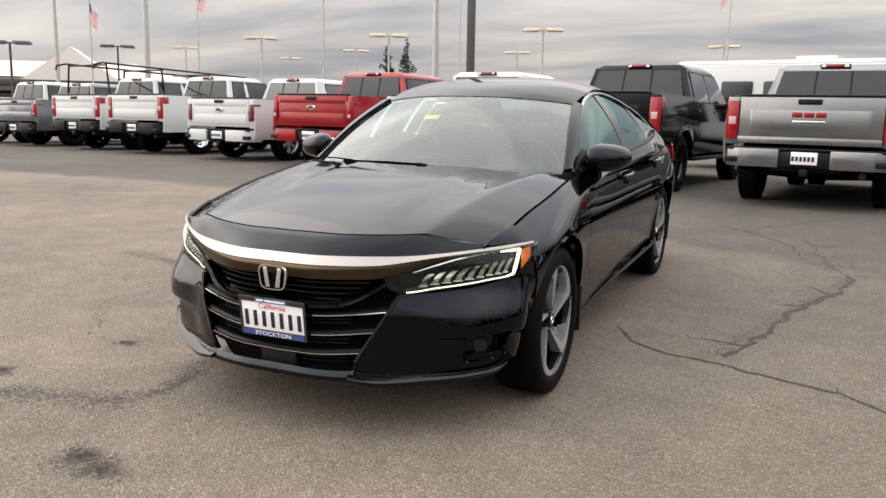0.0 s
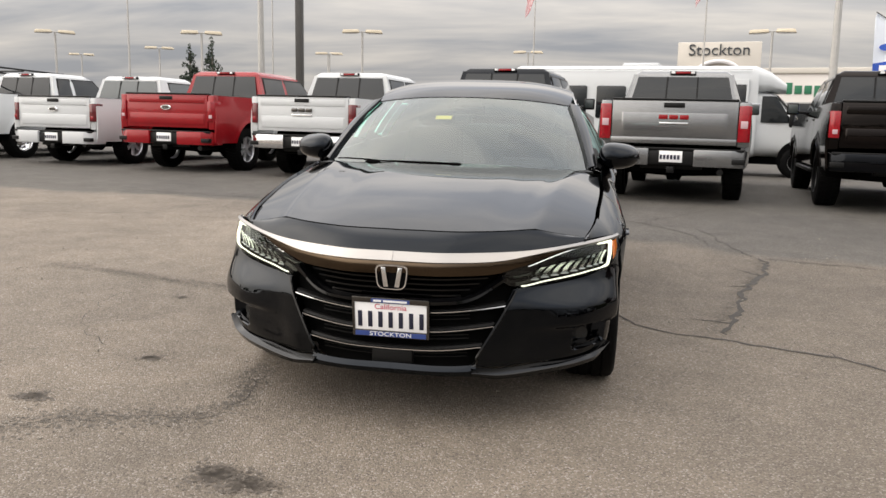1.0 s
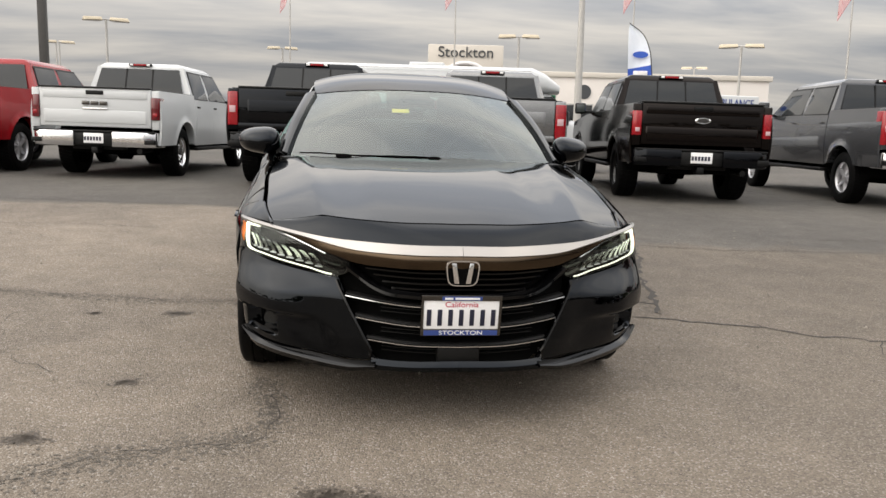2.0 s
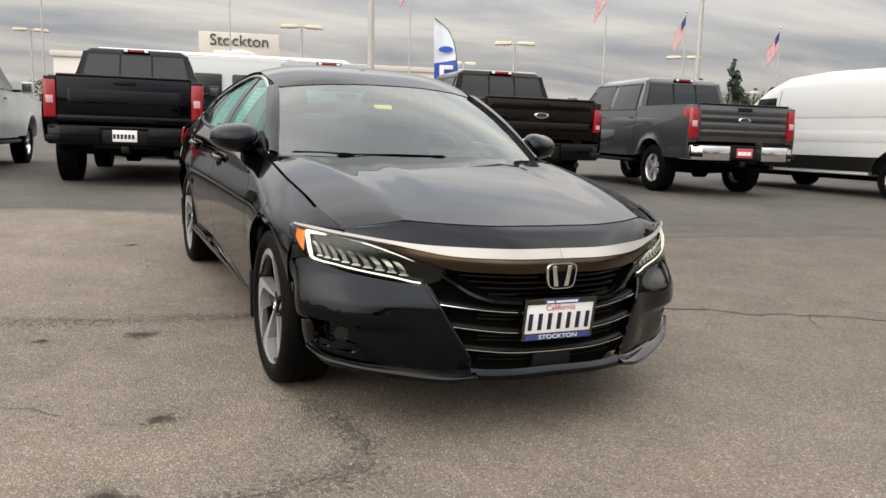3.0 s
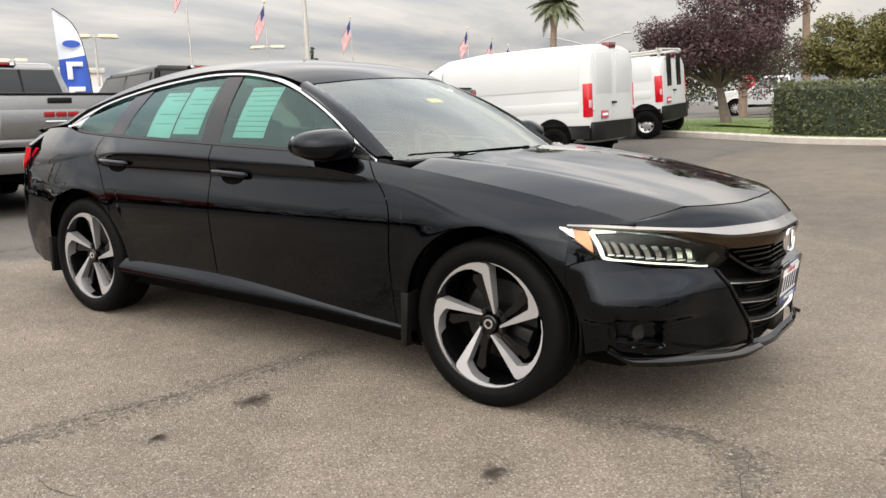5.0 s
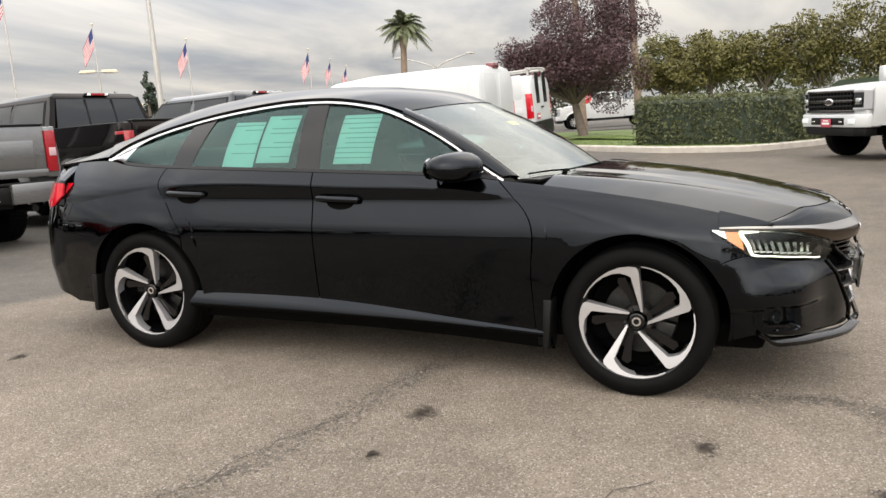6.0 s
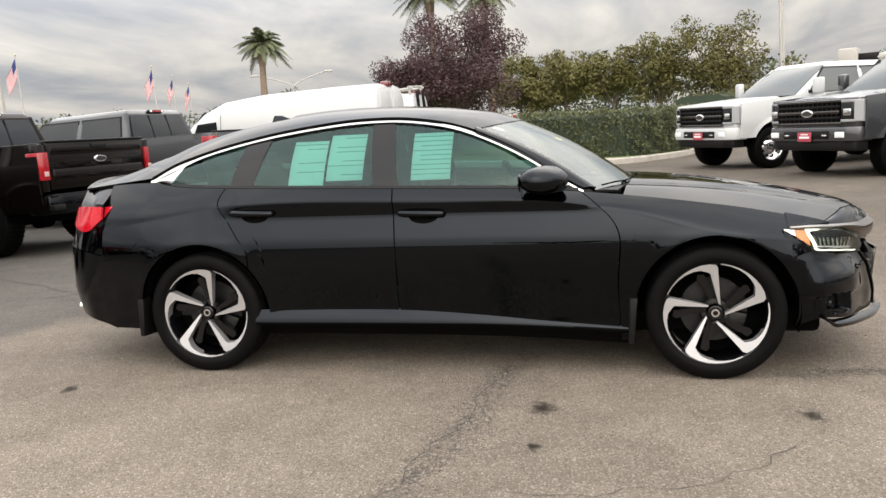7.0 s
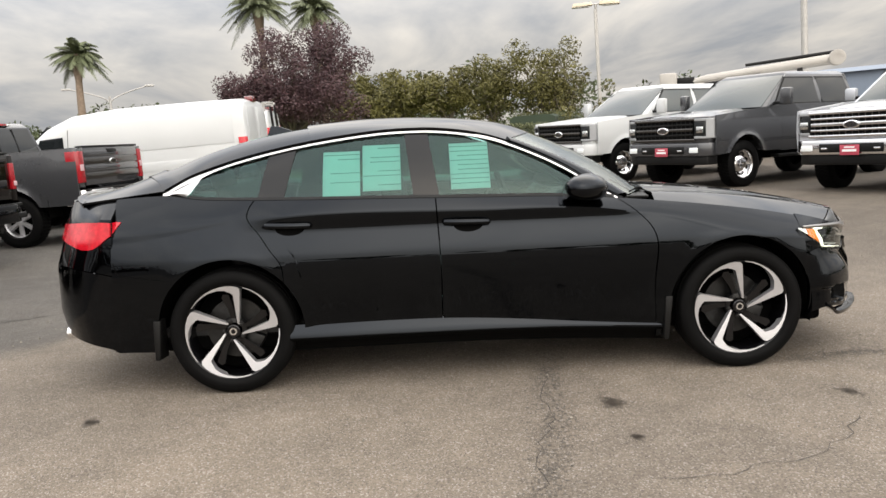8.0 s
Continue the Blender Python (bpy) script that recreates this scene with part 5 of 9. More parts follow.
# ---- inside ----
cabin = part("cabin_floor", Soup().box((-0.74, -0.95, 0.28), (0.74, 1.85, 0.34)), M_DASH, sedan)
dash = Soup().solid([(-0.72, -0.98), (0.72, -0.98), (0.72, -0.52), (-0.72, -0.52)], 0.62, 0.945, 0, 0.06, 3)
part("dashboard", dash, M_DASH, sedan)
part("instrument_hood", Soup().hull([(0.18, -0.60, 0.93), (0.56, -0.60, 0.93), (0.20, -0.45, 0.93), (0.54, -0.45, 0.93), (0.22, -0.50, 1.0), (0.52, -0.50, 1.0)], bevel=0.02), M_DASH, sedan)
wheel = Soup()
th = np.linspace(0, 2 * np.pi, 33)
wheel.tube(np.stack([0.185 * np.cos(th), np.zeros(33), 0.185 * np.sin(th)], -1), 0.016, 8, caps=False)
wheel.box((-0.17, -0.01, -0.02), (0.17, 0.01, 0.02)).box((-0.02, -0.01, -0.17), (0.02, 0.01, 0.0)).lathe([(-0.03, 0.0), (-0.03, 0.07), (0.03, 0.08), (0.03, 0)], 16, "y")
part("steering_wheel", wheel.moved(pose(0.37, -0.30, 0.90, -22, 0, 0)), M_DASH, sedan)


def seat(x, y, w):
    so = Soup()
    so.solid([(x - w, y - 0.25), (x + w, y - 0.25), (x + w, y + 0.28), (x - w, y + 0.28)], 0.42, 0.60, 0, 0.06, 3)
    bk = Soup().solid([(-w, -0.07), (w, -0.07), (w, 0.07), (-w, 0.07)], 0.0, 0.62, 0, 0.05, 3, top=[(-w * 0.8, -0.05), (w * 0.8, -0.05), (w * 0.8, 0.05), (-w * 0.8, 0.05)])
    bk.moved(pose(x, y + 0.24, 0.52, -14, 0, 0))
    so.add(np.vstack(bk.v), bk.f)
    return so


for x in (0.37, -0.37):
    st = part("front_seat", seat(x, 0.10, 0.25), M_SEAT, sedan)
    hr = Soup().solid([(-0.13, -0.05), (0.13, -0.05), (0.13, 0.05), (-0.13, 0.05)], 0.0, 0.19, 0, 0.045, 3).moved(pose(x, 0.50, 1.13, -12, 0, 0))
    part("headrest", hr, M_SEAT, st)
bench = part("rear_bench", seat(0, 1.05, 0.64), M_SEAT, sedan)
for x in (0.38, -0.38):
    hr = Soup().solid([(-0.13, -0.05), (0.13, -0.05), (0.13, 0.05), (-0.13, 0.05)], 0.0, 0.13, 0, 0.04, 3).moved(pose(x, 1.43, 1.08, -16, 0, 0))
    part("headrest", hr, M_SEAT, bench)
part("rear_shelf", Soup().box((-0.6, 1.42, 1.0), (0.6, 1.80, 1.03)), M_DASH, sedan)
part("rear_view_mirror", Soup().solid([(-0.11, -0.02), (0.11, -0.02), (0.11, 0.015), (-0.11, 0.015)], 1.235, 1.295, 0, 0.014, 2).moved(pose(0, -0.40, 0)), M_MATTE, sedan)
part("camera_pod", Soup().hull([(-0.10, -0.50, 1.275), (0.10, -0.50, 1.275), (-0.07, -0.38, 1.325), (0.07, -0.38, 1.325), (-0.08, -0.38, 1.26), (0.08, -0.38, 1.26)], bevel=0.01), M_MATTE, sedan)

# paper sheets and the yellow sticker behind the glass
for (y0, y1, z0, z1) in ((0.617, 0.820, 1.028, 1.272), (0.395, 0.603, 1.056, 1.300), (-0.09, 0.125, 1.045, 1.290)):
    pg = np.zeros((6, 8, 3))
    ink = Soup()
    for i, y in enumerate(np.linspace(y0, y1, 6)):
        t, r = curve(TOPLINE, np.array(y)), curve(RAIL, np.array(y))
        for k, z in enumerate(np.linspace(z0, z1, 8)):
            w = (z - t[1]) / (r[1] - t[1])
            x = t[0] - 0.012 + (r[0] - t[0] + 0.010) * w + 0.020 * math.sin(math.pi * min(max(w, 0), 1)) - 0.012
            pg[i, k] = (-x, y, z)
    sheet = part("window_sheet", Soup().sheet(pg, 0.001, flip=False), M_PAPER, sedan, "pale green-white printed sheet taped inside the window")
    rng = np.random.default_rng(int(y0 * 100) + 50)
    for q in np.linspace(0.12, 0.92, 9):
        if rng.random() < 0.25:
            continue
        k = q * 7
        k0 = int(k)
        i1 = rng.choice([3, 4, 5])
        row0 = pg[:i1 + 1, k0] + (pg[:i1 + 1, k0 + 1] - pg[:i1 + 1, k0]) * (k - k0)
        row0 = row0[::-1] if rng.random() < 0.5 else row0
        row0 = row0 + np.array([-0.002, 0, 0])
        ink.grid(np.stack([row0 * 0.98 + row0.mean(0) * 0.02, row0 * 0.98 + row0.mean(0) * 0.02 + [0, 0, 0.0042]], 0))
    part("printed_line", ink, M_PAPERINK, sheet)
st = np.array([[ws[18, 12] + np.array([0, 0.010, -0.012]), ws[18, 13] + np.array([0, 0.010, -0.012])], [ws[15, 12] + np.array([0, 0.010, -0.012]), ws[15, 13] + np.array([0, 0.010, -0.012])]])
st[:, 1] = st[:, 0] + (st[:, 1] - st[:, 0]) * 1.1
part("stock_sticker", Soup().sheet(st, 0.001), M_YELLOW, sedan, "small yellow stock number sticker inside the windshield")


# ---- wheels ----
def tyre_mesh(r, w, rim, name):
    """Tyre with rounded shoulders, a raised rim guard and tread grooves."""
    h = w / 2
    so = Soup()
    prof = [(-h * 0.80, rim - 0.004), (-h * 0.97, rim + 0.012), (-h * 1.0, rim + (r - rim) * 0.35), (-h * 0.985, rim + (r - rim) * 0.62), (-h * 0.90, r - 0.012),
            (-h * 0.80, r - 0.003), (-h * 0.48, r), (-h * 0.46, r - 0.007), (-h * 0.42, r - 0.007), (-h * 0.40, r + 0.001), (-0.012, r + 0.001), (-0.01, r - 0.007),
            (0.01, r - 0.007), (0.012, r + 0.001), (h * 0.40, r + 0.001), (h * 0.42, r - 0.007), (h * 0.46, r - 0.007), (h * 0.48, r), (h * 0.80, r - 0.003),
            (h * 0.90, r - 0.012), (h * 0.985, rim + (r - rim) * 0.62), (h, rim + (r - rim) * 0.35), (h * 0.97, rim + 0.012), (h * 0.80, rim - 0.004)]
    so.lathe(prof, 72)
    return so.mesh(name, M_RUBBER, 40)


def polar(r, a):
    return np.array([r * math.sin(a), r * math.cos(a)])


sedan_tyre = tyre_mesh(TYRE_R, 0.235, 0.258, "sedan_tyre")
rim_so = Soup().lathe([(-0.10, 0.258), (-0.09, 0.243), (0.05, 0.240), (0.085, 0.243), (0.098, 0.250), (0.104, 0.258), (0.098, 0.262), (0.09, 0.261)], 72)
sedan_rim = rim_so.mesh("sedan_rim", M_WHEELBLK, 40)
disc_mesh = Soup().lathe([(-0.02, 0.05), (-0.02, 0.165), (-0.035, 0.165), (-0.035, 0.05)], 48).mesh("brake_disc", M_STEEL, 40)
barrel_mesh = Soup().lathe([(-0.10, 0.0), (-0.10, 0.235), (-0.06, 0.235)], 36).mesh("wheel_back", M_BLACK, 40)
# a spoke: straight blade that bends along the rim like a pinwheel
SPOKE = [(0.0466, 0.25), (0.202, -0.235), (0.212, -0.30), (0.229, -0.43), (0.2375, -0.58), (0.243, -0.75), (0.2465, -0.92), (0.249, -1.10), (0.2510, -1.29),
         (0.2545, -1.27), (0.2545, -1.10), (0.2545, -0.92), (0.2545, -0.75), (0.2545, -0.58), (0.254, -0.40), (0.252, -0.24), (0.247, -0.12), (0.2345, -0.072), (0.0483, 0.45)]
SPOKE_D = [(0.05, -0.10), (0.12, -0.28), (0.20, -0.38), (0.207, -0.53), (0.19, -0.60), (0.12, -0.52), (0.05, -0.52)]


def blade(outline, turn, x0, hub_x, rim_x):
    """A spoke with a given outline, deeper set at the hub than at the rim."""
    pts = np.array([polar(r, a + turn) for r, a in outline])
    r = np.array([q[0] for q in outline])
    top = np.c_[hub_x + (rim_x - hub_x) * (r / 0.25) ** 2, pts]
    low = np.c_[np.full(len(r), x0), pts]
    so = Soup().grid(np.stack([low, top], 1), wrap=True)
    return so.add(top, [tuple(range(len(r)))])


def sedan_wheel(m, left):
    """Black wheel with five machined pinwheel spokes."""
    root = part("wheel", sedan_rim, None, sedan, "black and machined silver five-spoke alloy wheel")
    root.matrix_local = m
    part("tyre", sedan_tyre, None, root, "black low-profile tyre")
    part("brake_disc", disc_mesh, None, root)
    part("wheel_back", barrel_mesh, None, root)
    for k in range(5):
        a0 = k * 2 * np.pi / 5 - 0.08
        part("spoke", blade(SPOKE, a0, 0.045, 0.072, 0.100), M_ALLOY, root, "machined silver spoke")
        part("dark_spoke", blade(SPOKE_D, a0, 0.02, 0.050, 0.066), M_WHEELBLK, root)
        part("wheel_nut", Soup().lathe([(0.05, 0), (0.05, 0.011), (0.072, 0.010), (0.074, 0.0)], 8, center=(0, 0.055 * math.sin(a0 + 0.6), 0.055 * math.cos(a0 + 0.6))), M_STEEL, root)
    part("hub", Soup().lathe([(0.02, 0.0), (0.02, 0.075), (0.055, 0.068), (0.058, 0.045)], 30), M_WHEELBLK, root)
    cap = part("hub_cap", Soup().lathe([(0.055, 0.036), (0.078, 0.036), (0.082, 0.031), (0.083, 0)], 24), M_WHEELBLK, root)
    part("cap_mark", Soup().lathe([(0.082, 0.012), (0.085, 0.013), (0.085, 0.020), (0.082, 0.021)], 20), M_CHROME, cap)
    cal = Soup().hull([(-0.04, 0.06, -0.10), (-0.04, 0.15, -0.10), (-0.04, 0.06, 0.02), (-0.04, 0.17, 0.02), (0.01, 0.07, -0.09), (0.01, 0.15, -0.09), (0.01, 0.07, 0.01), (0.01, 0.165, 0.01)], bevel=0.008)
    part("brake_caliper", cal, M_STEEL, root)


for yc, ang in ((-AXLE, -11), (REAR, -22)):
    sedan_wheel(pose(0.800, yc, HUB_Z, ang, 0, 0), True)
    sedan_wheel(pose(-0.800, yc, HUB_Z, ang, 0, 180), False)

# ---- the other vehicles ----
def truck_tyre(r, w, rim, name):
    h = w / 2
    so = Soup().lathe([(-h * 0.8, rim - 0.004), (-h, rim + 0.02), (-h * 1.0, rim + (r - rim) * 0.6), (-h * 0.9, r - 0.015), (-h * 0.75, r), (h * 0.75, r), (h * 0.9, r - 0.015),
                       (h, rim + (r - rim) * 0.6), (h, rim + 0.02), (h * 0.8, rim - 0.004)], 48)
    # tread blocks
    n = 44
    for i in range(n):
        a = 2 * math.pi * i / n
        for s, off in ((-1, 0), (1, 0.5), (0, 0.25)):
            aa = a + off * 2 * math.pi / n
            b = Soup().box((-h * 0.25 + s * h * 0.58, -0.018, r - 0.004), (h * 0.25 + s * h * 0.58, 0.018, r + 0.008)).moved(Matrix.Rotation(aa, 4, "X"))
            so.add(np.vstack(b.v), b.f)
    return so.mesh(name, M_RUBBER, 40)


def truck_rim(rim, w, n, paint, name, width=0.055, solid=False):
    """The pieces of a wheel: (part name, mesh, turns about the axle); barrel first, then spokes or a pressed disc with holes."""
    h = w / 2
    out = [("wheel", Soup().lathe([(-h * 0.8, rim), (h * 0.4, rim * 0.93), (h * 0.75, rim * 0.95), (h * 0.85, rim), (h * 0.78, rim + 0.006)], 40).mesh(name, paint, 40), [0.0]),
           ("wheel_back", Soup().lathe([(-h * 0.2, 0.0), (-h * 0.2, rim * 0.93)], 24).mesh(name + "_back", M_BLACK, 40), [0.0])]
    if solid:
        disc = Soup().lathe([(h * 0.45, rim * 0.94), (h * 0.15, rim * 0.72), (h * 0.55, rim * 0.5), (h * 0.62, rim * 0.33), (h * 0.9, rim * 0.30), (h * 0.95, rim * 0.22), (h * 0.95, 0)], 40)
        out.append(("disc", disc.mesh(name + "_disc", paint, 40), [0.0]))
        hole = Soup().lathe([(h * 0.40, 0), (h * 0.40, 0.026), (h * 0.36, 0.028)], 10, center=(0, 0, rim * 0.70))
        out.append(("vent_hole", hole.mesh(name + "_hole", M_BLACK, 40), [2 * math.pi * (i + 0.5) / 8 for i in range(8)]))
    else:
        spoke = Soup().hull([(h * 0.25, -width * 0.55, rim * 0.15), (h * 0.25, width * 0.55, rim * 0.15), (h * 0.65, -width * 0.35, rim * 0.15), (h * 0.65, width * 0.35, rim * 0.15),
                             (h * 0.35, -width * 0.75, rim * 0.95), (h * 0.35, width * 0.75, rim * 0.95), (h * 0.62, -width * 0.45, rim * 0.95), (h * 0.62, width * 0.45, rim * 0.95)])
        out.append(("spoke", spoke.mesh(name + "_spoke", paint, 40), [2 * math.pi * i / n for i in range(n)]))
        out.append(("hub", Soup().lathe([(h * 0.2, rim * 0.24), (h * 0.68, rim * 0.22), (h * 0.75, rim * 0.12), (h * 0.75, 0)], 20).mesh(name + "_hub", paint, 40), [0.0]))
    return out


TT = truck_tyre(0.405, 0.275, 0.245, "truck_tyre")
TTB = truck_tyre(0.445, 0.310, 0.255, "wide_truck_tyre")
VT = truck_tyre(0.350, 0.225, 0.205, "van_tyre")
RIM = {
    "alloy": truck_rim(0.247, 0.26, 6, M_ALLOY, "alloy_truck_wheel"),
    "black": truck_rim(0.252, 0.29, 8, M_WHEELBLK, "black_truck_wheel", 0.05),
    "grey": truck_rim(0.247, 0.26, 10, M_SILVERWHEEL, "grey_truck_wheel", 0.04),
    "chrome": truck_rim(0.247, 0.26, 8, M_CHROME, "chrome_truck_wheel", 0.06, solid=True),
    "steel": truck_rim(0.207, 0.21, 8, M_SILVERWHEEL, "steel_van_wheel", solid=True),
}


def road_wheel(parent, x, y, r, kind, tyre):
    pieces = RIM[kind]
    w = part("wheel", pieces[0][1], None, parent)
    w.matrix_local = pose(x, y, r, 0, 0, 0 if x > 0 else 180)
    for nm, me, turns in pieces[1:]:
        for a in turns:
            part(nm, me, None, w).matrix_local = Matrix.Rotation(a, 4, "X")
    part("tyre", tyre, None, w, "black truck tyre")
    return w


def flat_patch(c, thick=0.01, n=2, flip=False, bulge=0.0, k=7):
    """A panel through four corners (in order round it), slightly bulged."""
    c = [np.array(q, float) for q in c]
    u_, v_ = np.meshgrid(np.linspace(0, 1, k), np.linspace(0, 1, k), indexing="ij")
    u_, v_ = u_[..., None], v_[..., None]
    p = c[0] * (1 - u_) * (1 - v_) + c[1] * u_ * (1 - v_) + c[2] * u_ * v_ + c[3] * (1 - u_) * v_
    nn = np.cross(c[1] - c[0], c[3] - c[0])
    nn /= np.linalg.norm(nn) + 1e-9
    if flip:
        nn = -nn
    p = p + nn * bulge * (np.sin(np.pi * u_) * np.sin(np.pi * v_)) ** 0.7
    return Soup().sheet(p, thick, flip=flip)


def flank(y0, y1, ztop, zbot, xs, arches, r, n=30, nz_=12, thick=0.03):
    """A truck's side panel with wheel openings; xs: table (z, half width); ztop: table (y, z)."""
    ys_ = list(np.linspace(y0, y1, n))
    for yc in arches:
        for a in np.linspace(0, np.pi, 25):
            q = yc + r * math.cos(a)
            if y0 < q < y1:
                ys_.append(q)
        for e in (-r - 0.002, r + 0.002):
            if y0 < yc + e < y1:
                ys_.append(yc + e)
    ys_ = np.array(sorted(set(np.round(ys_, 4))))
    base = np.full_like(ys_, zbot)
    zc = 0.44
    for yc in arches:
        d = np.abs(ys_ - yc)
        base = np.where(d < r, np.maximum(base, zc + np.sqrt(np.maximum(r * r - d * d, 0))), base)
    top_ = val(ztop, ys_)
    z = base[:, None] + (top_ - base)[:, None] * np.linspace(0, 1, nz_)[None]
    x = val(xs, z)
    for yc in arches:
        rr = np.sqrt((ys_[:, None] - yc) ** 2 + (z - zc) ** 2)
        x = x + 0.030 * np.exp(-((rr - r) / 0.05) ** 2)
    p = np.stack([x, np.repeat(ys_[:, None], nz_, 1), z], -1)
    so = Soup().sheet(p, thick, flip=True)
    a = p[:, 0]
    so.grid(np.stack([a, a - np.array([0.10, 0, 0])], 0), flip=True)
    return so


def pickup(label, m, paint, wheel="alloy", rear_bumper="chrome", lamp="upright", cab="crew", big=False, front="grid", high=0.0,
           gate="plain", plate_col=None, group="parked pickup trucks", badge=None, length=0.0, stripe=None, glass_mat=None, dually=False):
    """A full-size pickup truck. Its own frame: nose to -y, origin on the ground midway between the axles."""
    t = thing("pickup_truck", label, "pickup truck", m, group)
    g = glass_mat or M_DARKGLASS
    H = high
    wb = (3.72 if cab == "crew" else 3.68) + length
    yf, yr = -wb / 2, wb / 2
    hw = 1.005
    tail_y, nose_y = yr + 1.16, yf - 0.93
    cab_r = yr - 0.62 - (0.35 if cab != "crew" else 0) - 0.0
    wsb = yf + 0.62                    # windshield foot
    belt, rail = 1.30 + H, 1.385 + H
    rtop = 1.93 + H
    tyre_, tr = (TTB, 0.452) if big else (TT, 0.412)
    xs = [(0.4, hw - 0.05), (0.6 + H, hw - 0.02), (0.85 + H, hw), (1.10 + H, hw - 0.01), (1.3 + H, hw - 0.035), (1.5 + H, hw - 0.06)]
    sill = 0.52 + H * 0.8
    # load bed
    body = part("bed_side", flank(cab_r + 0.02, tail_y - 0.03, [(cab_r, rail), (tail_y, rail)], sill + 0.02, xs, [yr], 0.50 if big else 0.475, 26), paint, t)
    part("bed_side", flank(cab_r + 0.02, tail_y - 0.03, [(cab_r, rail), (tail_y, rail)], sill + 0.02, xs, [yr], 0.50 if big else 0.475, 26).mirrored(), paint, t)
    for s in (1, -1):
        x0 = s * (hw - 0.055)
        part("bed_rail_cap", Soup().box((min(x0, x0 - s * 0.12), cab_r + 0.02, rail - 0.012), (max(x0, x0 - s * 0.12), tail_y - 0.04, rail + 0.014), bevel=0.01), M_MATTE, t)
    part("bed_floor", Soup().box((-hw + 0.12, cab_r + 0.02, 0.80 + H), (hw - 0.12, tail_y - 0.1, 0.85 + H)).box((-hw + 0.12, cab_r + 0.02, 0.85 + H), (hw - 0.12, cab_r + 0.06, rail - 0.02)), M_BLACK, t)
    # tailgate
    gw = hw - (0.16 if lamp == "upright" else 0.13)
    gz0, gz1 = 0.80 + H, rail + 0.015
    gate_so = Soup().solid([(-gw, tail_y - 0.09), (gw, tail_y - 0.09), (gw, tail_y), (-gw, tail_y)], gz0, gz1, 0, 0.018, 2)
    tg = part("tailgate", gate_so, paint, t)
    if gate == "recess":
        part("gate_panel", Soup().solid([(-gw + 0.10, tail_y - 0.02), (gw - 0.10, tail_y - 0.02), (gw - 0.16, tail_y + 0.012), (-gw + 0.16, tail_y + 0.012)], gz0 + 0.10, gz1 - 0.17, 0, 0.012, 2), paint, tg)
        part("gate_sill", Soup().solid([(-gw, tail_y - 0.02), (gw, tail_y - 0.02), (gw, tail_y + 0.022), (-gw, tail_y + 0.022)], gz0 - 0.002, gz0 + 0.085, 0, 0.01, 2), paint, tg)
    elif gate == "slats":
        for k in range(4):
            zz_ = gz0 + 0.10 + k * 0.115
            part("gate_bar", Soup().solid([(-gw + 0.03, tail_y - 0.01), (gw - 0.03, tail_y - 0.01), (gw - 0.03, tail_y + 0.014), (-gw + 0.03, tail_y + 0.014)], zz_, zz_ + 0.095, 0, 0.008, 2), M_DARKCHROME if k % 2 == 0 else paint, tg)
    else:
        part("gate_ridge", Soup().solid([(-gw + 0.05, tail_y - 0.01), (gw - 0.05, tail_y - 0.01), (gw - 0.08, tail_y + 0.014), (-gw + 0.08, tail_y + 0.014)], gz0 + 0.06, gz0 + 0.26, 0, 0.012, 2), paint, tg)
        part("gate_ridge", Soup().solid([(-gw + 0.05, tail_y - 0.01), (gw - 0.05, tail_y - 0.01), (gw - 0.06, tail_y + 0.010), (-gw + 0.06, tail_y + 0.010)], gz1 - 0.16, gz1 - 0.05, 0, 0.012, 2), paint, tg)
    part("gate_top_cap", Soup().solid([(-gw, tail_y - 0.12), (gw, tail_y - 0.12), (gw, tail_y + 0.018), (-gw, tail_y + 0.018)], gz1 - 0.004, gz1 + 0.024, 0, 0.01, 2), M_MATTE, tg)
    part("gate_handle", Soup().box((-0.14, tail_y + 0.0, gz1 - 0.10), (0.14, tail_y + 0.022, gz1 - 0.035), bevel=0.01), M_MATTE, tg)
    if badge == "oval":
        b_ = Soup().lathe([(0, 0.0), (0.016, 0.0), (0.016, 0.085), (0.006, 0.10), (0.0, 0.10)][1:], 28, "y").moved(pose(0, tail_y + 0.012, gz0 + 0.36) @ Matrix.Diagonal((1.15, 1, 0.48, 1)))
        part("badge", b_, M_CHROME, tg, "plain oval badge")
        part("badge_center", Soup().lathe([(0.018, 0.0), (0.018, 0.078)], 24, "y").moved(pose(0, tail_y + 0.012, gz0 + 0.36) @ Matrix.Diagonal((1.12, 1, 0.42, 1))), M_DARKCHROME, tg)
    elif badge == "bars":
        for k in range(3):
            part("badge_bar", Soup().box((-0.20 + k * 0.14, tail_y + 0.012, gz0 + 0.34), (-0.08 + k * 0.14, tail_y + 0.030, gz0 + 0.40), bevel=0.006), M_REDP if paint is M_SILVER else M_DARKCHROME, tg, "plain raised badge block")
        part("badge_line", Soup().box((-0.20, tail_y + 0.012, gz0 + 0.27), (0.19, tail_y + 0.024, gz0 + 0.295), bevel=0.004), M_CHROME, tg)
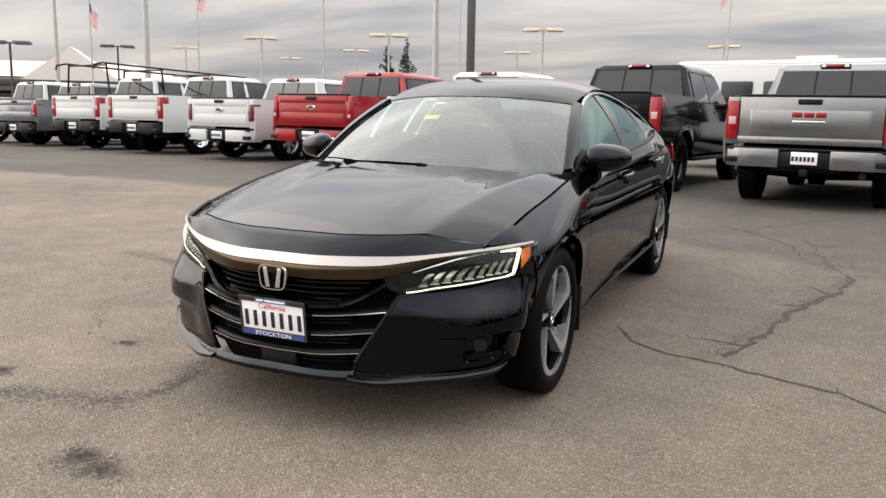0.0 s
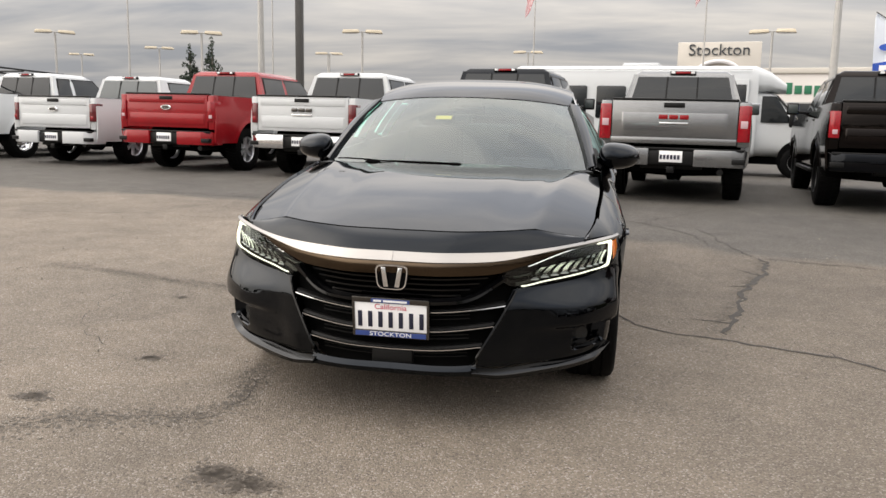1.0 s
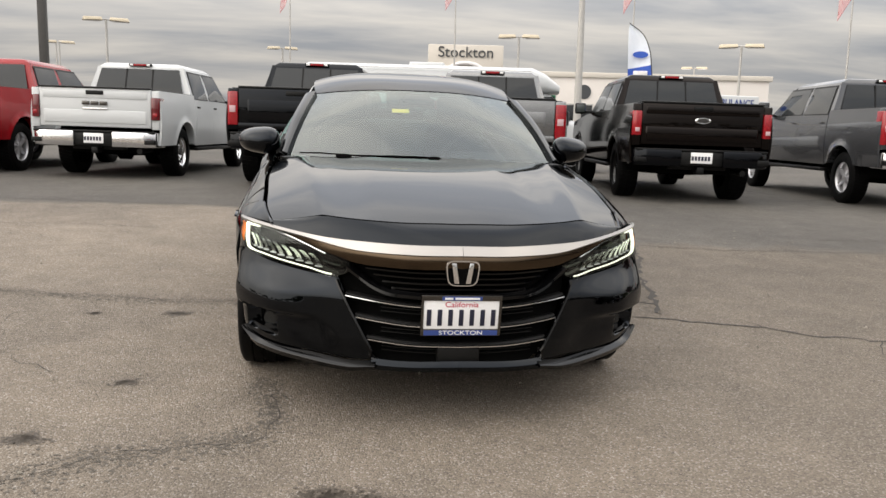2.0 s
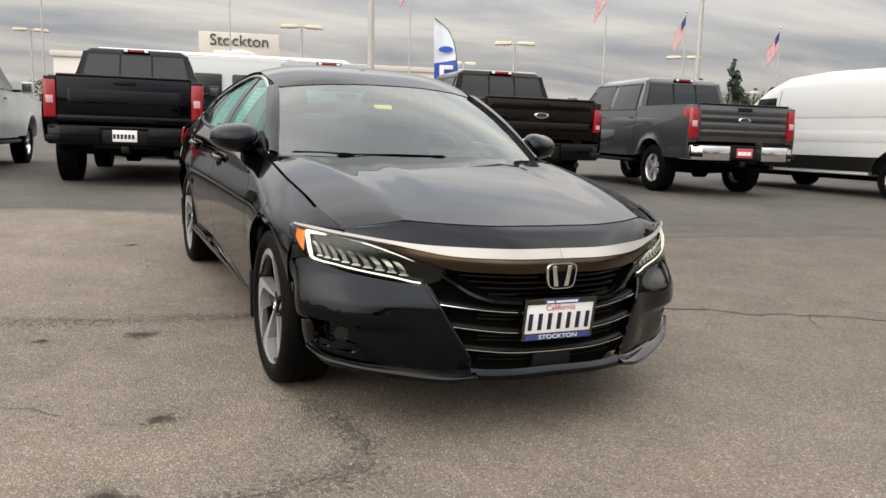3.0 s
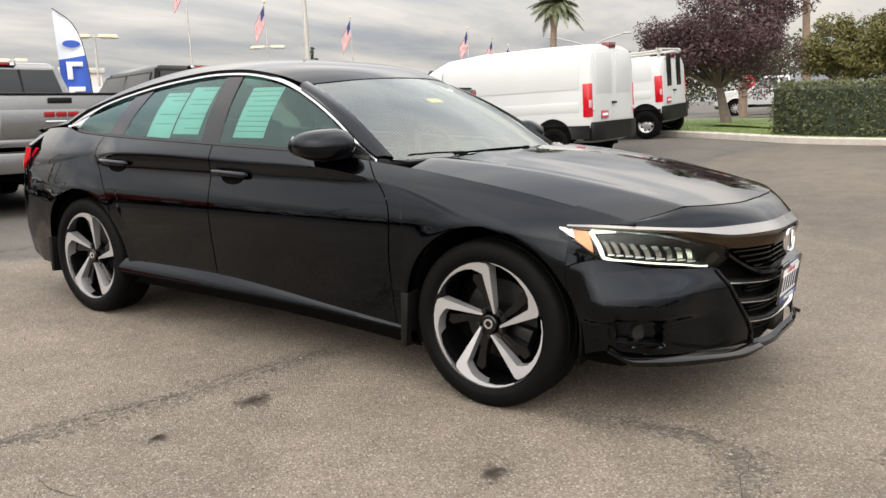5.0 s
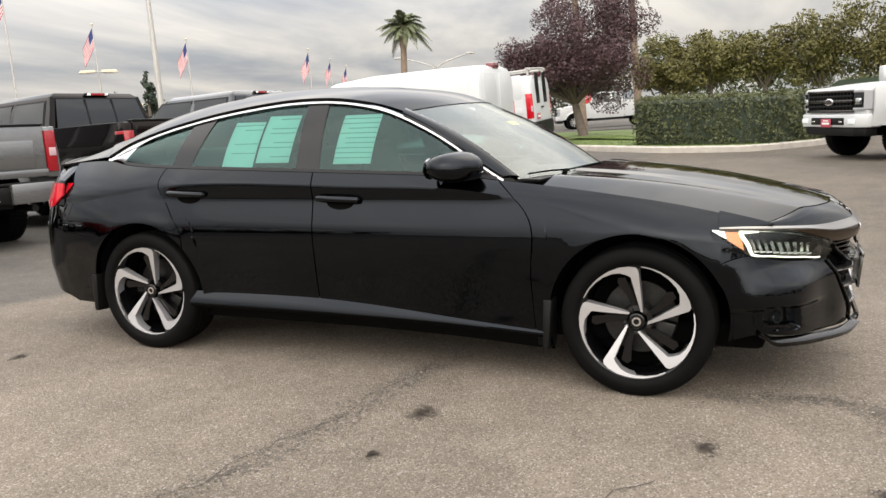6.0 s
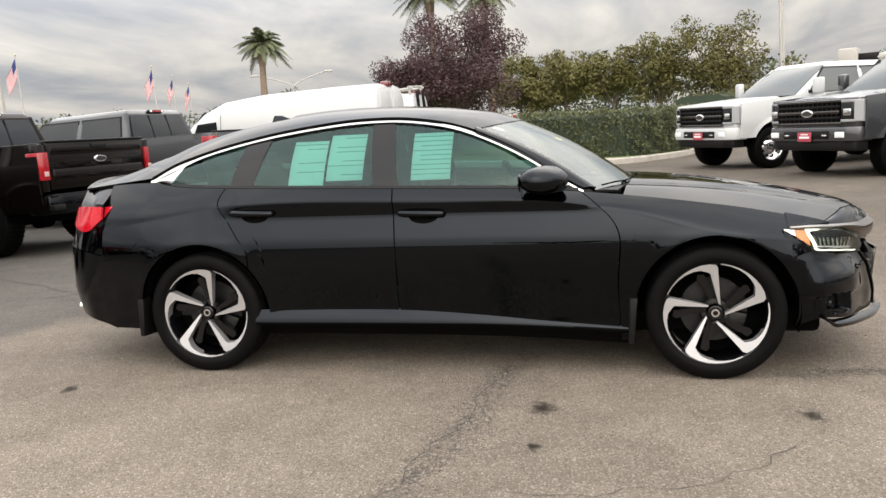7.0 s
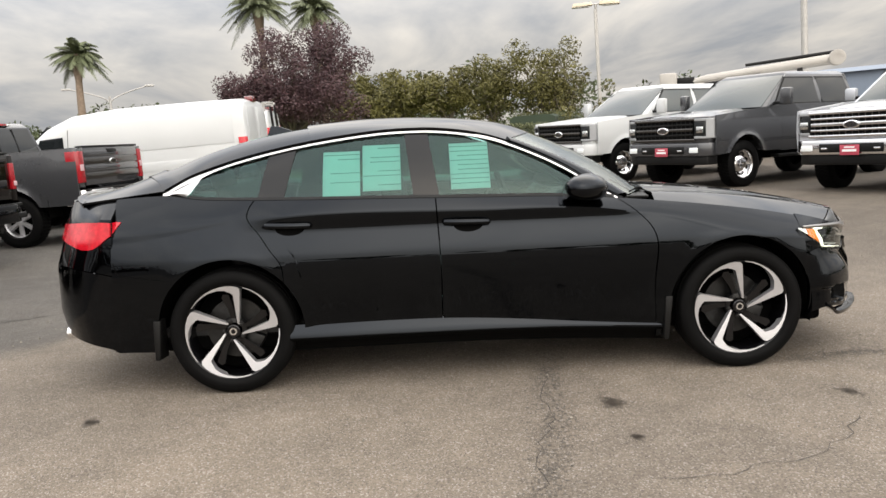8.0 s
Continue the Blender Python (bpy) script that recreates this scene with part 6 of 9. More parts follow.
    # tail lamps
    for s in (1, -1):
        if lamp == "upright":
            x0, x1 = s * gw + s * 0.008, s * (hw - 0.002)
            lz0, lz1 = gz0 + 0.05, gz1 - 0.06
            lp = part("tail_lamp", Soup().solid([(x0, tail_y - 0.20), (x1 + s * 0.012, tail_y - 0.20), (x1 + s * 0.012, tail_y - 0.03), (x1 - s * 0.03, tail_y + 0.014), (x0, tail_y + 0.014)][::s], lz0, lz1, 0, 0.012, 2), M_REDT, t, "red tail lamp")
            part("reverse_lens", Soup().box((min(x0, x1) + 0.03, tail_y + 0.010, (lz0 * 0.62 + lz1 * 0.38)), (max(x0, x1) - 0.03, tail_y + 0.020, (lz0 * 0.42 + lz1 * 0.58)), bevel=0.004), M_REVERSE, lp)
        else:
            x0, x1 = s * (gw - 0.10), s * (hw + 0.004)
            lz0, lz1 = gz0 + 0.13, gz1 - 0.12
            lp = part("tail_lamp", Soup().solid([(s * gw, tail_y - 0.22), (x1, tail_y - 0.22), (x1, tail_y - 0.02), (x1 - s * 0.05, tail_y + 0.022), (s * gw + s * 0.006, tail_y + 0.022)][::s], lz0, lz1, 0, 0.012, 2), M_REDDARK if lamp == "smoked" else M_REDT, t, "squarish tail lamp")
            part("lamp_bar", Soup().box((min(s * gw, x1) + 0.03, tail_y + 0.016, lz0 + 0.05), (max(s * gw, x1) - 0.04, tail_y + 0.028, lz0 + 0.11), bevel=0.004), M_REVERSE if lamp != "smoked" else M_REDT, lp)
    # corner posts beside the tailgate
    for s in (1, -1):
        x0, x1 = s * (gw + 0.006), s * (hw - 0.004)
        part("corner_post", Soup().box((min(x0, x1), tail_y - 0.15, gz0 - 0.02), (max(x0, x1), tail_y - 0.012, rail), bevel=0.012), paint, t)
    # rear bumper
    bmat = {"chrome": M_CHROME, "black": M_MATTE, "paint": paint, "gloss": M_BLACKT}[rear_bumper]
    bz0, bz1 = 0.50 + H, 0.735 + H
    for s in (1, -1):
        bm_ = part("rear_bumper", Soup().solid([(s * 0.30, tail_y - 0.02), (s * 0.30, tail_y + 0.13), (s * 0.80, tail_y + 0.11), (s * 0.96, tail_y + 0.03), (s * 1.0, tail_y - 0.12), (s * 1.0, tail_y - 0.28), (s * 0.93, tail_y - 0.28), (s * 0.90, tail_y - 0.05)][::(1 if s < 0 else -1)], bz0, bz1, 0, 0.015, 2), bmat, t)
        part("corner_step", Soup().box((min(s * 0.80, s * 0.97), tail_y + 0.02, bz0 + 0.05), (max(s * 0.80, s * 0.97), tail_y + 0.115, bz0 + 0.12), bevel=0.01), M_MATTE, bm_)
    part("bumper_center", Soup().box((-0.31, tail_y - 0.02, bz0 + 0.015), (0.31, tail_y + 0.09, bz1 - 0.03), bevel=0.01).box((-0.95, tail_y - 0.03, bz1 - 0.02), (0.95, tail_y + 0.08, bz1 + 0.015), bevel=0.008), M_MATTE, t)
    part("tow_hitch", Soup().box((-0.05, tail_y - 0.1, bz0 - 0.10), (0.05, tail_y + 0.07, bz0 - 0.01), bevel=0.008).box((-0.42, tail_y - 0.2, bz0 - 0.05), (0.42, tail_y - 0.10, bz0 + 0.03), bevel=0.008), M_MATTE, t)
    np_ = part("number_plate", Soup().box((-0.155, tail_y + 0.088, bz0 + 0.05), (0.155, tail_y + 0.096, bz0 + 0.205), bevel=0.003), plate_col or M_PLATE, t)
    for k in range(6 if plate_col is None else 3):
        w_ = 0.03 if plate_col is None else 0.075
        x = -0.118 + k * (0.047 if plate_col is None else 0.088)
        part("plate_mark", Soup().box((x - 0.003, tail_y + 0.095, bz0 + 0.09), (x + w_, tail_y + 0.099, bz0 + 0.15)), M_INK if plate_col is None else M_PLATE, np_)
    # cab: doors, fenders
    d1 = wsb + 0.36
    d2 = (d1 + cab_r) / 2 + 0.06
    topd = [(yf - 0.9, 1.16 + H), (yf, 1.235 + H), (wsb, 1.285 + H), (wsb + 0.3, belt), (cab_r, belt + 0.01)]
    for s in (1, -1):
        sd = (lambda q: q) if s > 0 else (lambda q: q.mirrored())
        part("front_fender", sd(flank(nose_y + 0.16, d1 - 0.006, topd, sill + 0.02, xs, [yf], 0.50 if big else 0.475, 24)), paint, t)
        doors = [(d1, d2 - 0.006), (d2, cab_r - 0.0)] if cab != "single" else [(d1, cab_r)]
        for a, b in doors:
            dr = part("door", sd(flank(a, b, topd, sill, xs, [], 0.4, 6, 10)), paint, t)
            part("handle", sd(Soup().box((hw - 0.02, b - 0.26, belt - 0.13), (hw + 0.022, b - 0.08, belt - 0.095), bevel=0.01)), M_DARKCHROME if rear_bumper == "chrome" else paint, dr)
        part("running_board", sd(Soup().box((hw - 0.17, d1 - 0.1, 0.42 + H * 0.6), (hw + 0.03, cab_r - 0.05, 0.48 + H * 0.6), bevel=0.02)), M_MATTE, t)
        # greenhouse side
        ra, rb = wsb + 0.80, cab_r - 0.13
        xt = 0.755
        part("cab_side", sd(flat_patch([(hw - 0.055, wsb + 0.02, belt - 0.03), (hw - 0.055, cab_r, belt - 0.01), (xt, rb, rtop - 0.07), (xt, ra, rtop - 0.07)], 0.05, flip=False, bulge=0.015)), paint, t)

        def on_side(y, w):
            x = hw - 0.055 + (xt - hw + 0.055) * w
            return (x + 0.014 + 0.010 * math.sin(math.pi * w), y, belt - 0.02 + (rtop - 0.05 - belt) * w)

        ya0, ya1 = wsb + 0.14, wsb + 0.80
        fy = lambda w: ya0 + (ya1 - ya0) * w
        by = lambda w: cab_r - 0.10 - 0.10 * w
        if cab == "crew":
            wins = [((fy(0.10) + 0.06, fy(0.88)), (d2 - 0.06, d2 - 0.06)), ((d2 + 0.05, d2 + 0.04), (by(0) - 0.06, by(1) - 0.04))]
        elif cab == "extended":
            wins = [((fy(0.10) + 0.06, fy(0.88)), (d2 + 0.12, d2 + 0.10)), ((d2 + 0.22, d2 + 0.20), (by(0) - 0.05, by(1) - 0.05))]
        else:
            wins = [((fy(0.10) + 0.06, fy(0.88)), (by(0) - 0.22, by(1) - 0.20))]
        for (f0_, f1_), (b0_, b1_) in wins:
            c_ = [on_side(f0_, 0.10), on_side(b0_, 0.10), on_side(b1_, 0.88), on_side(f1_, 0.88)]
            part("side_window", sd(flat_patch(c_, 0.008, flip=False, bulge=0.006)), g, t)
            c_ = [on_side(f0_ - 0.03, 0.06), on_side(b0_ + 0.03, 0.06), on_side(b1_ + 0.025, 0.93), on_side(f1_ - 0.03, 0.93)]
            cc = [tuple(np.array(q) - np.array((0.006, 0, 0))) for q in c_]
            part("window_frame", sd(flat_patch(cc, 0.006, flip=False, bulge=0.006)), M_MATTE, t)
        # mirrors
        mm = part("door_mirror", sd(Soup().solid([(hw + 0.06, wsb + 0.20), (hw + 0.26, wsb + 0.24), (hw + 0.26, wsb + 0.34), (hw + 0.06, wsb + 0.34)], belt - 0.0, belt + (0.30 if front == "duty" else 0.21), 0, 0.03, 2)), paint if paint is not M_BLACKT else M_MATTE, t)
        part("mirror_arm", sd(Soup().box((hw - 0.10, wsb + 0.24, belt + 0.02), (hw + 0.09, wsb + 0.30, belt + 0.07), bevel=0.015)), M_MATTE, mm)
        part("mirror_face", sd(Soup().box((hw + 0.08, wsb + 0.337, belt + 0.03), (hw + 0.24, wsb + 0.345, belt + 0.18), bevel=0.003)), M_GREYGLASS, mm)
        # liners
        for yc in (yf, yr):
            th_ = np.linspace(0, np.pi, 16)
            a_ = np.stack([np.full(16, 0.50), yc + 0.52 * np.cos(th_), 0.44 + 0.52 * np.sin(th_)], -1)
            part("wheel_liner", sd(Soup().grid(np.stack([a_, a_ + np.array([0.42, 0, 0])], 0)).add(np.vstack([a_, [[0.5, yc, 0.44]]]), [(i, i + 1, 16) for i in range(15)])), M_BLACK, t)
        road_wheel(t, s * (hw - 0.155), yf, tr, wheel, tyre_)
        road_wheel(t, s * (hw - 0.155 + (0.10 if dually else 0)), yr, tr, wheel, tyre_)
    # roof, windshield, rear window
    part("cab_roof", Soup().hull([(-0.775, wsb + 0.80, rtop - 0.085), (0.775, wsb + 0.80, rtop - 0.085), (-0.775, cab_r - 0.11, rtop - 0.085), (0.775, cab_r - 0.11, rtop - 0.085),
                                  (-0.66, wsb + 0.90, rtop - 0.005), (0.66, wsb + 0.90, rtop - 0.005), (-0.66, cab_r - 0.18, rtop), (0.66, cab_r - 0.18, rtop)], bevel=0.03), paint, t)
    part("cab_back", flat_patch([(hw - 0.06, cab_r, belt - 0.10), (-hw + 0.06, cab_r, belt - 0.10), (-0.765, cab_r - 0.13, rtop - 0.06), (0.765, cab_r - 0.13, rtop - 0.06)], 0.04, flip=False, bulge=0.01), paint, t)
    rw = part("rear_window", flat_patch([(0.80, cab_r + 0.016, belt + 0.045), (-0.80, cab_r + 0.016, belt + 0.045), (-0.69, cab_r - 0.105, rtop - 0.10), (0.69, cab_r - 0.105, rtop - 0.10)], 0.01, flip=False, bulge=0.012), g, t)
    for s in (1, -1):
        part("window_divider", flat_patch([(s * 0.24 + 0.012, cab_r + 0.032, belt + 0.05), (s * 0.24 - 0.012, cab_r + 0.032, belt + 0.05), (s * 0.23 - 0.012, cab_r - 0.088, rtop - 0.10), (s * 0.23 + 0.012, cab_r - 0.088, rtop - 0.10)], 0.006, flip=False, k=3), M_MATTE, rw)
    bl_ = part("high_brake_lamp", Soup().box((-0.20, cab_r - 0.15, rtop - 0.055), (0.20, cab_r - 0.085, rtop - 0.008), bevel=0.01), M_MATTE, t)
    part("brake_lens", Soup().box((-0.11, cab_r - 0.10, rtop - 0.05), (0.11, cab_r - 0.078, rtop - 0.014), bevel=0.006), M_REDT, bl_)
    for s in (1, -1):
        part("cargo_lens", Soup().box((min(s * 0.12, s * 0.18), cab_r - 0.10, rtop - 0.05), (max(s * 0.12, s * 0.18), cab_r - 0.078, rtop - 0.014), bevel=0.006), M_PLATE, bl_)
    part("windshield", flat_patch([(-0.86, wsb - 0.03, belt - 0.015), (0.86, wsb - 0.03, belt - 0.015), (0.72, wsb + 0.80, rtop - 0.075), (-0.72, wsb + 0.80, rtop - 0.075)], 0.012, flip=False, bulge=0.05, k=12), M_GREYGLASS, t)
    for s in (1, -1):
        part("windshield_pillar", Soup().hull([(s * 0.85, wsb - 0.03, belt - 0.03), (s * 0.955, wsb + 0.04, belt - 0.03), (s * 0.71, wsb + 0.80, rtop - 0.08), (s * 0.765, wsb + 0.84, rtop - 0.08),
                                               (s * 0.85, wsb + 0.05, belt - 0.03), (s * 0.71, wsb + 0.86, rtop - 0.08)]), paint, t)
    part("cowl", Soup().box((-0.86, wsb - 0.16, belt - 0.10), (0.86, wsb + 0.02, belt - 0.045), bevel=0.015), M_MATTE, t)
    # bonnet
    hd = np.zeros((21, 14, 3))
    for i, vv in enumerate(np.linspace(-1, 1, 21)):
        for k, w in enumerate(np.linspace(0, 1, 14)):
            y = wsb - 0.10 + (nose_y + 0.10 - wsb + 0.10) * w
            zc_ = (belt - 0.035) - 0.10 * w ** 2.2 - 0.03 * max(0, w - 0.9) * 10 * 0.3
            ze_ = zc_ - 0.055
            hd[i, k] = (vv * (0.93 - 0.02 * w), y, zc_ - (zc_ - ze_) * abs(vv) ** 3 + 0.022 * float(step(0.62, 0.50, abs(vv))))
    part("bonnet", Soup().sheet(hd, 0.03, flip=True), paint, t)
    # front end
    zt, zl = 1.13 + H, 0.74 + H
    part("front_panel", Soup().solid([(-0.97, nose_y + 0.30), (-0.93, nose_y + 0.08), (-0.6, nose_y + 0.02), (0.6, nose_y + 0.02), (0.93, nose_y + 0.08), (0.97, nose_y + 0.30)], zl - 0.1, zt + 0.035, 0, 0.02, 2), paint, t)
    gm = M_CHROME if front in ("duty_chrome",) else (M_DARKCHROME if front == "duty" else M_MATTE)
    gr = part("grille", Soup().solid([(-0.66, nose_y + 0.05), (-0.66, nose_y - 0.005), (0.66, nose_y - 0.005), (0.66, nose_y + 0.05)], zl + 0.02, zt, 0, 0.012, 2), M_BLACK, t)
    for zz_ in (zt - 0.012, zl + 0.03):
        part("grille_rim", Soup().box((-0.70, nose_y - 0.03, zz_ - 0.022), (0.70, nose_y + 0.01, zz_ + 0.022), bevel=0.012), gm, gr)
    for k in range(1, 4):
        zz_ = zl + 0.03 + k * (zt - zl - 0.04) / 4
        part("grille_bar", Soup().box((-0.66, nose_y - (0.028 if k == 2 or front == "duty_chrome" else 0.016), zz_ - (0.026 if k == 2 else 0.016)), (0.66, nose_y + 0.005, zz_ + (0.026 if k == 2 else 0.016)), bevel=0.008), gm if front == "duty_chrome" else (M_DARKCHROME if k == 2 else M_MATTE), gr)
    for k in range(13):
        x = -0.6 + k * 0.1
        part("grille_post", Soup().box((x - 0.008, nose_y - 0.010, zl + 0.04), (x + 0.008, nose_y, zt - 0.02)), M_MATTE if front != "duty_chrome" else M_DARKCHROME, gr)
    part("badge", Soup().lathe([(-0.03, 0.0), (-0.03, 0.085), (-0.022, 0.10), (0.0, 0.10)], 28, "y").moved(pose(0, nose_y - 0.012, (zt + zl) / 2) @ Matrix.Diagonal((1.35, 1, 0.62, 1))), M_CHROME, gr, "plain oval badge")
    part("badge_center", Soup().lathe([(-0.034, 0.0), (-0.034, 0.078)], 24, "y").moved(pose(0, nose_y - 0.012, (zt + zl) / 2) @ Matrix.Diagonal((1.32, 1, 0.54, 1))), M_DARKCHROME, gr)
    for s in (1, -1):
        hl = part("headlamp", Soup().solid([(s * 0.68, nose_y - 0.005), (s * 0.86, nose_y + 0.03), (s * 0.97, nose_y + 0.16), (s * 0.98, nose_y + 0.30), (s * 0.68, nose_y + 0.30)][::s], zl + 0.05, zt + 0.0, 0, 0.015, 2), M_DARKGLASS, t, "headlamp with a C-shaped light strip")
        for z0_, z1_ in ((zl + 0.05, zl + 0.09), (zt - 0.04, zt - 0.0)):
            part("light_strip", Soup().solid([(s * 0.69, nose_y - 0.018), (s * 0.87, nose_y + 0.018), (s * 0.985, nose_y + 0.15), (s * 0.985, nose_y + 0.20), (s * 0.69, nose_y + 0.02)][::s], z0_, z1_, 0, 0.006, 1), M_STRIP, hl)
        part("light_strip", Soup().solid([(s * 0.90, nose_y + 0.035), (s * 0.985, nose_y + 0.13), (s * 0.985, nose_y + 0.18), (s * 0.90, nose_y + 0.08)][::s], zl + 0.06, zt - 0.01, 0, 0.006, 1), M_STRIP, hl)
        part("projector", Soup().box((min(s * 0.72, s * 0.86), nose_y - 0.004, (zl + zt) / 2 - 0.05), (max(s * 0.72, s * 0.86), nose_y + 0.04, (zl + zt) / 2 + 0.06), bevel=0.012), M_LAMPIN, hl)
    fb = M_CHROME if front == "duty_chrome" else paint
    fbp = part("front_bumper", Soup().solid([(-0.99, nose_y + 0.34), (-0.97, nose_y + 0.10), (-0.80, nose_y - 0.05), (0.80, nose_y - 0.05), (0.97, nose_y + 0.10), (0.99, nose_y + 0.34)], zl - 0.25, zl - 0.02, 0, 0.03, 2), fb, t)
    part("bumper_slot", Soup().box((-0.50, nose_y - 0.062, zl - 0.21), (0.50, nose_y - 0.03, zl - 0.08), bevel=0.012), M_MATTE, fbp)
    for s in (1, -1):
        part("tow_hook", Soup().box((min(s * 0.36, s * 0.46), nose_y - 0.075, zl - 0.17), (max(s * 0.36, s * 0.46), nose_y - 0.05, zl - 0.14), bevel=0.008), M_CHROME, fbp)
        part("fog_lamp", Soup().box((min(s * 0.62, s * 0.80), nose_y - 0.066, zl - 0.19), (max(s * 0.62, s * 0.80), nose_y - 0.04, zl - 0.10), bevel=0.012), M_LEDDIM, fbp)
    part("air_dam", Soup().solid([(-0.93, nose_y + 0.30), (-0.90, nose_y + 0.08), (-0.7, nose_y + 0.0), (0.7, nose_y + 0.0), (0.90, nose_y + 0.08), (0.93, nose_y + 0.30)], zl - 0.40, zl - 0.24, 0, 0.02, 2), M_MATTE, t)
    fp = part("front_plate", Soup().box((-0.15, nose_y - 0.082, zl - 0.25), (0.15, nose_y - 0.074, zl - 0.10), bevel=0.003), plate_col or M_DEALER, t, "red dealer plate with bars of writing")
    part("plate_mark", Soup().box((-0.11, nose_y - 0.0845, zl - 0.20), (0.11, nose_y - 0.081, zl - 0.165)).box((-0.08, nose_y - 0.0845, zl - 0.145), (0.08, nose_y - 0.081, zl - 0.125)), M_PLATE, fp)
    part("chassis", Soup().box((-0.55, yf - 0.5, 0.40 + H * 0.5), (0.55, yr + 0.9, 0.62 + H), bevel=0.02), M_BLACK, t)
    part("axle", Soup().tube([(-0.8, yr, tr), (0, yr, tr), (0.8, yr, tr)], [0.06, 0.10, 0.06], 10).lathe([(-0.14, 0.05), (-0.09, 0.16), (0.09, 0.16), (0.14, 0.05)], 14, center=(0, yr, tr)), M_BLACK, t)
    part("exhaust", Soup().tube([(-0.62, yr + 0.5, 0.45 + H * 0.5), (-0.66, yr + 1.1, 0.44 + H * 0.5)], 0.045, 10), M_STEEL, t)
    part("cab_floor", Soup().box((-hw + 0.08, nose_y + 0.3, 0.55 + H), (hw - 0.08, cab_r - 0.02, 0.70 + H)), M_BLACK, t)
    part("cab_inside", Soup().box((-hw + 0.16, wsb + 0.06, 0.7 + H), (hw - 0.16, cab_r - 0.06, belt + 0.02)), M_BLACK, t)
    if stripe:
        for s in (1, -1):
            for k in range(3):
                part("side_mark", Soup().box((min(s * (hw - 0.035), s * (hw - 0.030)), tail_y - 0.62 + k * 0.13, rail - 0.19), (max(s * (hw - 0.035), s * (hw - 0.024)), tail_y - 0.53 + k * 0.13, rail - 0.11)), stripe, t, "plain sticker bar")
    return t


HEAD = 180 - 8.5


def parked(x, y, wb=3.72, heading=HEAD):
    """Pose of a truck whose rear axle stands at x, y."""
    a = radians(heading - 180)
    hx, hy = math.sin(-a), math.cos(-a)
    return on_lot(x + hx * wb / 2, y + hy * wb / 2, heading)


brown_truck = pickup("lifted brown-black pickup truck with oval tailgate badge", parked(4.98, 6.97), M_BROWNBLK, "black", "gloss", "square", big=True, high=0.04, badge="oval", stripe=M_REDP)
pewter_truck = pickup("pewter grey pickup truck with recessed tailgate and grey bumper", parked(2.04, 7.44), M_SILVER, "black", "paint", "upright", gate="recess", badge="bars", high=0.02)
black_truck = pickup("lifted black pickup truck on black wheels", parked(-0.87, 8.06), M_BLACKT, "black", "gloss", "upright", big=True, gate="recess", high=0.06)
white_truck = pickup("white crew cab pickup truck with chrome bumper and dark lamps", parked(-4.0, 9.2), M_WHITE, "chrome", "chrome", "smoked", badge="bars")
redt = pickup("red crew cab pickup truck with oval tailgate badge", parked(-6.7, 9.5), M_REDP, "alloy", "paint", "square", badge="oval")
white_work_truck = pickup("white pickup truck with oval tailgate badge and smoked lamps", parked(-9.5, 10.2), M_WHITE, "alloy", "paint", "smoked", badge="oval", cab="single", high=-0.08, glass_mat=M_GREYGLASS)
wlong = pickup("white long-bed pickup truck with red upright lamps", parked(-12.6, 10.9), M_WHITE, "chrome", "black", "upright", cab="extended")
wrack = pickup("white pickup truck under a black ladder rack", parked(-15.3, 11.6), M_WHITE, "black", "black", "upright", cab="crew")
gmid = pickup("steel grey midsize pickup truck with black bumper", parked(-18.4, 12.3), M_STEELGREY, "black", "black", "square", high=-0.10)
wend = pickup("white pickup truck at the row's far end", parked(-21.3, 13.1), M_WHITE, "alloy", "chrome", "upright")
duty = pickup("dark grey heavy-duty pickup truck with slatted tailgate and chrome bumper", parked(8.6, 6.5, 4.0), M_GREY, "alloy", "chrome", "upright", gate="slats", high=0.10, plate_col=M_DEALER, badge="oval", stripe=M_REDP, length=0.25, front="duty")

# ladder rack
rack = thing("ladder_rack", "black tubular ladder rack over a white pickup", "ladder rack", wrack.matrix_world.copy())
rk = []
for s in (1, -1):
    part("side_rail", Soup().tube([(s * 0.80, -2.2, 2.10), (s * 0.80, 2.7, 2.22), (s * 0.80, 2.95, 2.16), (s * 0.80, 2.98, 2.05)], 0.025, 8), M_MATTE, rack)
    for y in (0.9, 2.6):
        part("post", Soup().tube([(s * 0.90, y, 1.38), (s * 0.80, y, 2.20)], 0.025, 8), M_MATTE, rack)
for y in (-2.1, -0.8, 0.9, 2.6):
    part("crossbar", Soup().tube([(-0.80, y, 2.12 + 0.02 * y), (0.80, y, 2.12 + 0.02 * y)], 0.022, 8), M_MATTE, rack)

# three trucks that face the lane
def facing(xl, yl, wb=3.97, heading=210.0, hw=0.85):
    """Pose of a truck whose left front wheel stands at xl, yl."""
    a = radians(heading)
    fx, fy = math.sin(a), -math.cos(a)          # its nose points along (sin, -cos)
    lx, ly = math.cos(a), math.sin(a)           # and its left side along (cos, sin)
    return on_lot(xl - lx * hw - fx * wb / 2, yl - ly * hw - fy * wb / 2, heading)


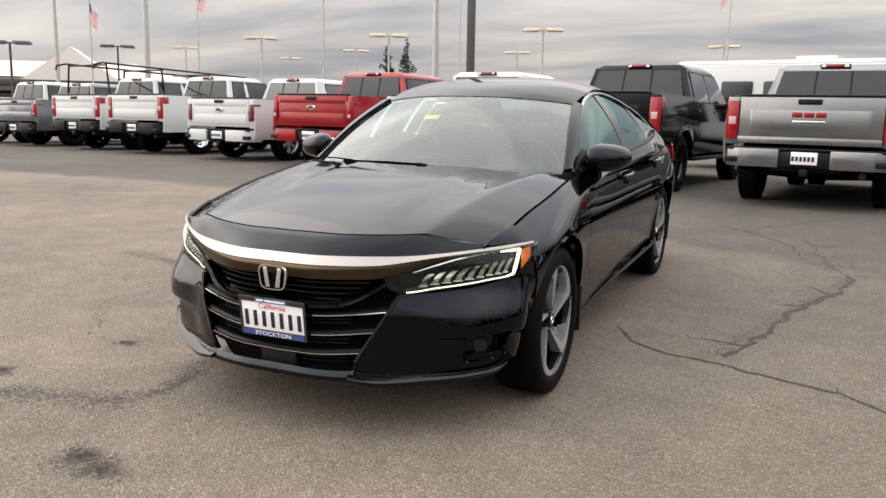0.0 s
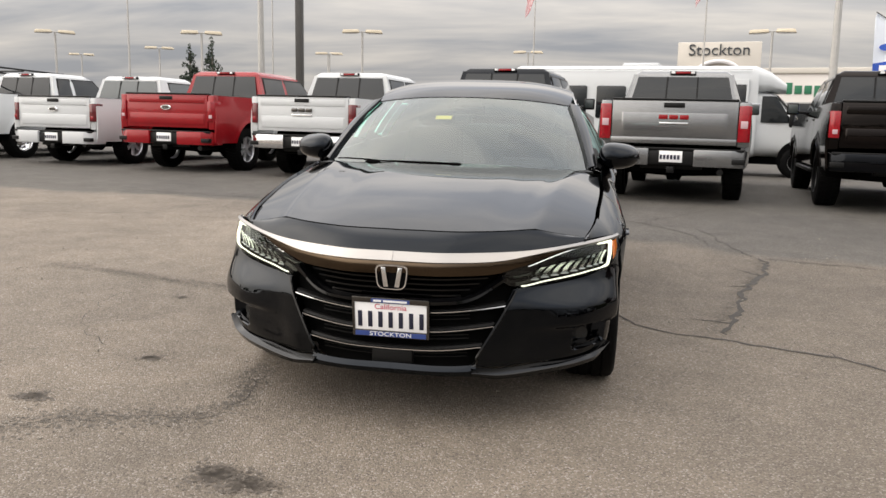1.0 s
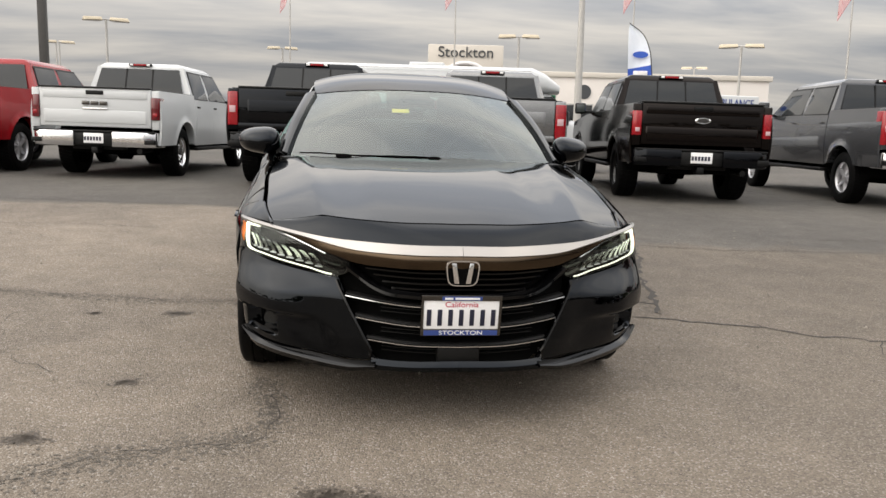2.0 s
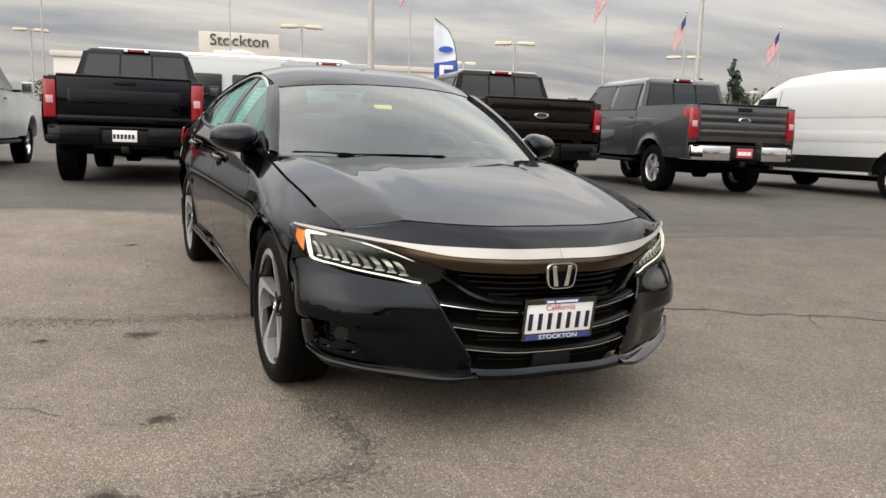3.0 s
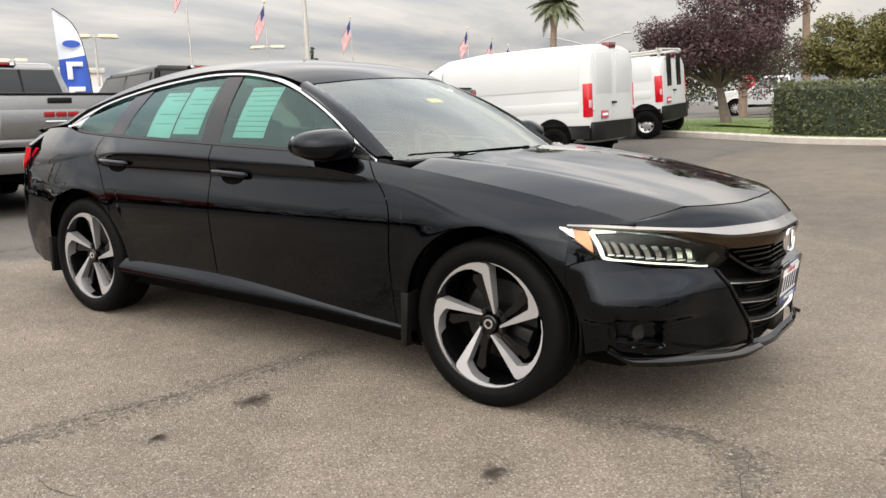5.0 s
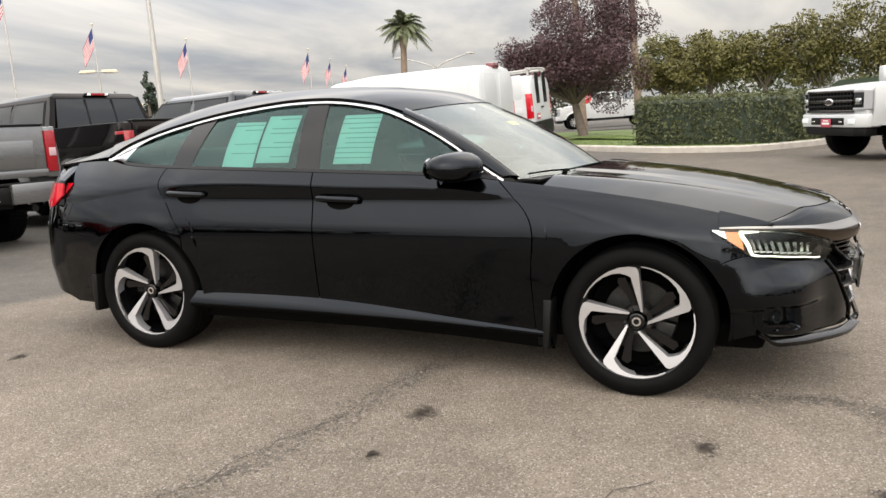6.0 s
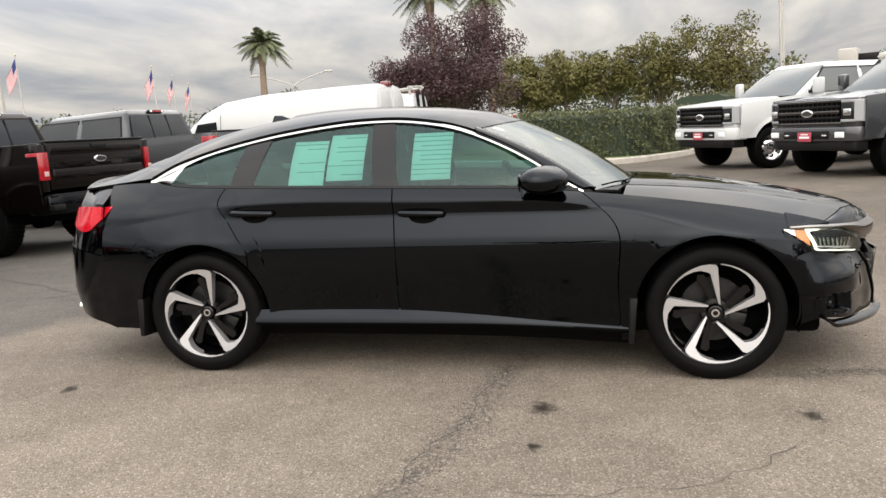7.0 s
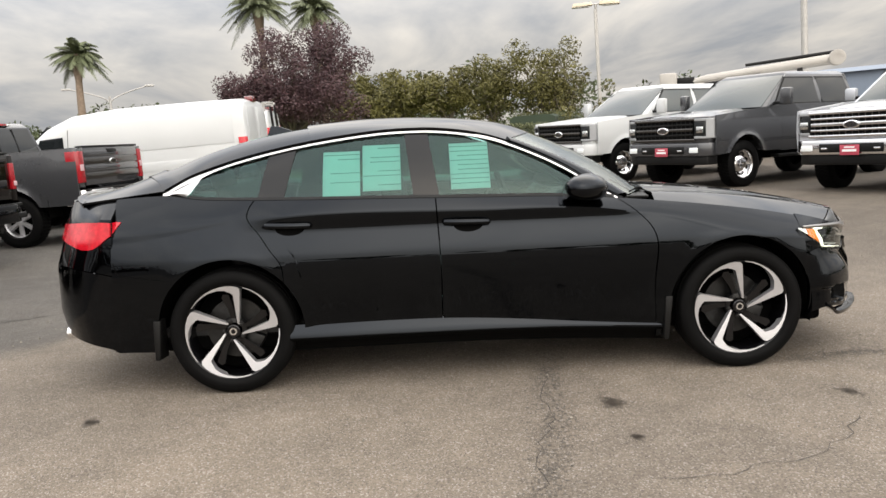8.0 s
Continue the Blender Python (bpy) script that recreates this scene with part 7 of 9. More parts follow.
FACE = 210.0
dw = pickup("white heavy-duty crew cab pickup truck with chrome wheels", facing(11.8, -3.9, heading=FACE), M_WHITE, "chrome", "chrome", "upright", high=0.10, front="duty", length=0.25, dually=True, glass_mat=M_GREYGLASS, group="trucks facing the lane")
dg = pickup("dark grey heavy-duty crew cab pickup truck with chrome wheels", facing(9.0, -5.3, heading=FACE), M_GREY, "chrome", "chrome", "upright", high=0.10, front="duty", length=0.25, dually=True, group="trucks facing the lane")
ds = pickup("pale silver heavy-duty pickup truck with a chrome grille", facing(6.35, -7.3, heading=FACE), M_PALE, "chrome", "chrome", "upright", high=0.10, front="duty_chrome", length=0.25, group="trucks facing the lane")
# far white pickup in the street
fw = pickup("small white work pickup in the far street", on_lot(41.2, 7.5, 200.0), M_WHITE, "grey", "black", "upright", cab="extended", high=0.05, group="far vehicles", glass_mat=M_GREYGLASS)

# ---- vans and the shuttle bus ----
def loft_body(stations, n=36, power=5.0):
    """Rounded-box sections: rows of (y, half width, z bottom, z top)."""
    a = np.array(stations, float)
    th = np.linspace(0, 2 * np.pi, n, endpoint=False) + np.pi / n
    P_ = np.zeros((n, len(a), 3))
    for j, (y, w, z0, z1) in enumerate(a):
        c, s = np.cos(th), np.sin(th)
        x = w * np.sign(c) * np.abs(c) ** (2 / power)
        z = (z0 + z1) / 2 + (z1 - z0) / 2 * np.sign(s) * np.abs(s) ** (2 / power)
        x = x * (1 - 0.10 * np.clip((z - 1.1) / 1.6, 0, 1) ** 1.5)
        P_[:, j] = np.stack([x, np.full(n, y), z], -1)
    so = Soup().grid(P_, wrap=True, flip=False)
    so.add(P_[:, 0], [tuple(range(n))[::-1]]).add(P_[:, -1], [tuple(range(n))])
    return so


def van(label, m, length=6.0, height=2.52, rack_on=False, wide=1.0, windows_back=False):
    """A tall white cargo van. Nose to -y, origin on the ground midway between the axles."""
    t = thing("cargo_van", label, "van", m, "white vans")
    wb = 3.75
    yf, yr = -wb / 2, wb / 2
    y0, y1 = yf - 1.02, yf - 1.02 + length
    hw = 1.03 * wide
    part("body", loft_body([(y0 + 0.02, 0.80 * wide, 0.50, 0.95), (y0 + 0.10, 0.92 * wide, 0.42, 1.12), (y0 + 0.55, hw - 0.03, 0.38, 1.24), (y0 + 1.02, hw - 0.01, 0.36, 1.42), (y0 + 1.30, hw, 0.36, 1.80),
                            (y0 + 1.62, hw, 0.36, height - 0.26), (y0 + 2.1, hw, 0.36, height - 0.07), (y0 + 3.0, hw, 0.36, height), (y1 - 1.0, hw, 0.36, height), (y1 - 0.14, hw, 0.36, height - 0.02), (y1 - 0.03, hw - 0.02, 0.40, height - 0.07), (y1, hw - 0.06, 0.44, height - 0.14)], 48, 7.0), M_WHITE, t)
    zx = lambda z: hw * (1 - 0.10 * np.clip((z - 1.1) / 1.6, 0, 1) ** 1.5)
    for s in (1, -1):
        sd = (lambda q: q) if s > 0 else (lambda q: q.mirrored())
        lowx = hw + 0.004
        # black lower cladding with wheel openings
        part("cladding", sd(flank(y0 + 0.25, y1 - 0.02, [(y0, 0.72), (y1, 0.72)], 0.46, [(0.4, lowx + 0.01), (0.8, lowx + 0.006)], [yf, yr], 0.43, 30, 5, 0.02)), M_MATTE, t)
        part("sill_panel", sd(Soup().box((lowx - 0.02, yf + 0.52, 0.40), (lowx + 0.018, yr - 0.52, 0.52), bevel=0.012)), M_WHITE, t)
        # side pressings
        ys_ = np.linspace(y0 + 2.05, y1 - 0.25, 30)
        for za, zb in ((0.98, 1.18), (1.42, 2.02)):
            p = np.stack([np.stack([zx(np.full(30, z)) + dx, ys_, np.full(30, z)], -1) for z, dx in ((za, 0.000), (za + 0.02, 0.005), (zb - 0.02, 0.005), (zb, 0.0))], 0)
            part("side_pressing", sd(Soup().grid(p)), M_WHITE, t)
        # door lines
        for y in (y0 + 1.28, y0 + 2.02):
            part("door_gap", sd(Soup().tube([(float(zx(z)) + 0.004, y + (0.0 if z < 1.3 else (z - 1.3) * 0.10), z) for z in np.linspace(0.74, 1.95, 14)], 0.006, 5)), M_BLACK, t)
        wn = [(zx(1.22) + 0.012, y0 + 1.25, 1.24), (zx(1.22) + 0.012, y0 + 1.97, 1.22), (zx(1.82) + 0.010, y0 + 1.97, 1.82), (zx(1.75) + 0.010, y0 + 1.52, 1.80)]
        part("side_window", sd(flat_patch([tuple(map(float, q)) for q in wn], 0.01, bulge=0.004)), M_DARKGLASS, t)
        part("door_handle", sd(Soup().box((hw - 0.01, y0 + 1.80, 1.06), (hw + 0.03, y0 + 1.96, 1.10), bevel=0.01)), M_MATTE, t)
        mm = part("door_mirror", sd(Soup().solid([(hw + 0.05, y0 + 1.20), (hw + 0.26, y0 + 1.24), (hw + 0.26, y0 + 1.34), (hw + 0.05, y0 + 1.34)], 1.20, 1.52, 0, 0.03, 2)), M_MATTE, t)
        tl_ = part("tail_lamp", sd(Soup().solid([(hw - 0.11, y1 - 0.02), (hw - 0.08, y1 + 0.012), (hw + 0.005, y1 - 0.02), (hw + 0.012, y1 - 0.16), (hw - 0.08, y1 - 0.16)][::-1], 0.88, 1.52, 0, 0.012, 2)), M_RED, t, "tall red tail lamp")
        part("reverse_lens", sd(Soup().box((hw - 0.06, y1 - 0.03, 1.06), (hw + 0.010, y1 + 0.004, 1.20), bevel=0.006)), M_REVERSE, tl_)
        for yc in (yf, yr):
            th_ = np.linspace(0, np.pi, 16)
            a_ = np.stack([np.full(16, 0.60), yc + 0.44 * np.cos(th_), 0.42 + 0.44 * np.sin(th_)], -1)
            # liner plus a flat black face that paints the shaded opening on the closed body
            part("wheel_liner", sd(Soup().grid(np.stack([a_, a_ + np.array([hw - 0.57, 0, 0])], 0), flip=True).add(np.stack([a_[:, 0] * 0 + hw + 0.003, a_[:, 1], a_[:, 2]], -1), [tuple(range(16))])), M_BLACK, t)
            road_wheel(t, s * (hw - 0.10), yc, 0.356, "steel", VT)
        dr = part("rear_door", sd(flat_patch([(0.015, y1 + 0.002, 0.80), (hw - 0.12, y1 + 0.002, 0.80), (hw - 0.20, y1 - 0.002, height - 0.26), (0.015, y1 - 0.002, height - 0.26)], 0.02, flip=True, bulge=0.015)), M_WHITE, t)
        if windows_back:
            part("door_window", sd(Soup().solid([(0.20, y1 + 0.004), (0.52, y1 + 0.004), (0.52, y1 + 0.022), (0.20, y1 + 0.022)], 1.25, 2.05, 0, 0.05, 3)), M_DARKGLASS, dr)
        else:
            part("door_panel", sd(Soup().solid([(0.10, y1 + 0.0), (0.80, y1 + 0.0), (0.78, y1 + 0.016), (0.12, y1 + 0.016)], 1.32, 2.12, 0, 0.012, 2)), M_WHITE, dr)
        part("door_hinge", sd(Soup().box((hw - 0.16, y1 - 0.01, 1.0), (hw - 0.09, y1 + 0.022, 1.05), bevel=0.006)), M_WHITE, dr)
    part("windshield", flat_patch([(-0.90 * wide, y0 + 0.93, 1.38), (0.90 * wide, y0 + 0.93, 1.38), (0.80 * wide, y0 + 1.60, 2.06), (-0.80 * wide, y0 + 1.60, 2.06)], 0.02, bulge=0.09, k=12), M_DARKGLASS, t)
    part("rear_bumper", Soup().solid([(-hw + 0.02, y1 - 0.2), (hw - 0.02, y1 - 0.2), (hw - 0.04, y1 + 0.05), (0.6, y1 + 0.10), (-0.6, y1 + 0.10), (-hw + 0.04, y1 + 0.05)], 0.42, 0.78, 0, 0.03, 2), M_MATTE, t)
    part("front_bumper", Soup().solid([(-hw + 0.03, y0 + 0.5), (-0.85, y0 + 0.02), (0.85, y0 + 0.02), (hw - 0.03, y0 + 0.5)], 0.36, 0.70, 0, 0.03, 2), M_MATTE, t)
    part("door_pull", Soup().box((-0.10, y1 + 0.0, 1.12), (0.10, y1 + 0.04, 1.16), bevel=0.01), M_MATTE, t)
    np_ = part("number_plate", Soup().box((0.30, y1 + 0.02, 0.84), (0.60, y1 + 0.03, 0.99), bevel=0.003), M_DEALER, t)
    part("plate_mark", Soup().box((0.33, y1 + 0.029, 0.89), (0.57, y1 + 0.033, 0.94)), M_PLATE, np_)
    part("high_brake_lamp", Soup().solid([(-0.17, y1 - 0.16), (0.17, y1 - 0.16), (0.15, y1 + 0.01), (-0.15, y1 + 0.01)], height - 0.09, height + 0.035, 0, 0.02, 2), M_REDDARK, t)
    part("chassis", Soup().box((-0.6, y0 + 0.5, 0.28), (0.6, y1 - 0.2, 0.42)), M_BLACK, t)
    if rack_on:
        for s in (1, -1):
            part("roof_bar", Soup().tube([(s * 0.72, y0 + 2.2, height + 0.10), (s * 0.72, y1 - 0.02, height + 0.10)], 0.03, 8), M_POLE, t)
        for y in (y0 + 2.4, (y0 + y1) / 2 + 0.6, y1 - 0.1):
            part("roof_crossbar", Soup().tube([(-0.85, y, height + 0.14), (0.85, y, height + 0.14)], 0.03, 8).box((-0.75, y - 0.03, height - 0.05), (-0.69, y + 0.03, height + 0.12)).box((0.69, y - 0.03, height - 0.05), (0.75, y + 0.03, height + 0.12)), M_POLE, t)
    return t


VAN_HEAD = 181.0
van("white high-roof cargo van with black cladding", parked(12.1, 4.45, 3.75, 178.5), 5.6, 2.30)
van("white delivery van with roof rack and slim back windows", parked(17.0, 4.5, 3.75, VAN_HEAD), 5.2, 2.02, True, 0.92, True)

# shuttle bus, broadside behind the row
bus = thing("shuttle_bus", "white shuttle bus with dark windows parked broadside", "bus", on_lot(2.6, 15.9, 78.0))
bh = 2.55
part("body", loft_body([(-2.15, 1.10, 0.45, bh - 0.05), (-2.05, 1.14, 0.42, bh), (3.6, 1.14, 0.42, bh), (3.72, 1.10, 0.45, bh - 0.05)], 40, 9.0), M_WHITE, bus)
part("cab", loft_body([(-4.05, 0.78, 0.55, 0.98), (-3.95, 0.88, 0.48, 1.10), (-3.3, 0.95, 0.45, 1.22), (-3.0, 0.95, 0.45, 1.35), (-2.55, 0.94, 0.45, 1.92), (-2.1, 1.0, 0.45, 2.02)], 36, 5.0), M_WHITE, bus)
part("roof_cap", loft_body([(-2.75, 0.70, 1.95, 2.15), (-2.4, 0.95, 1.95, 2.42), (-2.1, 1.08, 1.9, bh)], 30, 4.0), M_WHITE, bus)
for s in (1, -1):
    sd = (lambda q: q) if s > 0 else (lambda q: q.mirrored())
    for k in range(5):
        y = -1.05 + k * 0.95
        part("side_window", sd(Soup().solid([(1.04, y), (1.155, y), (1.155, y + 0.72), (1.04, y + 0.72)], 1.25, 2.05, 0, 0.05, 2)), M_DARKGLASS, bus)
    dr = part("passenger_door", sd(Soup().box((1.10, -1.95, 0.50), (1.165, -1.15, 2.22), bevel=0.015)), M_WHITE, bus)
    for k in range(2):
        part("door_glass", sd(Soup().box((1.15, -1.90 + k * 0.38, 0.70), (1.172, -1.58 + k * 0.38, 2.10), bevel=0.02)), M_DARKGLASS, dr)
    part("cab_window", sd(flat_patch([(0.955, -2.95, 1.25), (0.99, -2.25, 1.25), (0.955, -2.25, 1.85), (0.945, -2.55, 1.85)], 0.02, bulge=0.01)), M_DARKGLASS, bus)
    part("cab_mirror", sd(Soup().solid([(1.08, -3.0), (1.26, -2.96), (1.26, -2.86), (1.08, -2.86)], 1.15, 1.50, 0, 0.03, 2)), M_MATTE, bus)
    part("drip_rail", sd(Soup().tube([(1.08, -2.0, bh - 0.10), (1.08, 3.6, bh - 0.10)], 0.018, 6)), M_PLATE, bus)
    for yc in (-3.1, 1.9):
        # flat black disc behind each wheel, painting the shade of a wheel opening
        part("dark_wheel_opening", sd(Soup().lathe([(0, 0), (0, 0.44)], 28, center=(1.145 if yc > 0 else 0.965, yc, 0.42))), M_BLACK, bus)
        road_wheel(bus, s * (1.06 if yc > 0 else 0.90), yc, 0.356, "steel", VT)
part("windshield", flat_patch([(-0.86, -3.08, 1.30), (0.86, -3.08, 1.30), (0.80, -2.58, 1.88), (-0.80, -2.58, 1.88)], 0.02, bulge=0.05), M_DARKGLASS, bus)
part("rear_glass", Soup().solid([(-0.5, 3.70), (0.5, 3.70), (0.5, 3.735), (-0.5, 3.735)], 1.35, 2.05, 0, 0.05, 2), M_DARKGLASS, bus)
part("chassis", Soup().box((-0.6, -3.6, 0.28), (0.6, 3.4, 0.45)), M_BLACK, bus)
part("roof_hatch", Soup().solid([(-0.4, 0.2), (0.4, 0.2), (0.4, 1.1), (-0.4, 1.1)], bh - 0.02, bh + 0.10, 0, 0.04, 2), M_WHITE, bus)

# ambulance far behind the dark trucks
amb = thing("ambulance", "white ambulance with lettering on its box", "ambulance", on_lot(13.9, 26.0, 188))
part("box", Soup().box((-1.2, -2.0, 0.55), (1.2, 2.6, 2.55), bevel=0.06, seg=2), M_WHITE, amb)
part("cab", loft_body([(-4.2, 0.85, 0.5, 1.15), (-3.4, 0.95, 0.45, 1.25), (-2.7, 0.95, 0.45, 1.95), (-1.9, 1.0, 0.45, 2.05)], 30, 5.0), M_WHITE, amb)
letters("lettering", "AMBULANCE", 0.42, M_PLATEBLUE, amb, pose(0, 2.61, 2.25, 90, 0, 180), 0.01, 1.9)
for s in (1, -1):
    for yc in (-3.2, 1.2):
        road_wheel(amb, s * 1.0, yc, 0.356, "steel", VT)

# boom of the bucket truck behind the facing row
boom = thing("bucket_truck", "white utility bucket truck with its boom laid flat", "utility truck", on_lot(19.1, -9.3, 339))
part("chassis", Soup().box((-0.5, -3.4, 0.45), (0.5, 3.2, 0.75)), M_BLACK, boom)
part("service_body", Soup().box((-1.1, -0.4, 0.70), (1.1, 3.3, 1.75), bevel=0.03), M_WHITE, boom)
part("cab", loft_body([(-3.6, 0.85, 0.6, 1.20), (-2.7, 0.98, 0.55, 1.32), (-2.1, 0.98, 0.55, 2.05), (-0.6, 0.98, 0.55, 2.05)], 30, 5.0), M_WHITE, boom)
part("turret", Soup().lathe([(1.7, 0.35), (2.0, 0.28), (2.3, 0.16), (2.3, 0)], 18, "z", center=(0, 1.1, 0)), M_BOOM, boom)
part("lower_boom", Soup().tube([(0, 1.3, 2.36), (0, 0.9, 2.40), (0, -2.5, 2.68)], [0.08, 0.13, 0.15], 16), M_BOOM, boom)
part("upper_boom", Soup().tube([(0.16, -2.6, 2.88), (0.16, -0.2, 2.72)], [0.06, 0.045], 14), M_MATTE, boom)
part("boom_elbow", Soup().lathe([(-0.24, 0), (-0.28, 0.10), (-0.26, 0.22), (0.26, 0.22), (0.28, 0.10), (0.24, 0)], 20, "x", center=(0.05, -2.65, 2.72)), M_BOOM, boom)
part("boom_rest", Soup().box((-0.10, -1.75, 2.0), (0.10, -1.60, 2.52), bevel=0.02), M_MATTE, boom)
part("bucket", Soup().solid([(-0.30, 1.75), (0.30, 1.75), (0.30, 2.25), (-0.30, 2.25)], 2.15, 2.66, 0, 0.05, 2), M_BOOM, boom)
part("bucket_bracket", Soup().box((-0.08, 1.25, 2.28), (0.08, 1.80, 2.50), bevel=0.02), M_MATTE, boom)
part("hydraulic_ram", Soup().tube([(-0.20, 1.0, 2.24), (-0.20, -0.6, 2.40)], 0.04, 8), M_MATTE, boom)
for s in (1, -1):
    for yc in (-2.7, 2.0):
        road_wheel(boom, s * 0.95, yc, 0.412, "grey", TT)

# ---- planted island, kerb and street on the far side ----
def ribbon(points, n):
    pts = np.array(points, float)
    s = np.r_[0, np.cumsum(np.linalg.norm(np.diff(pts, axis=0), axis=1))]
    q = curve(np.c_[s, pts], np.linspace(0, s[-1], n))
    t_ = np.gradient(q, axis=0)
    t_ /= np.linalg.norm(t_, axis=1, keepdims=True)
    return q, np.stack([-t_[:, 1], t_[:, 0]], -1)


KERB = [(19.5, 12.0), (18.6, 8.0), (17.7, 5.2), (16.0, 2.4), (14.9, 0.6), (14.85, -0.9), (16.4, -2.3), (20.0, -3.6), (30.0, -6.2), (45, -9.5)]
kq, kn = ribbon(KERB, 130)
kz = ground_z(kq[:, 0], kq[:, 1])
prof = [(0.0, -0.05), (0.005, 0.12), (-0.02, 0.145), (-0.15, 0.15), (-0.15, -0.05)]
kp = np.stack([np.c_[kq - kn * d, kz + h] for d, h in prof], 0)
kerb = tagged(part("kerb", Soup().grid(kp), M_CONC, angle=30), "pale concrete kerb round the planted island", "kerb", kind="structure")
# lawn inside the kerb
inner_q = kq + kn * 0.14
far_q = kq + kn * np.linspace(7.5, 7.5, 130)[:, None]
w_ = np.linspace(0, 1, 14)[:, None, None]
lawn_xy = inner_q[None] * (1 - w_) + np.array([24.5, 1.0])[None, None] * 0 + (inner_q[None] * 0 + far_q[None]) * w_
lz = ground_z(lawn_xy[..., 0], lawn_xy[..., 1]) + 0.14 + 0.10 * w_[..., 0]
tagged(part("lawn", Soup().grid(np.concatenate([lawn_xy, lz[..., None]], -1), flip=True), M_GRASS, angle=180), "mown green lawn strip behind the kerb", "lawn", kind="structure")


def grass_blades(n, seed):
    rng = np.random.default_rng(seed)
    i = rng.integers(0, 70, n)
    d = rng.random(n) ** 1.3 * 6.5
    p = inner_q[i] + kn[i] * d[:, None] + rng.normal(0, 0.12, (n, 2))
    z = ground_z(p[:, 0], p[:, 1]) + 0.14 + 0.013 * d
    a = rng.uniform(0, 2 * np.pi, n)
    h = rng.uniform(0.012, 0.04, n)
    side = np.stack([np.cos(a), np.sin(a)], -1) * 0.008
    lean = rng.normal(0, 0.02, (n, 2))
    v_ = np.stack([np.c_[p - side, z], np.c_[p + side, z], np.c_[p + lean, z + h]], 1).reshape(-1, 3)
    return Soup().add(v_, np.arange(n * 3).reshape(-1, 3).tolist())


tagged(part("grass", grass_blades(22000, 4), M_GRASS, angle=180), "short grass blades of the lawn strip", "grass", kind="stuff")

# street beyond the lawn
stx = np.linspace(35, 46, 8)
sty = np.linspace(-40, 60, 60)
SX, SY = np.meshgrid(stx, sty, indexing="ij")
tagged(part("road", Soup().grid(np.stack([SX, SY, ground_z(SX, SY) + 0.03], -1)), M_ASPHALT, angle=180), "grey street beyond the lawn strip", "road", kind="structure")


def leaf_cloud(centers, radii, n, size, seed, squash=0.8, flat=0.0):
    """Many small bent leaves gathered in clumps round given centres."""
    rng = np.random.default_rng(seed)
    centers, radii = np.asarray(centers, float), np.asarray(radii, float)
    k = rng.choice(len(centers), n, p=radii ** 2 / (radii ** 2).sum())
    d = rng.normal(0, 1, (n, 3))
    d /= np.linalg.norm(d, axis=1, keepdims=True)
    r = radii[k] * (0.45 + 0.62 * rng.random(n) ** 0.6)
    p = centers[k] + d * r[:, None] * np.array([1, 1, squash])
    nrm = d + rng.normal(0, 0.7, (n, 3))
    nrm[:, 2] += flat
    nrm /= np.linalg.norm(nrm, axis=1, keepdims=True)
    ax = np.cross(nrm, rng.normal(0, 1, (n, 3)))
    ax /= np.linalg.norm(ax, axis=1, keepdims=True) + 1e-9
    bx_ = np.cross(nrm, ax)
    s = size * rng.uniform(0.6, 1.35, n)[:, None]
    v_ = np.stack([p - ax * s, p - bx_ * s * 0.45 + nrm * s * 0.12, p + ax * s, p + bx_ * s * 0.45 + nrm * s * 0.12], 1).reshape(-1, 3)
    return Soup().add(v_, np.arange(n * 4).reshape(-1, 4).tolist())


def limbs(base, top_r, height, n, seed, r0, crown_lo, lean=(0, 0)):
    """A tapered trunk that forks into limbs; returns the wood and the limb ends."""
    rng = np.random.default_rng(seed)
    so, ends = Soup(), []
    base = np.array(base, float)
    fork = base + np.array([lean[0], lean[1], crown_lo])
    tk = np.array([base + (fork - base) * s + np.array([math.sin(s * 3 + seed) * 0.06, math.cos(s * 2.3 + seed) * 0.06, 0]) * s for s in np.linspace(0, 1, 8)])
    tk[0, 2] -= 0.1
    so.tube(tk, np.linspace(r0 * 1.15, r0 * 0.75, 8), 9)
    for i in range(n):
        a = 2 * math.pi * (i + rng.random() * 0.6) / n
        out = top_r * rng.uniform(0.30, 1.0)
        up = (height - crown_lo) * rng.uniform(0.35, 1.0)
        e = fork + np.array([math.cos(a) * out, math.sin(a) * out, up])
        mid = fork + (e - fork) * 0.45 + np.array([math.cos(a) * out * 0.12, math.sin(a) * out * 0.12, -up * 0.02]) + rng.normal(0, 0.08, 3)
        path = curve(np.array([(0, *tk[-1]), (0.5, *mid), (1, *e)]), np.linspace(0, 1, 9))
        so.tube(path, np.linspace(r0 * 0.5, r0 * 0.10, 9), 6)
        ends += [path[5], path[7], path[8]]
        for _ in range(3):
            q = path[rng.integers(3, 8)]
            f = q + rng.normal(0, 1, 3) * np.array([1, 1, 0.6]) * top_r * 0.33 + np.array([0, 0, 0.12])
            so.tube(np.array([q, (q + f) / 2 + rng.normal(0, 0.05, 3), f]), [r0 * 0.2, r0 * 0.12, r0 * 0.05], 5)
            ends.append(f)
    return so, np.array(ends)


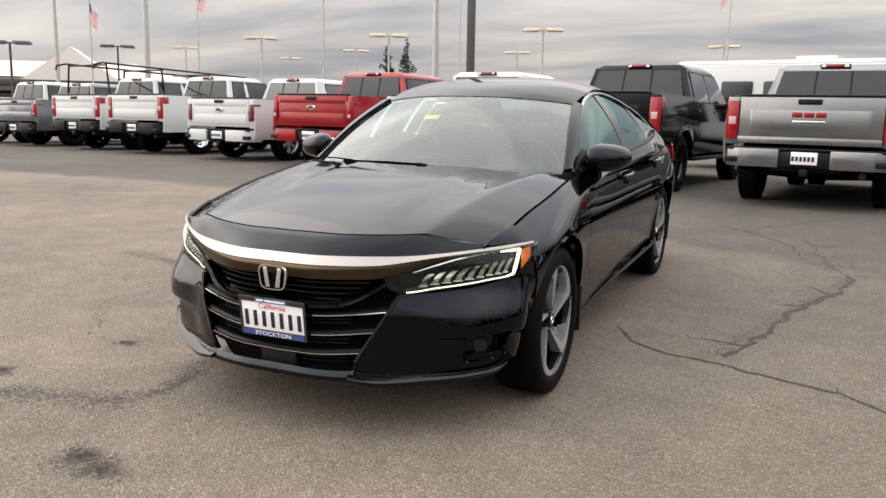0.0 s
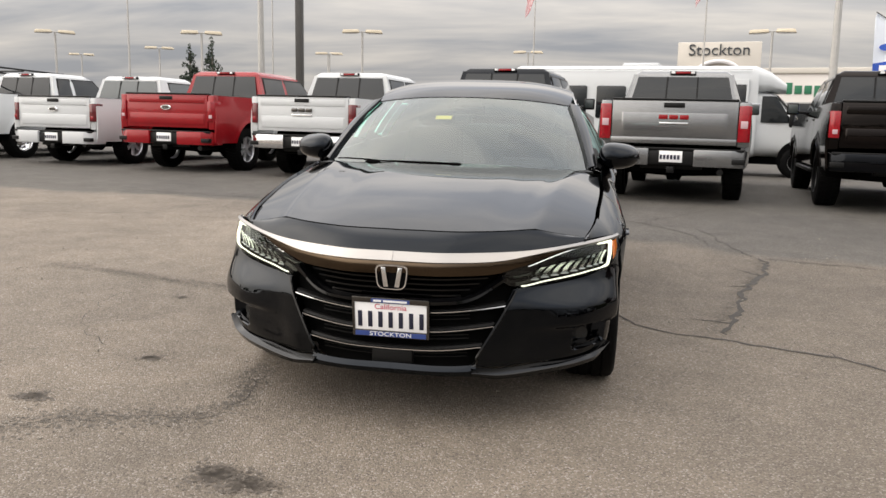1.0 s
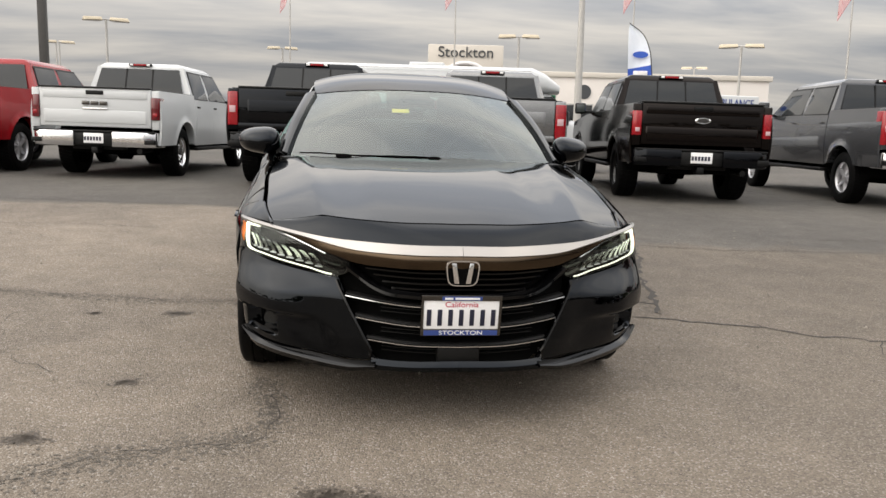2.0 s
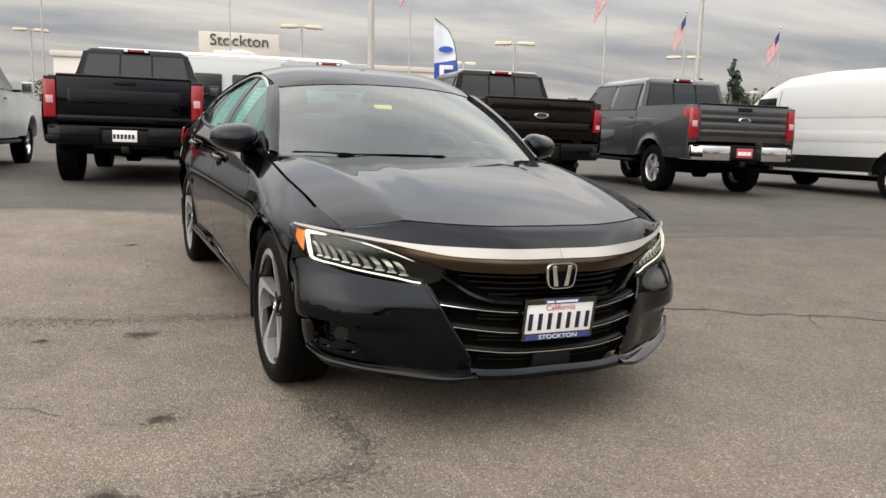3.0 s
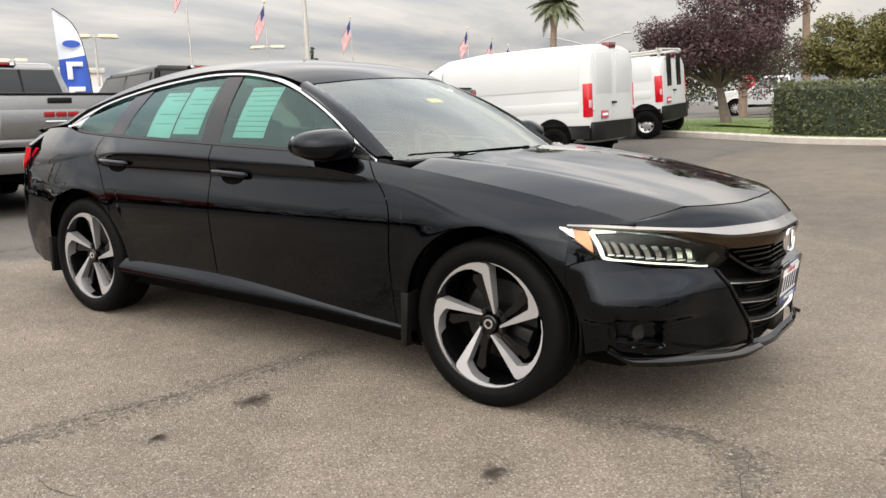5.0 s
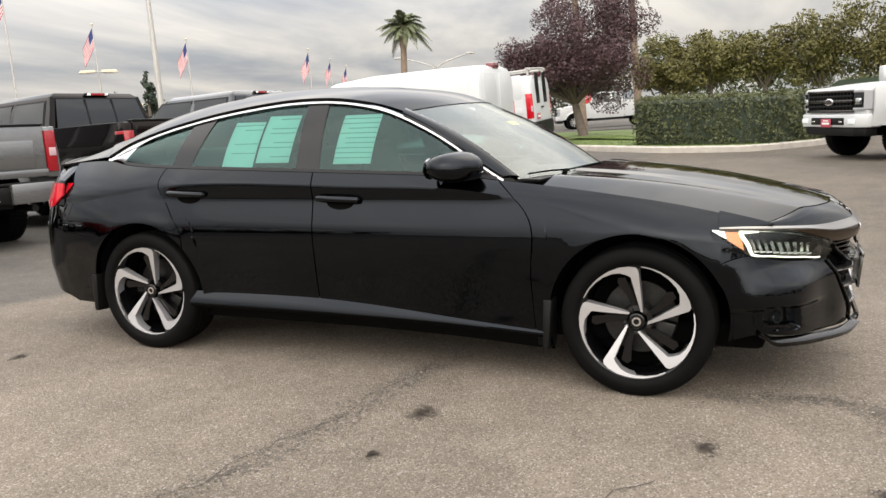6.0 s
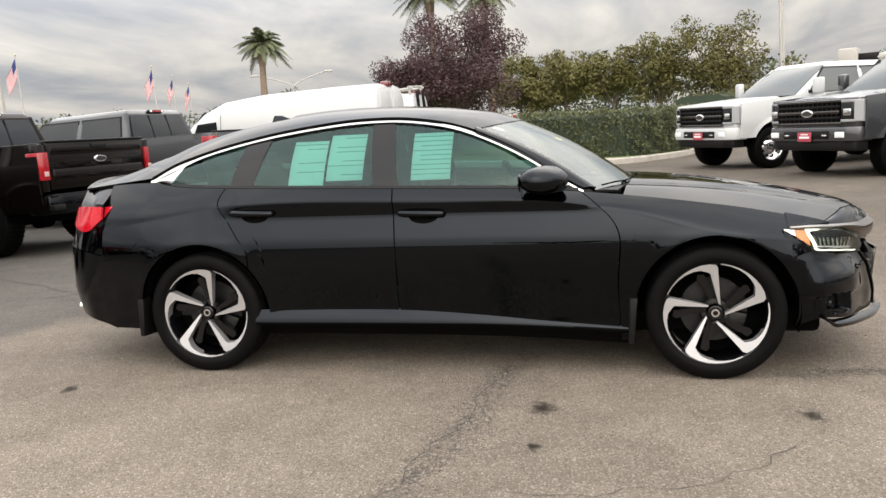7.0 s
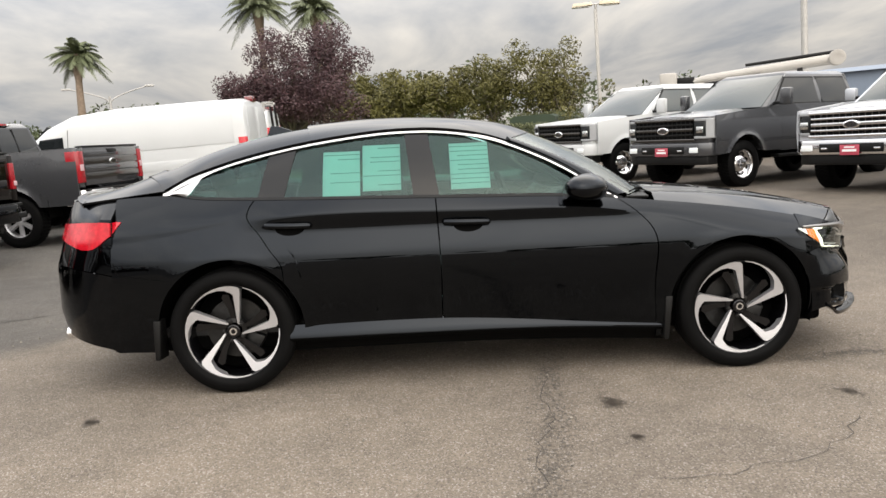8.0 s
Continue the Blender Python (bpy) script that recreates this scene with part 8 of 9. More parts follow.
def tree(label, x, y, z, height, radius, leaf, seed, n=7000, size=0.06, r0=0.11, crown_lo=None, clump=0.42, category="tree", group="", lean=(0, 0), bark=None, forks=8):
    t = thing("tree", label, category, Matrix.Translation((x, y, z)), group)
    crown_lo = crown_lo or height * 0.35
    wood, ends = limbs((0, 0, 0), radius, height * 0.93, forks, seed, r0, crown_lo, lean)
    part("trunk", wood, bark or M_BARK, t, angle=60)
    rng = np.random.default_rng(seed + 7)
    radii = radius * clump * rng.uniform(0.55, 1.1, len(ends))
    part("crown", leaf_cloud(ends, radii, n, size, seed + 1), leaf, t, angle=180)
    return t


def palm(label, x, y, z, height, seed, spread_=1.9, n=60, group="palm trees", r0=0.17, skirt=True):
    """A fan of arching feathered fronds on a slightly leaning trunk."""
    rng = np.random.default_rng(seed)
    t = thing("palm_tree", label, "palm tree", Matrix.Translation((x, y, z)), group)
    s = np.linspace(0, 1, 16)
    lean = rng.normal(0, 0.25)
    pth = np.stack([lean * s ** 2, 0.12 * np.sin(2 * s), height * s - 0.1], -1)
    rad = r0 * (1.25 - 0.5 * s)
    rad = rad + np.where(s > 0.86, 0.09 * np.sin((s - 0.86) / 0.14 * np.pi) + 0.05, 0)
    part("trunk", Soup().tube(pth, rad, 12), M_PALMBARK, t, angle=60)
    top = pth[-1]
    so = Soup()
    for i in range(n):
        az = 2 * math.pi * i / n * 5.03 + rng.normal(0, 0.15)
        el = math.radians(rng.uniform(-25, 85))
        L = spread_ * rng.uniform(0.8, 1.15)
        u_ = np.linspace(0, 1, 10)
        droop = (0.40 + 0.30 * rng.random()) * L
        hx = np.cos(el) * L * u_
        path = np.stack([np.cos(az) * hx, np.sin(az) * hx, np.sin(el) * L * u_ - droop * u_ ** 2.2], -1) + top
        so.tube(path, np.linspace(0.02, 0.005, 10), 4, caps=False)
        tan = np.gradient(path, axis=0)
        tan /= np.linalg.norm(tan, axis=1, keepdims=True)
        for k in np.linspace(0.12, 1.0, 40):
            j = k * 9
            j0 = min(int(j), 8)
            q = path[j0] + (path[j0 + 1] - path[j0]) * (j - j0)
            tg = tan[j0]
            sd_ = np.array([-math.sin(az), math.cos(az), 0])
            ln = 0.46 * spread_ / 1.9 * math.sin(math.pi * min(0.15 + 0.8 * k, 0.97))
            for sg in (1, -1):
                e = q + sg * sd_ * ln * 0.75 + tg * ln * 0.55 + np.array([0, 0, -ln * rng.uniform(0.25, 0.7)])
                wd = tg * 0.013
                so.add([q - wd, q + wd, (q + e) / 2 + wd * 1.2 + [0, 0, 0.02], e, (q + e) / 2 - wd * 1.2 + [0, 0, 0.02]], [(0, 1, 2, 3, 4)])
    part("crown", so, M_FROND, t, angle=180)
    return t


gz = lambda x, y: float(ground_z(x, y))
# purple-leaved plum with palms behind it
tree("purple-leaved plum tree at the edge of the lawn", 21.2, 4.0, gz(21.2, 4.0) + 0.15, 5.15, 2.1, M_LEAFPURPLE, 11, 46000, 0.048, 0.15, 1.1, 0.30, lean=(0.35, 0.3), forks=15)
palm("tall feather palm with an arching crown", 31.4, 15.0, 0.3, 5.75, 3, 1.3)
palm("feather palm behind the plum tree", 36.3, 7.6, 0.3, 7.9, 5, 1.75)
palm("feather palm behind the plum tree", 36.8, 4.9, 0.3, 7.6, 8, 1.5)
palm("young feather palm low beside the street", 41.9, 19.0, 0.3, 3.2, 9, 1.2)
# row of clipped street trees
ROW = [(31.2, 3.0, 3.9, 1.30), (31.0, 1.0, 4.3, 1.35), (31.0, -1.1, 4.15, 1.35), (30.8, -3.1, 4.3, 1.4), (30.4, -5.5, 4.9, 1.75), (32.8, 2.0, 4.1, 1.3)]
for i, (x, y, h, r) in enumerate(ROW):
    tree("olive-green street tree with a low forked trunk", x, y, gz(x, y) + 0.1, h, r, M_LEAFOLIVE, 20 + i, 9000, 0.072, 0.09, 1.45, 0.34, group="row of street trees", forks=10)


def hedge(points, width, height, seed, n, label, z_up=0.14):
    """A clipped hedge: a smooth core coloured dark as its shaded inside, under a skin of leaves."""
    rng = np.random.default_rng(seed)
    q, nn = ribbon(points, 60)
    t = thing("hedge", label, "hedge", Matrix.Identity(4))
    z0 = ground_z(q[:, 0], q[:, 1]) + z_up
    w2 = width / 2 * 0.9
    ring = [(-w2, 0), (-w2, height * 0.9), (-w2 * 0.75, height * 0.97), (w2 * 0.75, height * 0.97), (w2, height * 0.9), (w2, 0)]
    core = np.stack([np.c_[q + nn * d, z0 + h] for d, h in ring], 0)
    # the dark leaf colour paints the shade between the leaves
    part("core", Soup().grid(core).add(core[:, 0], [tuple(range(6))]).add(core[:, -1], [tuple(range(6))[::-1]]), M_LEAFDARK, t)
    s = rng.integers(0, 60, n)
    f = rng.random(n)
    around = rng.random(n)
    d = np.where(around < 0.38, -1, np.where(around < 0.62, rng.uniform(-1, 1, n), 1)) * width / 2
    h = np.where((around >= 0.38) & (around < 0.62), height, rng.random(n) * height)
    wob = 0.06 * np.sin(s * 0.9 + h * 5) + rng.normal(0, 0.045, n)
    s2 = np.minimum(s + 1, 59)
    pq = q[s] * (1 - f[:, None]) + q[s2] * f[:, None]
    p = np.c_[pq + nn[s] * (d + wob * np.sign(d + 1e-6))[:, None], (z0[s] + h + wob * 0.6)]
    part("leaves", leaf_cloud(p, np.full(n, 0.05), n, 0.038, seed + 1), M_HEDGE, t, angle=180)
    return t


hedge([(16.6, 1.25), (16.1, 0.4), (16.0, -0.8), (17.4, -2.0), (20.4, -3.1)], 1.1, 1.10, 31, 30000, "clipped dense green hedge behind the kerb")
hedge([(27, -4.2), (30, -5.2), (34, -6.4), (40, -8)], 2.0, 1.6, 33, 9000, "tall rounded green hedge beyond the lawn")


# far greenery along the horizon
def far_bushes(name, label, pts, seed, leaf, size=0.16, n=3500):
    rng = np.random.default_rng(seed)
    cs, rs = [], []
    for x, y, r, h in pts:
        for _ in range(9):
            a = rng.uniform(0, 2 * np.pi)
            d = r * rng.random() ** 0.5
            cs.append((x + d * math.cos(a), y + d * math.sin(a), 0.3 + h * rng.uniform(0.25, 0.85)))
            rs.append(min(h * 0.4, r * 0.6) * rng.uniform(0.6, 1.0))
    so = leaf_cloud(cs, rs, n, size, seed)
    return tagged(part(name, so, leaf, angle=180), label, "trees", kind="stuff")


far_bushes("far_trees", "far dark green trees beyond the street", [(50, 42, 4, 4.4), (54, 40, 4, 4.3), (58, 37, 4, 4.0), (47, 46, 4, 4.2), (62, 34, 4, 4.2)], 41, M_FARWOOD, 0.17, 6000)
far_bushes("far_trees", "line of far green trees across the street", [(52, 8, 4, 5.0), (52, 14, 4, 4.4), (53, 2, 4, 5.4), (52, -4, 4, 5.0), (55, 20, 4, 4.4), (55, 26, 4, 4.0), (50, -12, 4, 3.6), (50, -20, 4, 3.4)], 42, M_FARWOOD, 0.19, 9000)
far_bushes("far_trees", "far hazy trees on the horizon", [(-50, 75, 6, 4), (-30, 85, 6, 4.5), (0, 90, 8, 4.5), (20, 85, 8, 4.5), (35, 75, 6, 4.5), (70, 60, 8, 5), (80, 40, 8, 5)], 43, M_FARWOOD, 0.24, 6000)


# never in view: added behind the camera to darken the horizon in the paint's reflections
far_bushes("far_trees", "unseen dark tree line added for reflections on the lot's open side", [(x, -38 - 0.02 * (x + 5) ** 2 / 4, 5, 2.6 + 0.7 * math.sin(x * 0.7)) for x in range(-40, 36, 6)]
           + [(-42 - 3 * math.sin(y), y, 5, 2.6 + 0.6 * math.sin(y * 0.5)) for y in range(-34, 5, 6)], 44, M_FARWOOD, 0.34, 9000)


def conifer(x, y, h, r, seed):
    t = thing("conifer", "dark green far conifer with a ragged outline", "tree", Matrix.Translation((x, y, 0.2)), "far conifers")
    rng = np.random.default_rng(seed)
    part("trunk", Soup().tube([(0, 0, 0), (0, 0, h * 0.9)], [0.22, 0.04], 7), M_BARK, t)
    cs, rs = [], []
    for k in np.linspace(0.18, 0.98, 22):
        a = rng.uniform(0, 6.28)
        d = r * (1 - k) * rng.uniform(0.2, 0.9)
        cs.append((d * math.cos(a), d * math.sin(a), h * k))
        rs.append(r * (1.12 - k) * 0.5 * rng.uniform(0.7, 1.1))
    part("crown", leaf_cloud(cs, rs, 3000, 0.16, seed), M_LEAFDARK, t, angle=180)


conifer(-38.5, 70.5, 8.6, 2.4, 51)
conifer(-36.3, 70.8, 9.3, 2.6, 52)
conifer(39.7, 38.6, 6.0, 1.9, 53)
conifer(37.9, 39.8, 4.6, 1.6, 54)


# ---- poles, flags, lamps ----
def flagpole(x, y, h, seed, flag_z=None, size=1.5, fly=40.0, r=0.055, flag=True, droop=0.55):
    t = thing("flagpole", "tall pale flagpole with a striped flag" if flag else "tall pale bare pole", "flagpole", on_lot(x, y).to_translation() and Matrix.Translation((x, y, gz(x, y))), "flagpoles")
    part("pole", Soup().tube([(0, 0, -0.2), (0, 0, h * 0.5), (0, 0, h)], [r * 1.3, r, r * 0.6], 10), M_POLE, t)
    part("finial", Soup().lathe([(-0.08, 0.0), (-0.05, 0.06), (0.0, 0.085), (0.05, 0.06), (0.08, 0)], 12, "z", center=(0, 0, h + 0.05)), M_LAMPHEAD, t)
    if flag:
        rng = np.random.default_rng(seed)
        nu_, nv_ = 27, 27
        W_, Hh = size * 1.55, size
        P_ = np.zeros((nu_, nv_, 3))
        a = radians(fly)
        for i, s in enumerate(np.linspace(0, 1, nu_)):
            for k, v_ in enumerate(np.linspace(0, 1, nv_)):
                out = W_ * s * (1 - droop * 0.72)
                sag = droop * W_ * s * 0.85
                wv = 0.10 * size * math.sin(s * 7 + v_ * 2.0 + seed) * s
                P_[i, k] = (math.cos(a) * out - math.sin(a) * wv, math.sin(a) * out + math.cos(a) * wv, (flag_z or h) - 0.1 - Hh * v_ - sag)
        so = Soup()
        so.grid(P_)
        for idx in range(len(so.f)):
            i, k = divmod(idx, nv_ - 1)
            stripe_ = (k // 2) % 2
            so.m[idx] = 2 if (i < 11 and k < 14) else (0 if stripe_ == 0 else 1)
        part("flag", so, [M_FLAGRED, M_FLAGWHITE, M_FLAGBLUE], t, "red, white and blue striped flag", angle=180)
    return t


FLAGS = [(-42.2, 35.8, 8.4, 1), (-37.3, 40.6, 9.7, 2), (-25.0, 37.3, 9.9, 3), (-21.7, 50.3, 12.2, 4), (-3.2, 49.9, 10.7, 5), (7.6, 49.1, 11.3, 6), (18.8, 46.2, 11.2, 7),
         (27.3, 36.2, 9.9, 8), (34.0, 37.0, 8.6, 9), (40.2, 35.2, 7.9, 10), (47.0, 30.0, 6.8, 11), (60.8, 36.4, 7.3, 12), (65.9, 37.7, 7.0, 13)]
for i, (x, y, h, sd_) in enumerate(FLAGS):
    flagpole(x, y, h, sd_, None, 1.15, -20 if i < 3 else 150, droop=0.60 if i < 4 else 0.85)
for x, y, h, r in ((-32.3, 24.5, 9.5, 0.09), (-25.9, 23.9, 10, 0.12), (-12.4, 26.0, 9.5, 0.12), (9.5, 27.2, 10, 0.13), (20.4, 20.2, 10, 0.10)):
    flagpole(x, y, h, 1, flag=False, r=r)
dp = thing("light_column", "dark bronze square light column", "light pole", Matrix.Translation((-10.3, 24.7, gz(-10.3, 24.7))))
part("column", Soup().box((-0.13, -0.13, -0.2), (0.13, 0.13, 9.5), bevel=0.02), M_POLEDARK, dp)
part("arm", Soup().box((-0.9, -0.06, 9.3), (0.9, 0.06, 9.45), bevel=0.02), M_POLEDARK, dp)


def lot_lamp(x, y, top, turn=0.0, dark=False, arm=0.62):
    """Twin-headed car-park lamp."""
    t = thing("lot_lamp", "twin-headed beige car-park lamp on a slim pole" if not dark else "twin-headed dark car-park lamp on a slim pole", "street lamp", Matrix.Translation((x, y, gz(x, y))) @ Matrix.Rotation(radians(turn), 4, "Z"), "car-park lamps")
    h = top - gz(x, y)
    part("pole", Soup().tube([(0, 0, -0.1), (0, 0, h)], [0.08, 0.06], 10), M_POLE if not dark else M_POLEDARK, t)
    for s in (1, -1):
        hd_ = part("lamp_head", Soup().hull([(s * 0.16, -0.22, h - 0.02), (s * 0.16, 0.22, h - 0.02), (s * (arm + 0.5), -0.25, h - 0.06), (s * (arm + 0.5), 0.25, h - 0.06),
                                            (s * 0.2, -0.15, h + 0.14), (s * 0.2, 0.15, h + 0.14), (s * (arm + 0.42), -0.2, h + 0.12), (s * (arm + 0.42), 0.2, h + 0.12)], bevel=0.02), M_LAMPHEAD if not dark else M_POLEDARK, t)
        part("lens", Soup().box((min(s * 0.3, s * (arm + 0.4)), -0.15, h - 0.075), (max(s * 0.3, s * (arm + 0.4)), 0.15, h - 0.05)), M_PLATE, hd_)
    part("arm", Soup().tube([(-0.3, 0, h + 0.03), (0.3, 0, h + 0.03)], 0.035, 8), M_POLE if not dark else M_POLEDARK, t)
    return t


LAMPS = [(-31.0, 39.3, 6.3), (-47.9, 51.3, 7.1), (-46.6, 65.0, 7.2), (-33.4, 55.6, 6.9), (-20.7, 37.5, 6.0), (-22.8, 66.0, 7.4), (-11.9, 39.0, 6.2), (-4.1, 56.9, 6.7),
         (9.55, 38.6, 6.1), (20.3, 34.6, 5.6), (30.8, 62.9, 6.8), (-21.2, 61.6, 7.0), (34.0, 37.0, 5.8), (54.4, 52.2, 4.8), (57.6, 48.7, 4.1)]
for x, y, h in LAMPS:
    lot_lamp(x, y, h, math.degrees(math.atan2(y + 4, x + 1)) - 90)
lot_lamp(-37.5, 26.0, 4.95, 30, True)
lot_lamp(-41.1, 37.0, 5.8, 40, True)
lot_lamp(34.0, -8.5, 6.6, 80)
# tall pole beside the facing trucks
pl = thing("light_column", "pale tall light column behind the trucks", "light pole", Matrix.Translation((22.05, -12.74, gz(22, -12.7))))
part("column", Soup().tube([(0, 0, -0.2), (0, 0, 8.5)], [0.12, 0.09], 12), M_POLE, pl)
pl2 = thing("light_column", "pale slim light column beside the street", "light pole", Matrix.Translation((32.8, -8.18, gz(32.8, -8.2))))
part("column", Soup().tube([(0, 0, -0.2), (0, 0, 6.4)], [0.07, 0.05], 10), M_POLE, pl2)
# street light with two long arms
sl = thing("street_light", "grey street light with two long curved arms", "street light", Matrix.Translation((37.2, 15.9, 0.2)) @ Matrix.Rotation(radians(-68), 4, "Z"))
part("pole", Soup().tube([(0, 0, 0), (0, 0, 4.2)], [0.09, 0.07], 10), M_POLE, sl)
for s in (1, -1):
    u_ = np.linspace(0, 1, 9)
    part("arm", Soup().tube(np.stack([s * 1.9 * u_, u_ * 0, 3.9 + 0.75 * u_ ** 0.6], -1), 0.035, 6), M_POLE, sl)
    part("lamp_head", Soup().box((min(s * 1.75, s * 2.2), -0.10, 4.60), (max(s * 1.75, s * 2.2), 0.10, 4.70), bevel=0.02), M_POLE, sl)
# stop sign
ss = thing("stop_sign", "red octagonal stop sign on a thin post", "road sign", Matrix.Translation((38.1, 7.9, 0.15)) @ Matrix.Rotation(radians(-73), 4, "Z"))
oct_ = [(0.36 * math.cos(radians(22.5 + 45 * i)), 0.36 * math.sin(radians(22.5 + 45 * i))) for i in range(8)]
part("post", Soup().tube([(0, 0.03, 0), (0, 0.03, 2.1)], 0.03, 8), M_POLE, ss)
part("sign_plate", Soup().solid(oct_, -0.008, 0.008).moved(pose(0, 0, 1.80, 90, 0, 0)), M_STOP, ss)
letters("lettering", "STOP", 0.24, M_PLATE, ss, pose(0, -0.012, 1.80, 90, 0, 0), 0.003)

# feather banner
bn = thing("feather_banner", "blue and white feather banner on a bent pole", "banner", Matrix.Translation((7.55, 15.2, gz(7.5, 15.2))) @ Matrix.Rotation(radians(-22), 4, "Z"))
u_ = np.linspace(0, 1, 34)
BEND = [(0.0, 0.34, 0.0), (0.45, 0.27, 1.65), (0.70, 0.20, 2.70), (0.82, 0.12, 3.20), (0.92, -0.08, 3.60), (1.0, -0.42, 3.86)]
bend = curve(BEND, u_)
bp = np.stack([bend[:, 0], u_ * 0, bend[:, 1]], -1)
part("pole", Soup().tube(bp, np.linspace(0.024, 0.012, 34), 6), M_POLEDARK, bn)
rise = np.linspace(0.95, 3.84, 34)
sail = np.zeros((34, 9, 3))
for i, z in enumerate(rise):
    x1 = float(np.interp(z, bp[:, 2], bp[:, 0])) - 0.015
    x0 = min(-0.36 - 0.025 * (z - 1), x1 - 0.01)
    for k, w in enumerate(np.linspace(0, 1, 9)):
        sail[i, k] = (x1 + (x0 - x1) * w, 0.045 * math.sin(w * 5 + z * 1.7), z - 0.10 * w)
so = Soup().grid(sail)
for idx in range(len(so.f)):
    i, k = divmod(idx, 8)
    so.m[idx] = 1 if rise[i] < 2.75 else 0
part("sail", so, [M_BANNER, M_BANNERBLUE], bn, "white and blue cloth sail", angle=180)
part("banner_oval", Soup().lathe([(-0.075, 0.0), (-0.075, 0.17)], 24, "y").moved(pose(-0.10, 0.0, 3.05) @ Matrix.Diagonal((1.15, 1, 0.5, 1))), M_BANNERBLUE, bn)
for z in (2.28, 1.70, 1.12):
    part("banner_mark", Soup().box((-0.26, -0.085, z - 0.05), (-0.14, -0.075, z + 0.36), bevel=0.01).box((-0.14, -0.085, z + 0.25), (0.10, -0.075, z + 0.36), bevel=0.01), M_FLAGWHITE, bn)

# ---- buildings ----
bd = thing("dealership_building", "long low beige building with a raised sign panel", "building", Matrix.Translation((9.5, 58.0, 0.3)) @ Matrix.Rotation(radians(-8), 4, "Z"))
part("wall", Soup().box((-12.5, 0, 0), (24, 14, 5.25), bevel=0.05), M_STUCCOW, bd)
part("parapet", Soup().box((-12.7, -0.15, 5.0), (24.2, 0.3, 5.4), bevel=0.04), M_STUCCO, bd)
part("sign_panel", Soup().box((-2.6, -0.4, 4.2), (3.2, 0.8, 7.25), bevel=0.06), M_STUCCO, bd)
letters("lettering", "Stockton", 1.15, M_SIGNINK, bd, pose(0.3, -0.45, 6.65, 90, 0, 0), 0.04, 4.2)
u_ = np.linspace(0, np.pi, 24)
part("arch", Soup().tube(np.stack([0.3 + 1.5 * np.cos(u_), u_ * 0 - 0.6, 4.9 + 0.95 * np.sin(u_)], -1), 0.16, 8), M_FLAGWHITE, bd)
part("green_mark", Soup().box((5.0, -0.06, 3.55), (5.45, -0.02, 4.35), bevel=0.03).box((5.6, -0.06, 3.55), (6.1, -0.02, 4.15), bevel=0.03).box((6.25, -0.06, 3.55), (6.75, -0.02, 4.15), bevel=0.03).box((6.9, -0.06, 3.35), (7.4, -0.02, 4.15), bevel=0.03), M_SIGNGREEN, bd)
part("round_mark", Soup().lathe([(-0.06, 0), (-0.06, 0.55)], 24, "y", center=(9.6, 0, 3.9)), M_SIGNINK, bd)
for k in range(11):
    x = -11.5 + k * 3.2
    w = part("window", Soup().box((x, -0.05, 0.3), (x + 2.6, 0.02, 2.9), bevel=0.02), M_DARKGLASS, bd)
    part("frame", Soup().box((x - 0.06, -0.08, 2.88), (x + 2.66, 0.02, 2.98)).box((x + 1.26, -0.08, 0.3), (x + 1.34, 0.02, 2.9)), M_POLE, w)
b2 = thing("sales_building", "white gabled showroom building far off", "building", Matrix.Translation((-60, 44, 0.2)) @ Matrix.Rotation(radians(38), 4, "Z"))
part("wall", Soup().box((-14, 0, 0), (14, 12, 4.2), bevel=0.05), M_STUCCOW, b2)
part("roof", Soup().hull([(-14.4, -0.4, 4.2), (14.4, -0.4, 4.2), (-14.4, 12.4, 4.2), (14.4, 12.4, 4.2), (-9, 5, 5.8), (9, 5, 5.8)]), M_STUCCO, b2)
part("gable", Soup().hull([(0.5, -0.6, 3.9), (8.5, -0.6, 3.9), (4.5, -0.6, 6.8), (0.5, 3, 3.9), (8.5, 3, 3.9), (4.5, 3, 6.8)]), M_STUCCOW, b2)
part("canopy", Soup().box((-13, -2.0, 3.4), (13, 0, 3.9), bevel=0.04), M_POLEDARK, b2)
for k in range(8):
    part("window", Soup().box((-12 + k * 3.1, -0.06, 0.3), (-9.4 + k * 3.1, 0.02, 3.0), bevel=0.02), M_DARKGLASS, b2)
b3 = thing("shed_building", "blue-grey metal shed far behind the trucks", "building", Matrix.Translation((50, -32, 0.2)) @ Matrix.Rotation(radians(58), 4, "Z"))
part("wall", Soup().box((-14, 0, 0), (14, 10, 2.6), bevel=0.05), M_BLUEBLD, b3)
part("roof", Soup().hull([(-14.4, -0.4, 2.6), (14.4, -0.4, 2.6), (-14.4, 10.4, 2.6), (14.4, 10.4, 2.6), (-14.4, 5, 3.0), (14.4, 5, 3.0)]), M_BLUEBLD, b3)
part("door", Soup().box((-3, -0.06, 0), (1, 0.0, 2.8), bevel=0.02), M_POLE, b3)

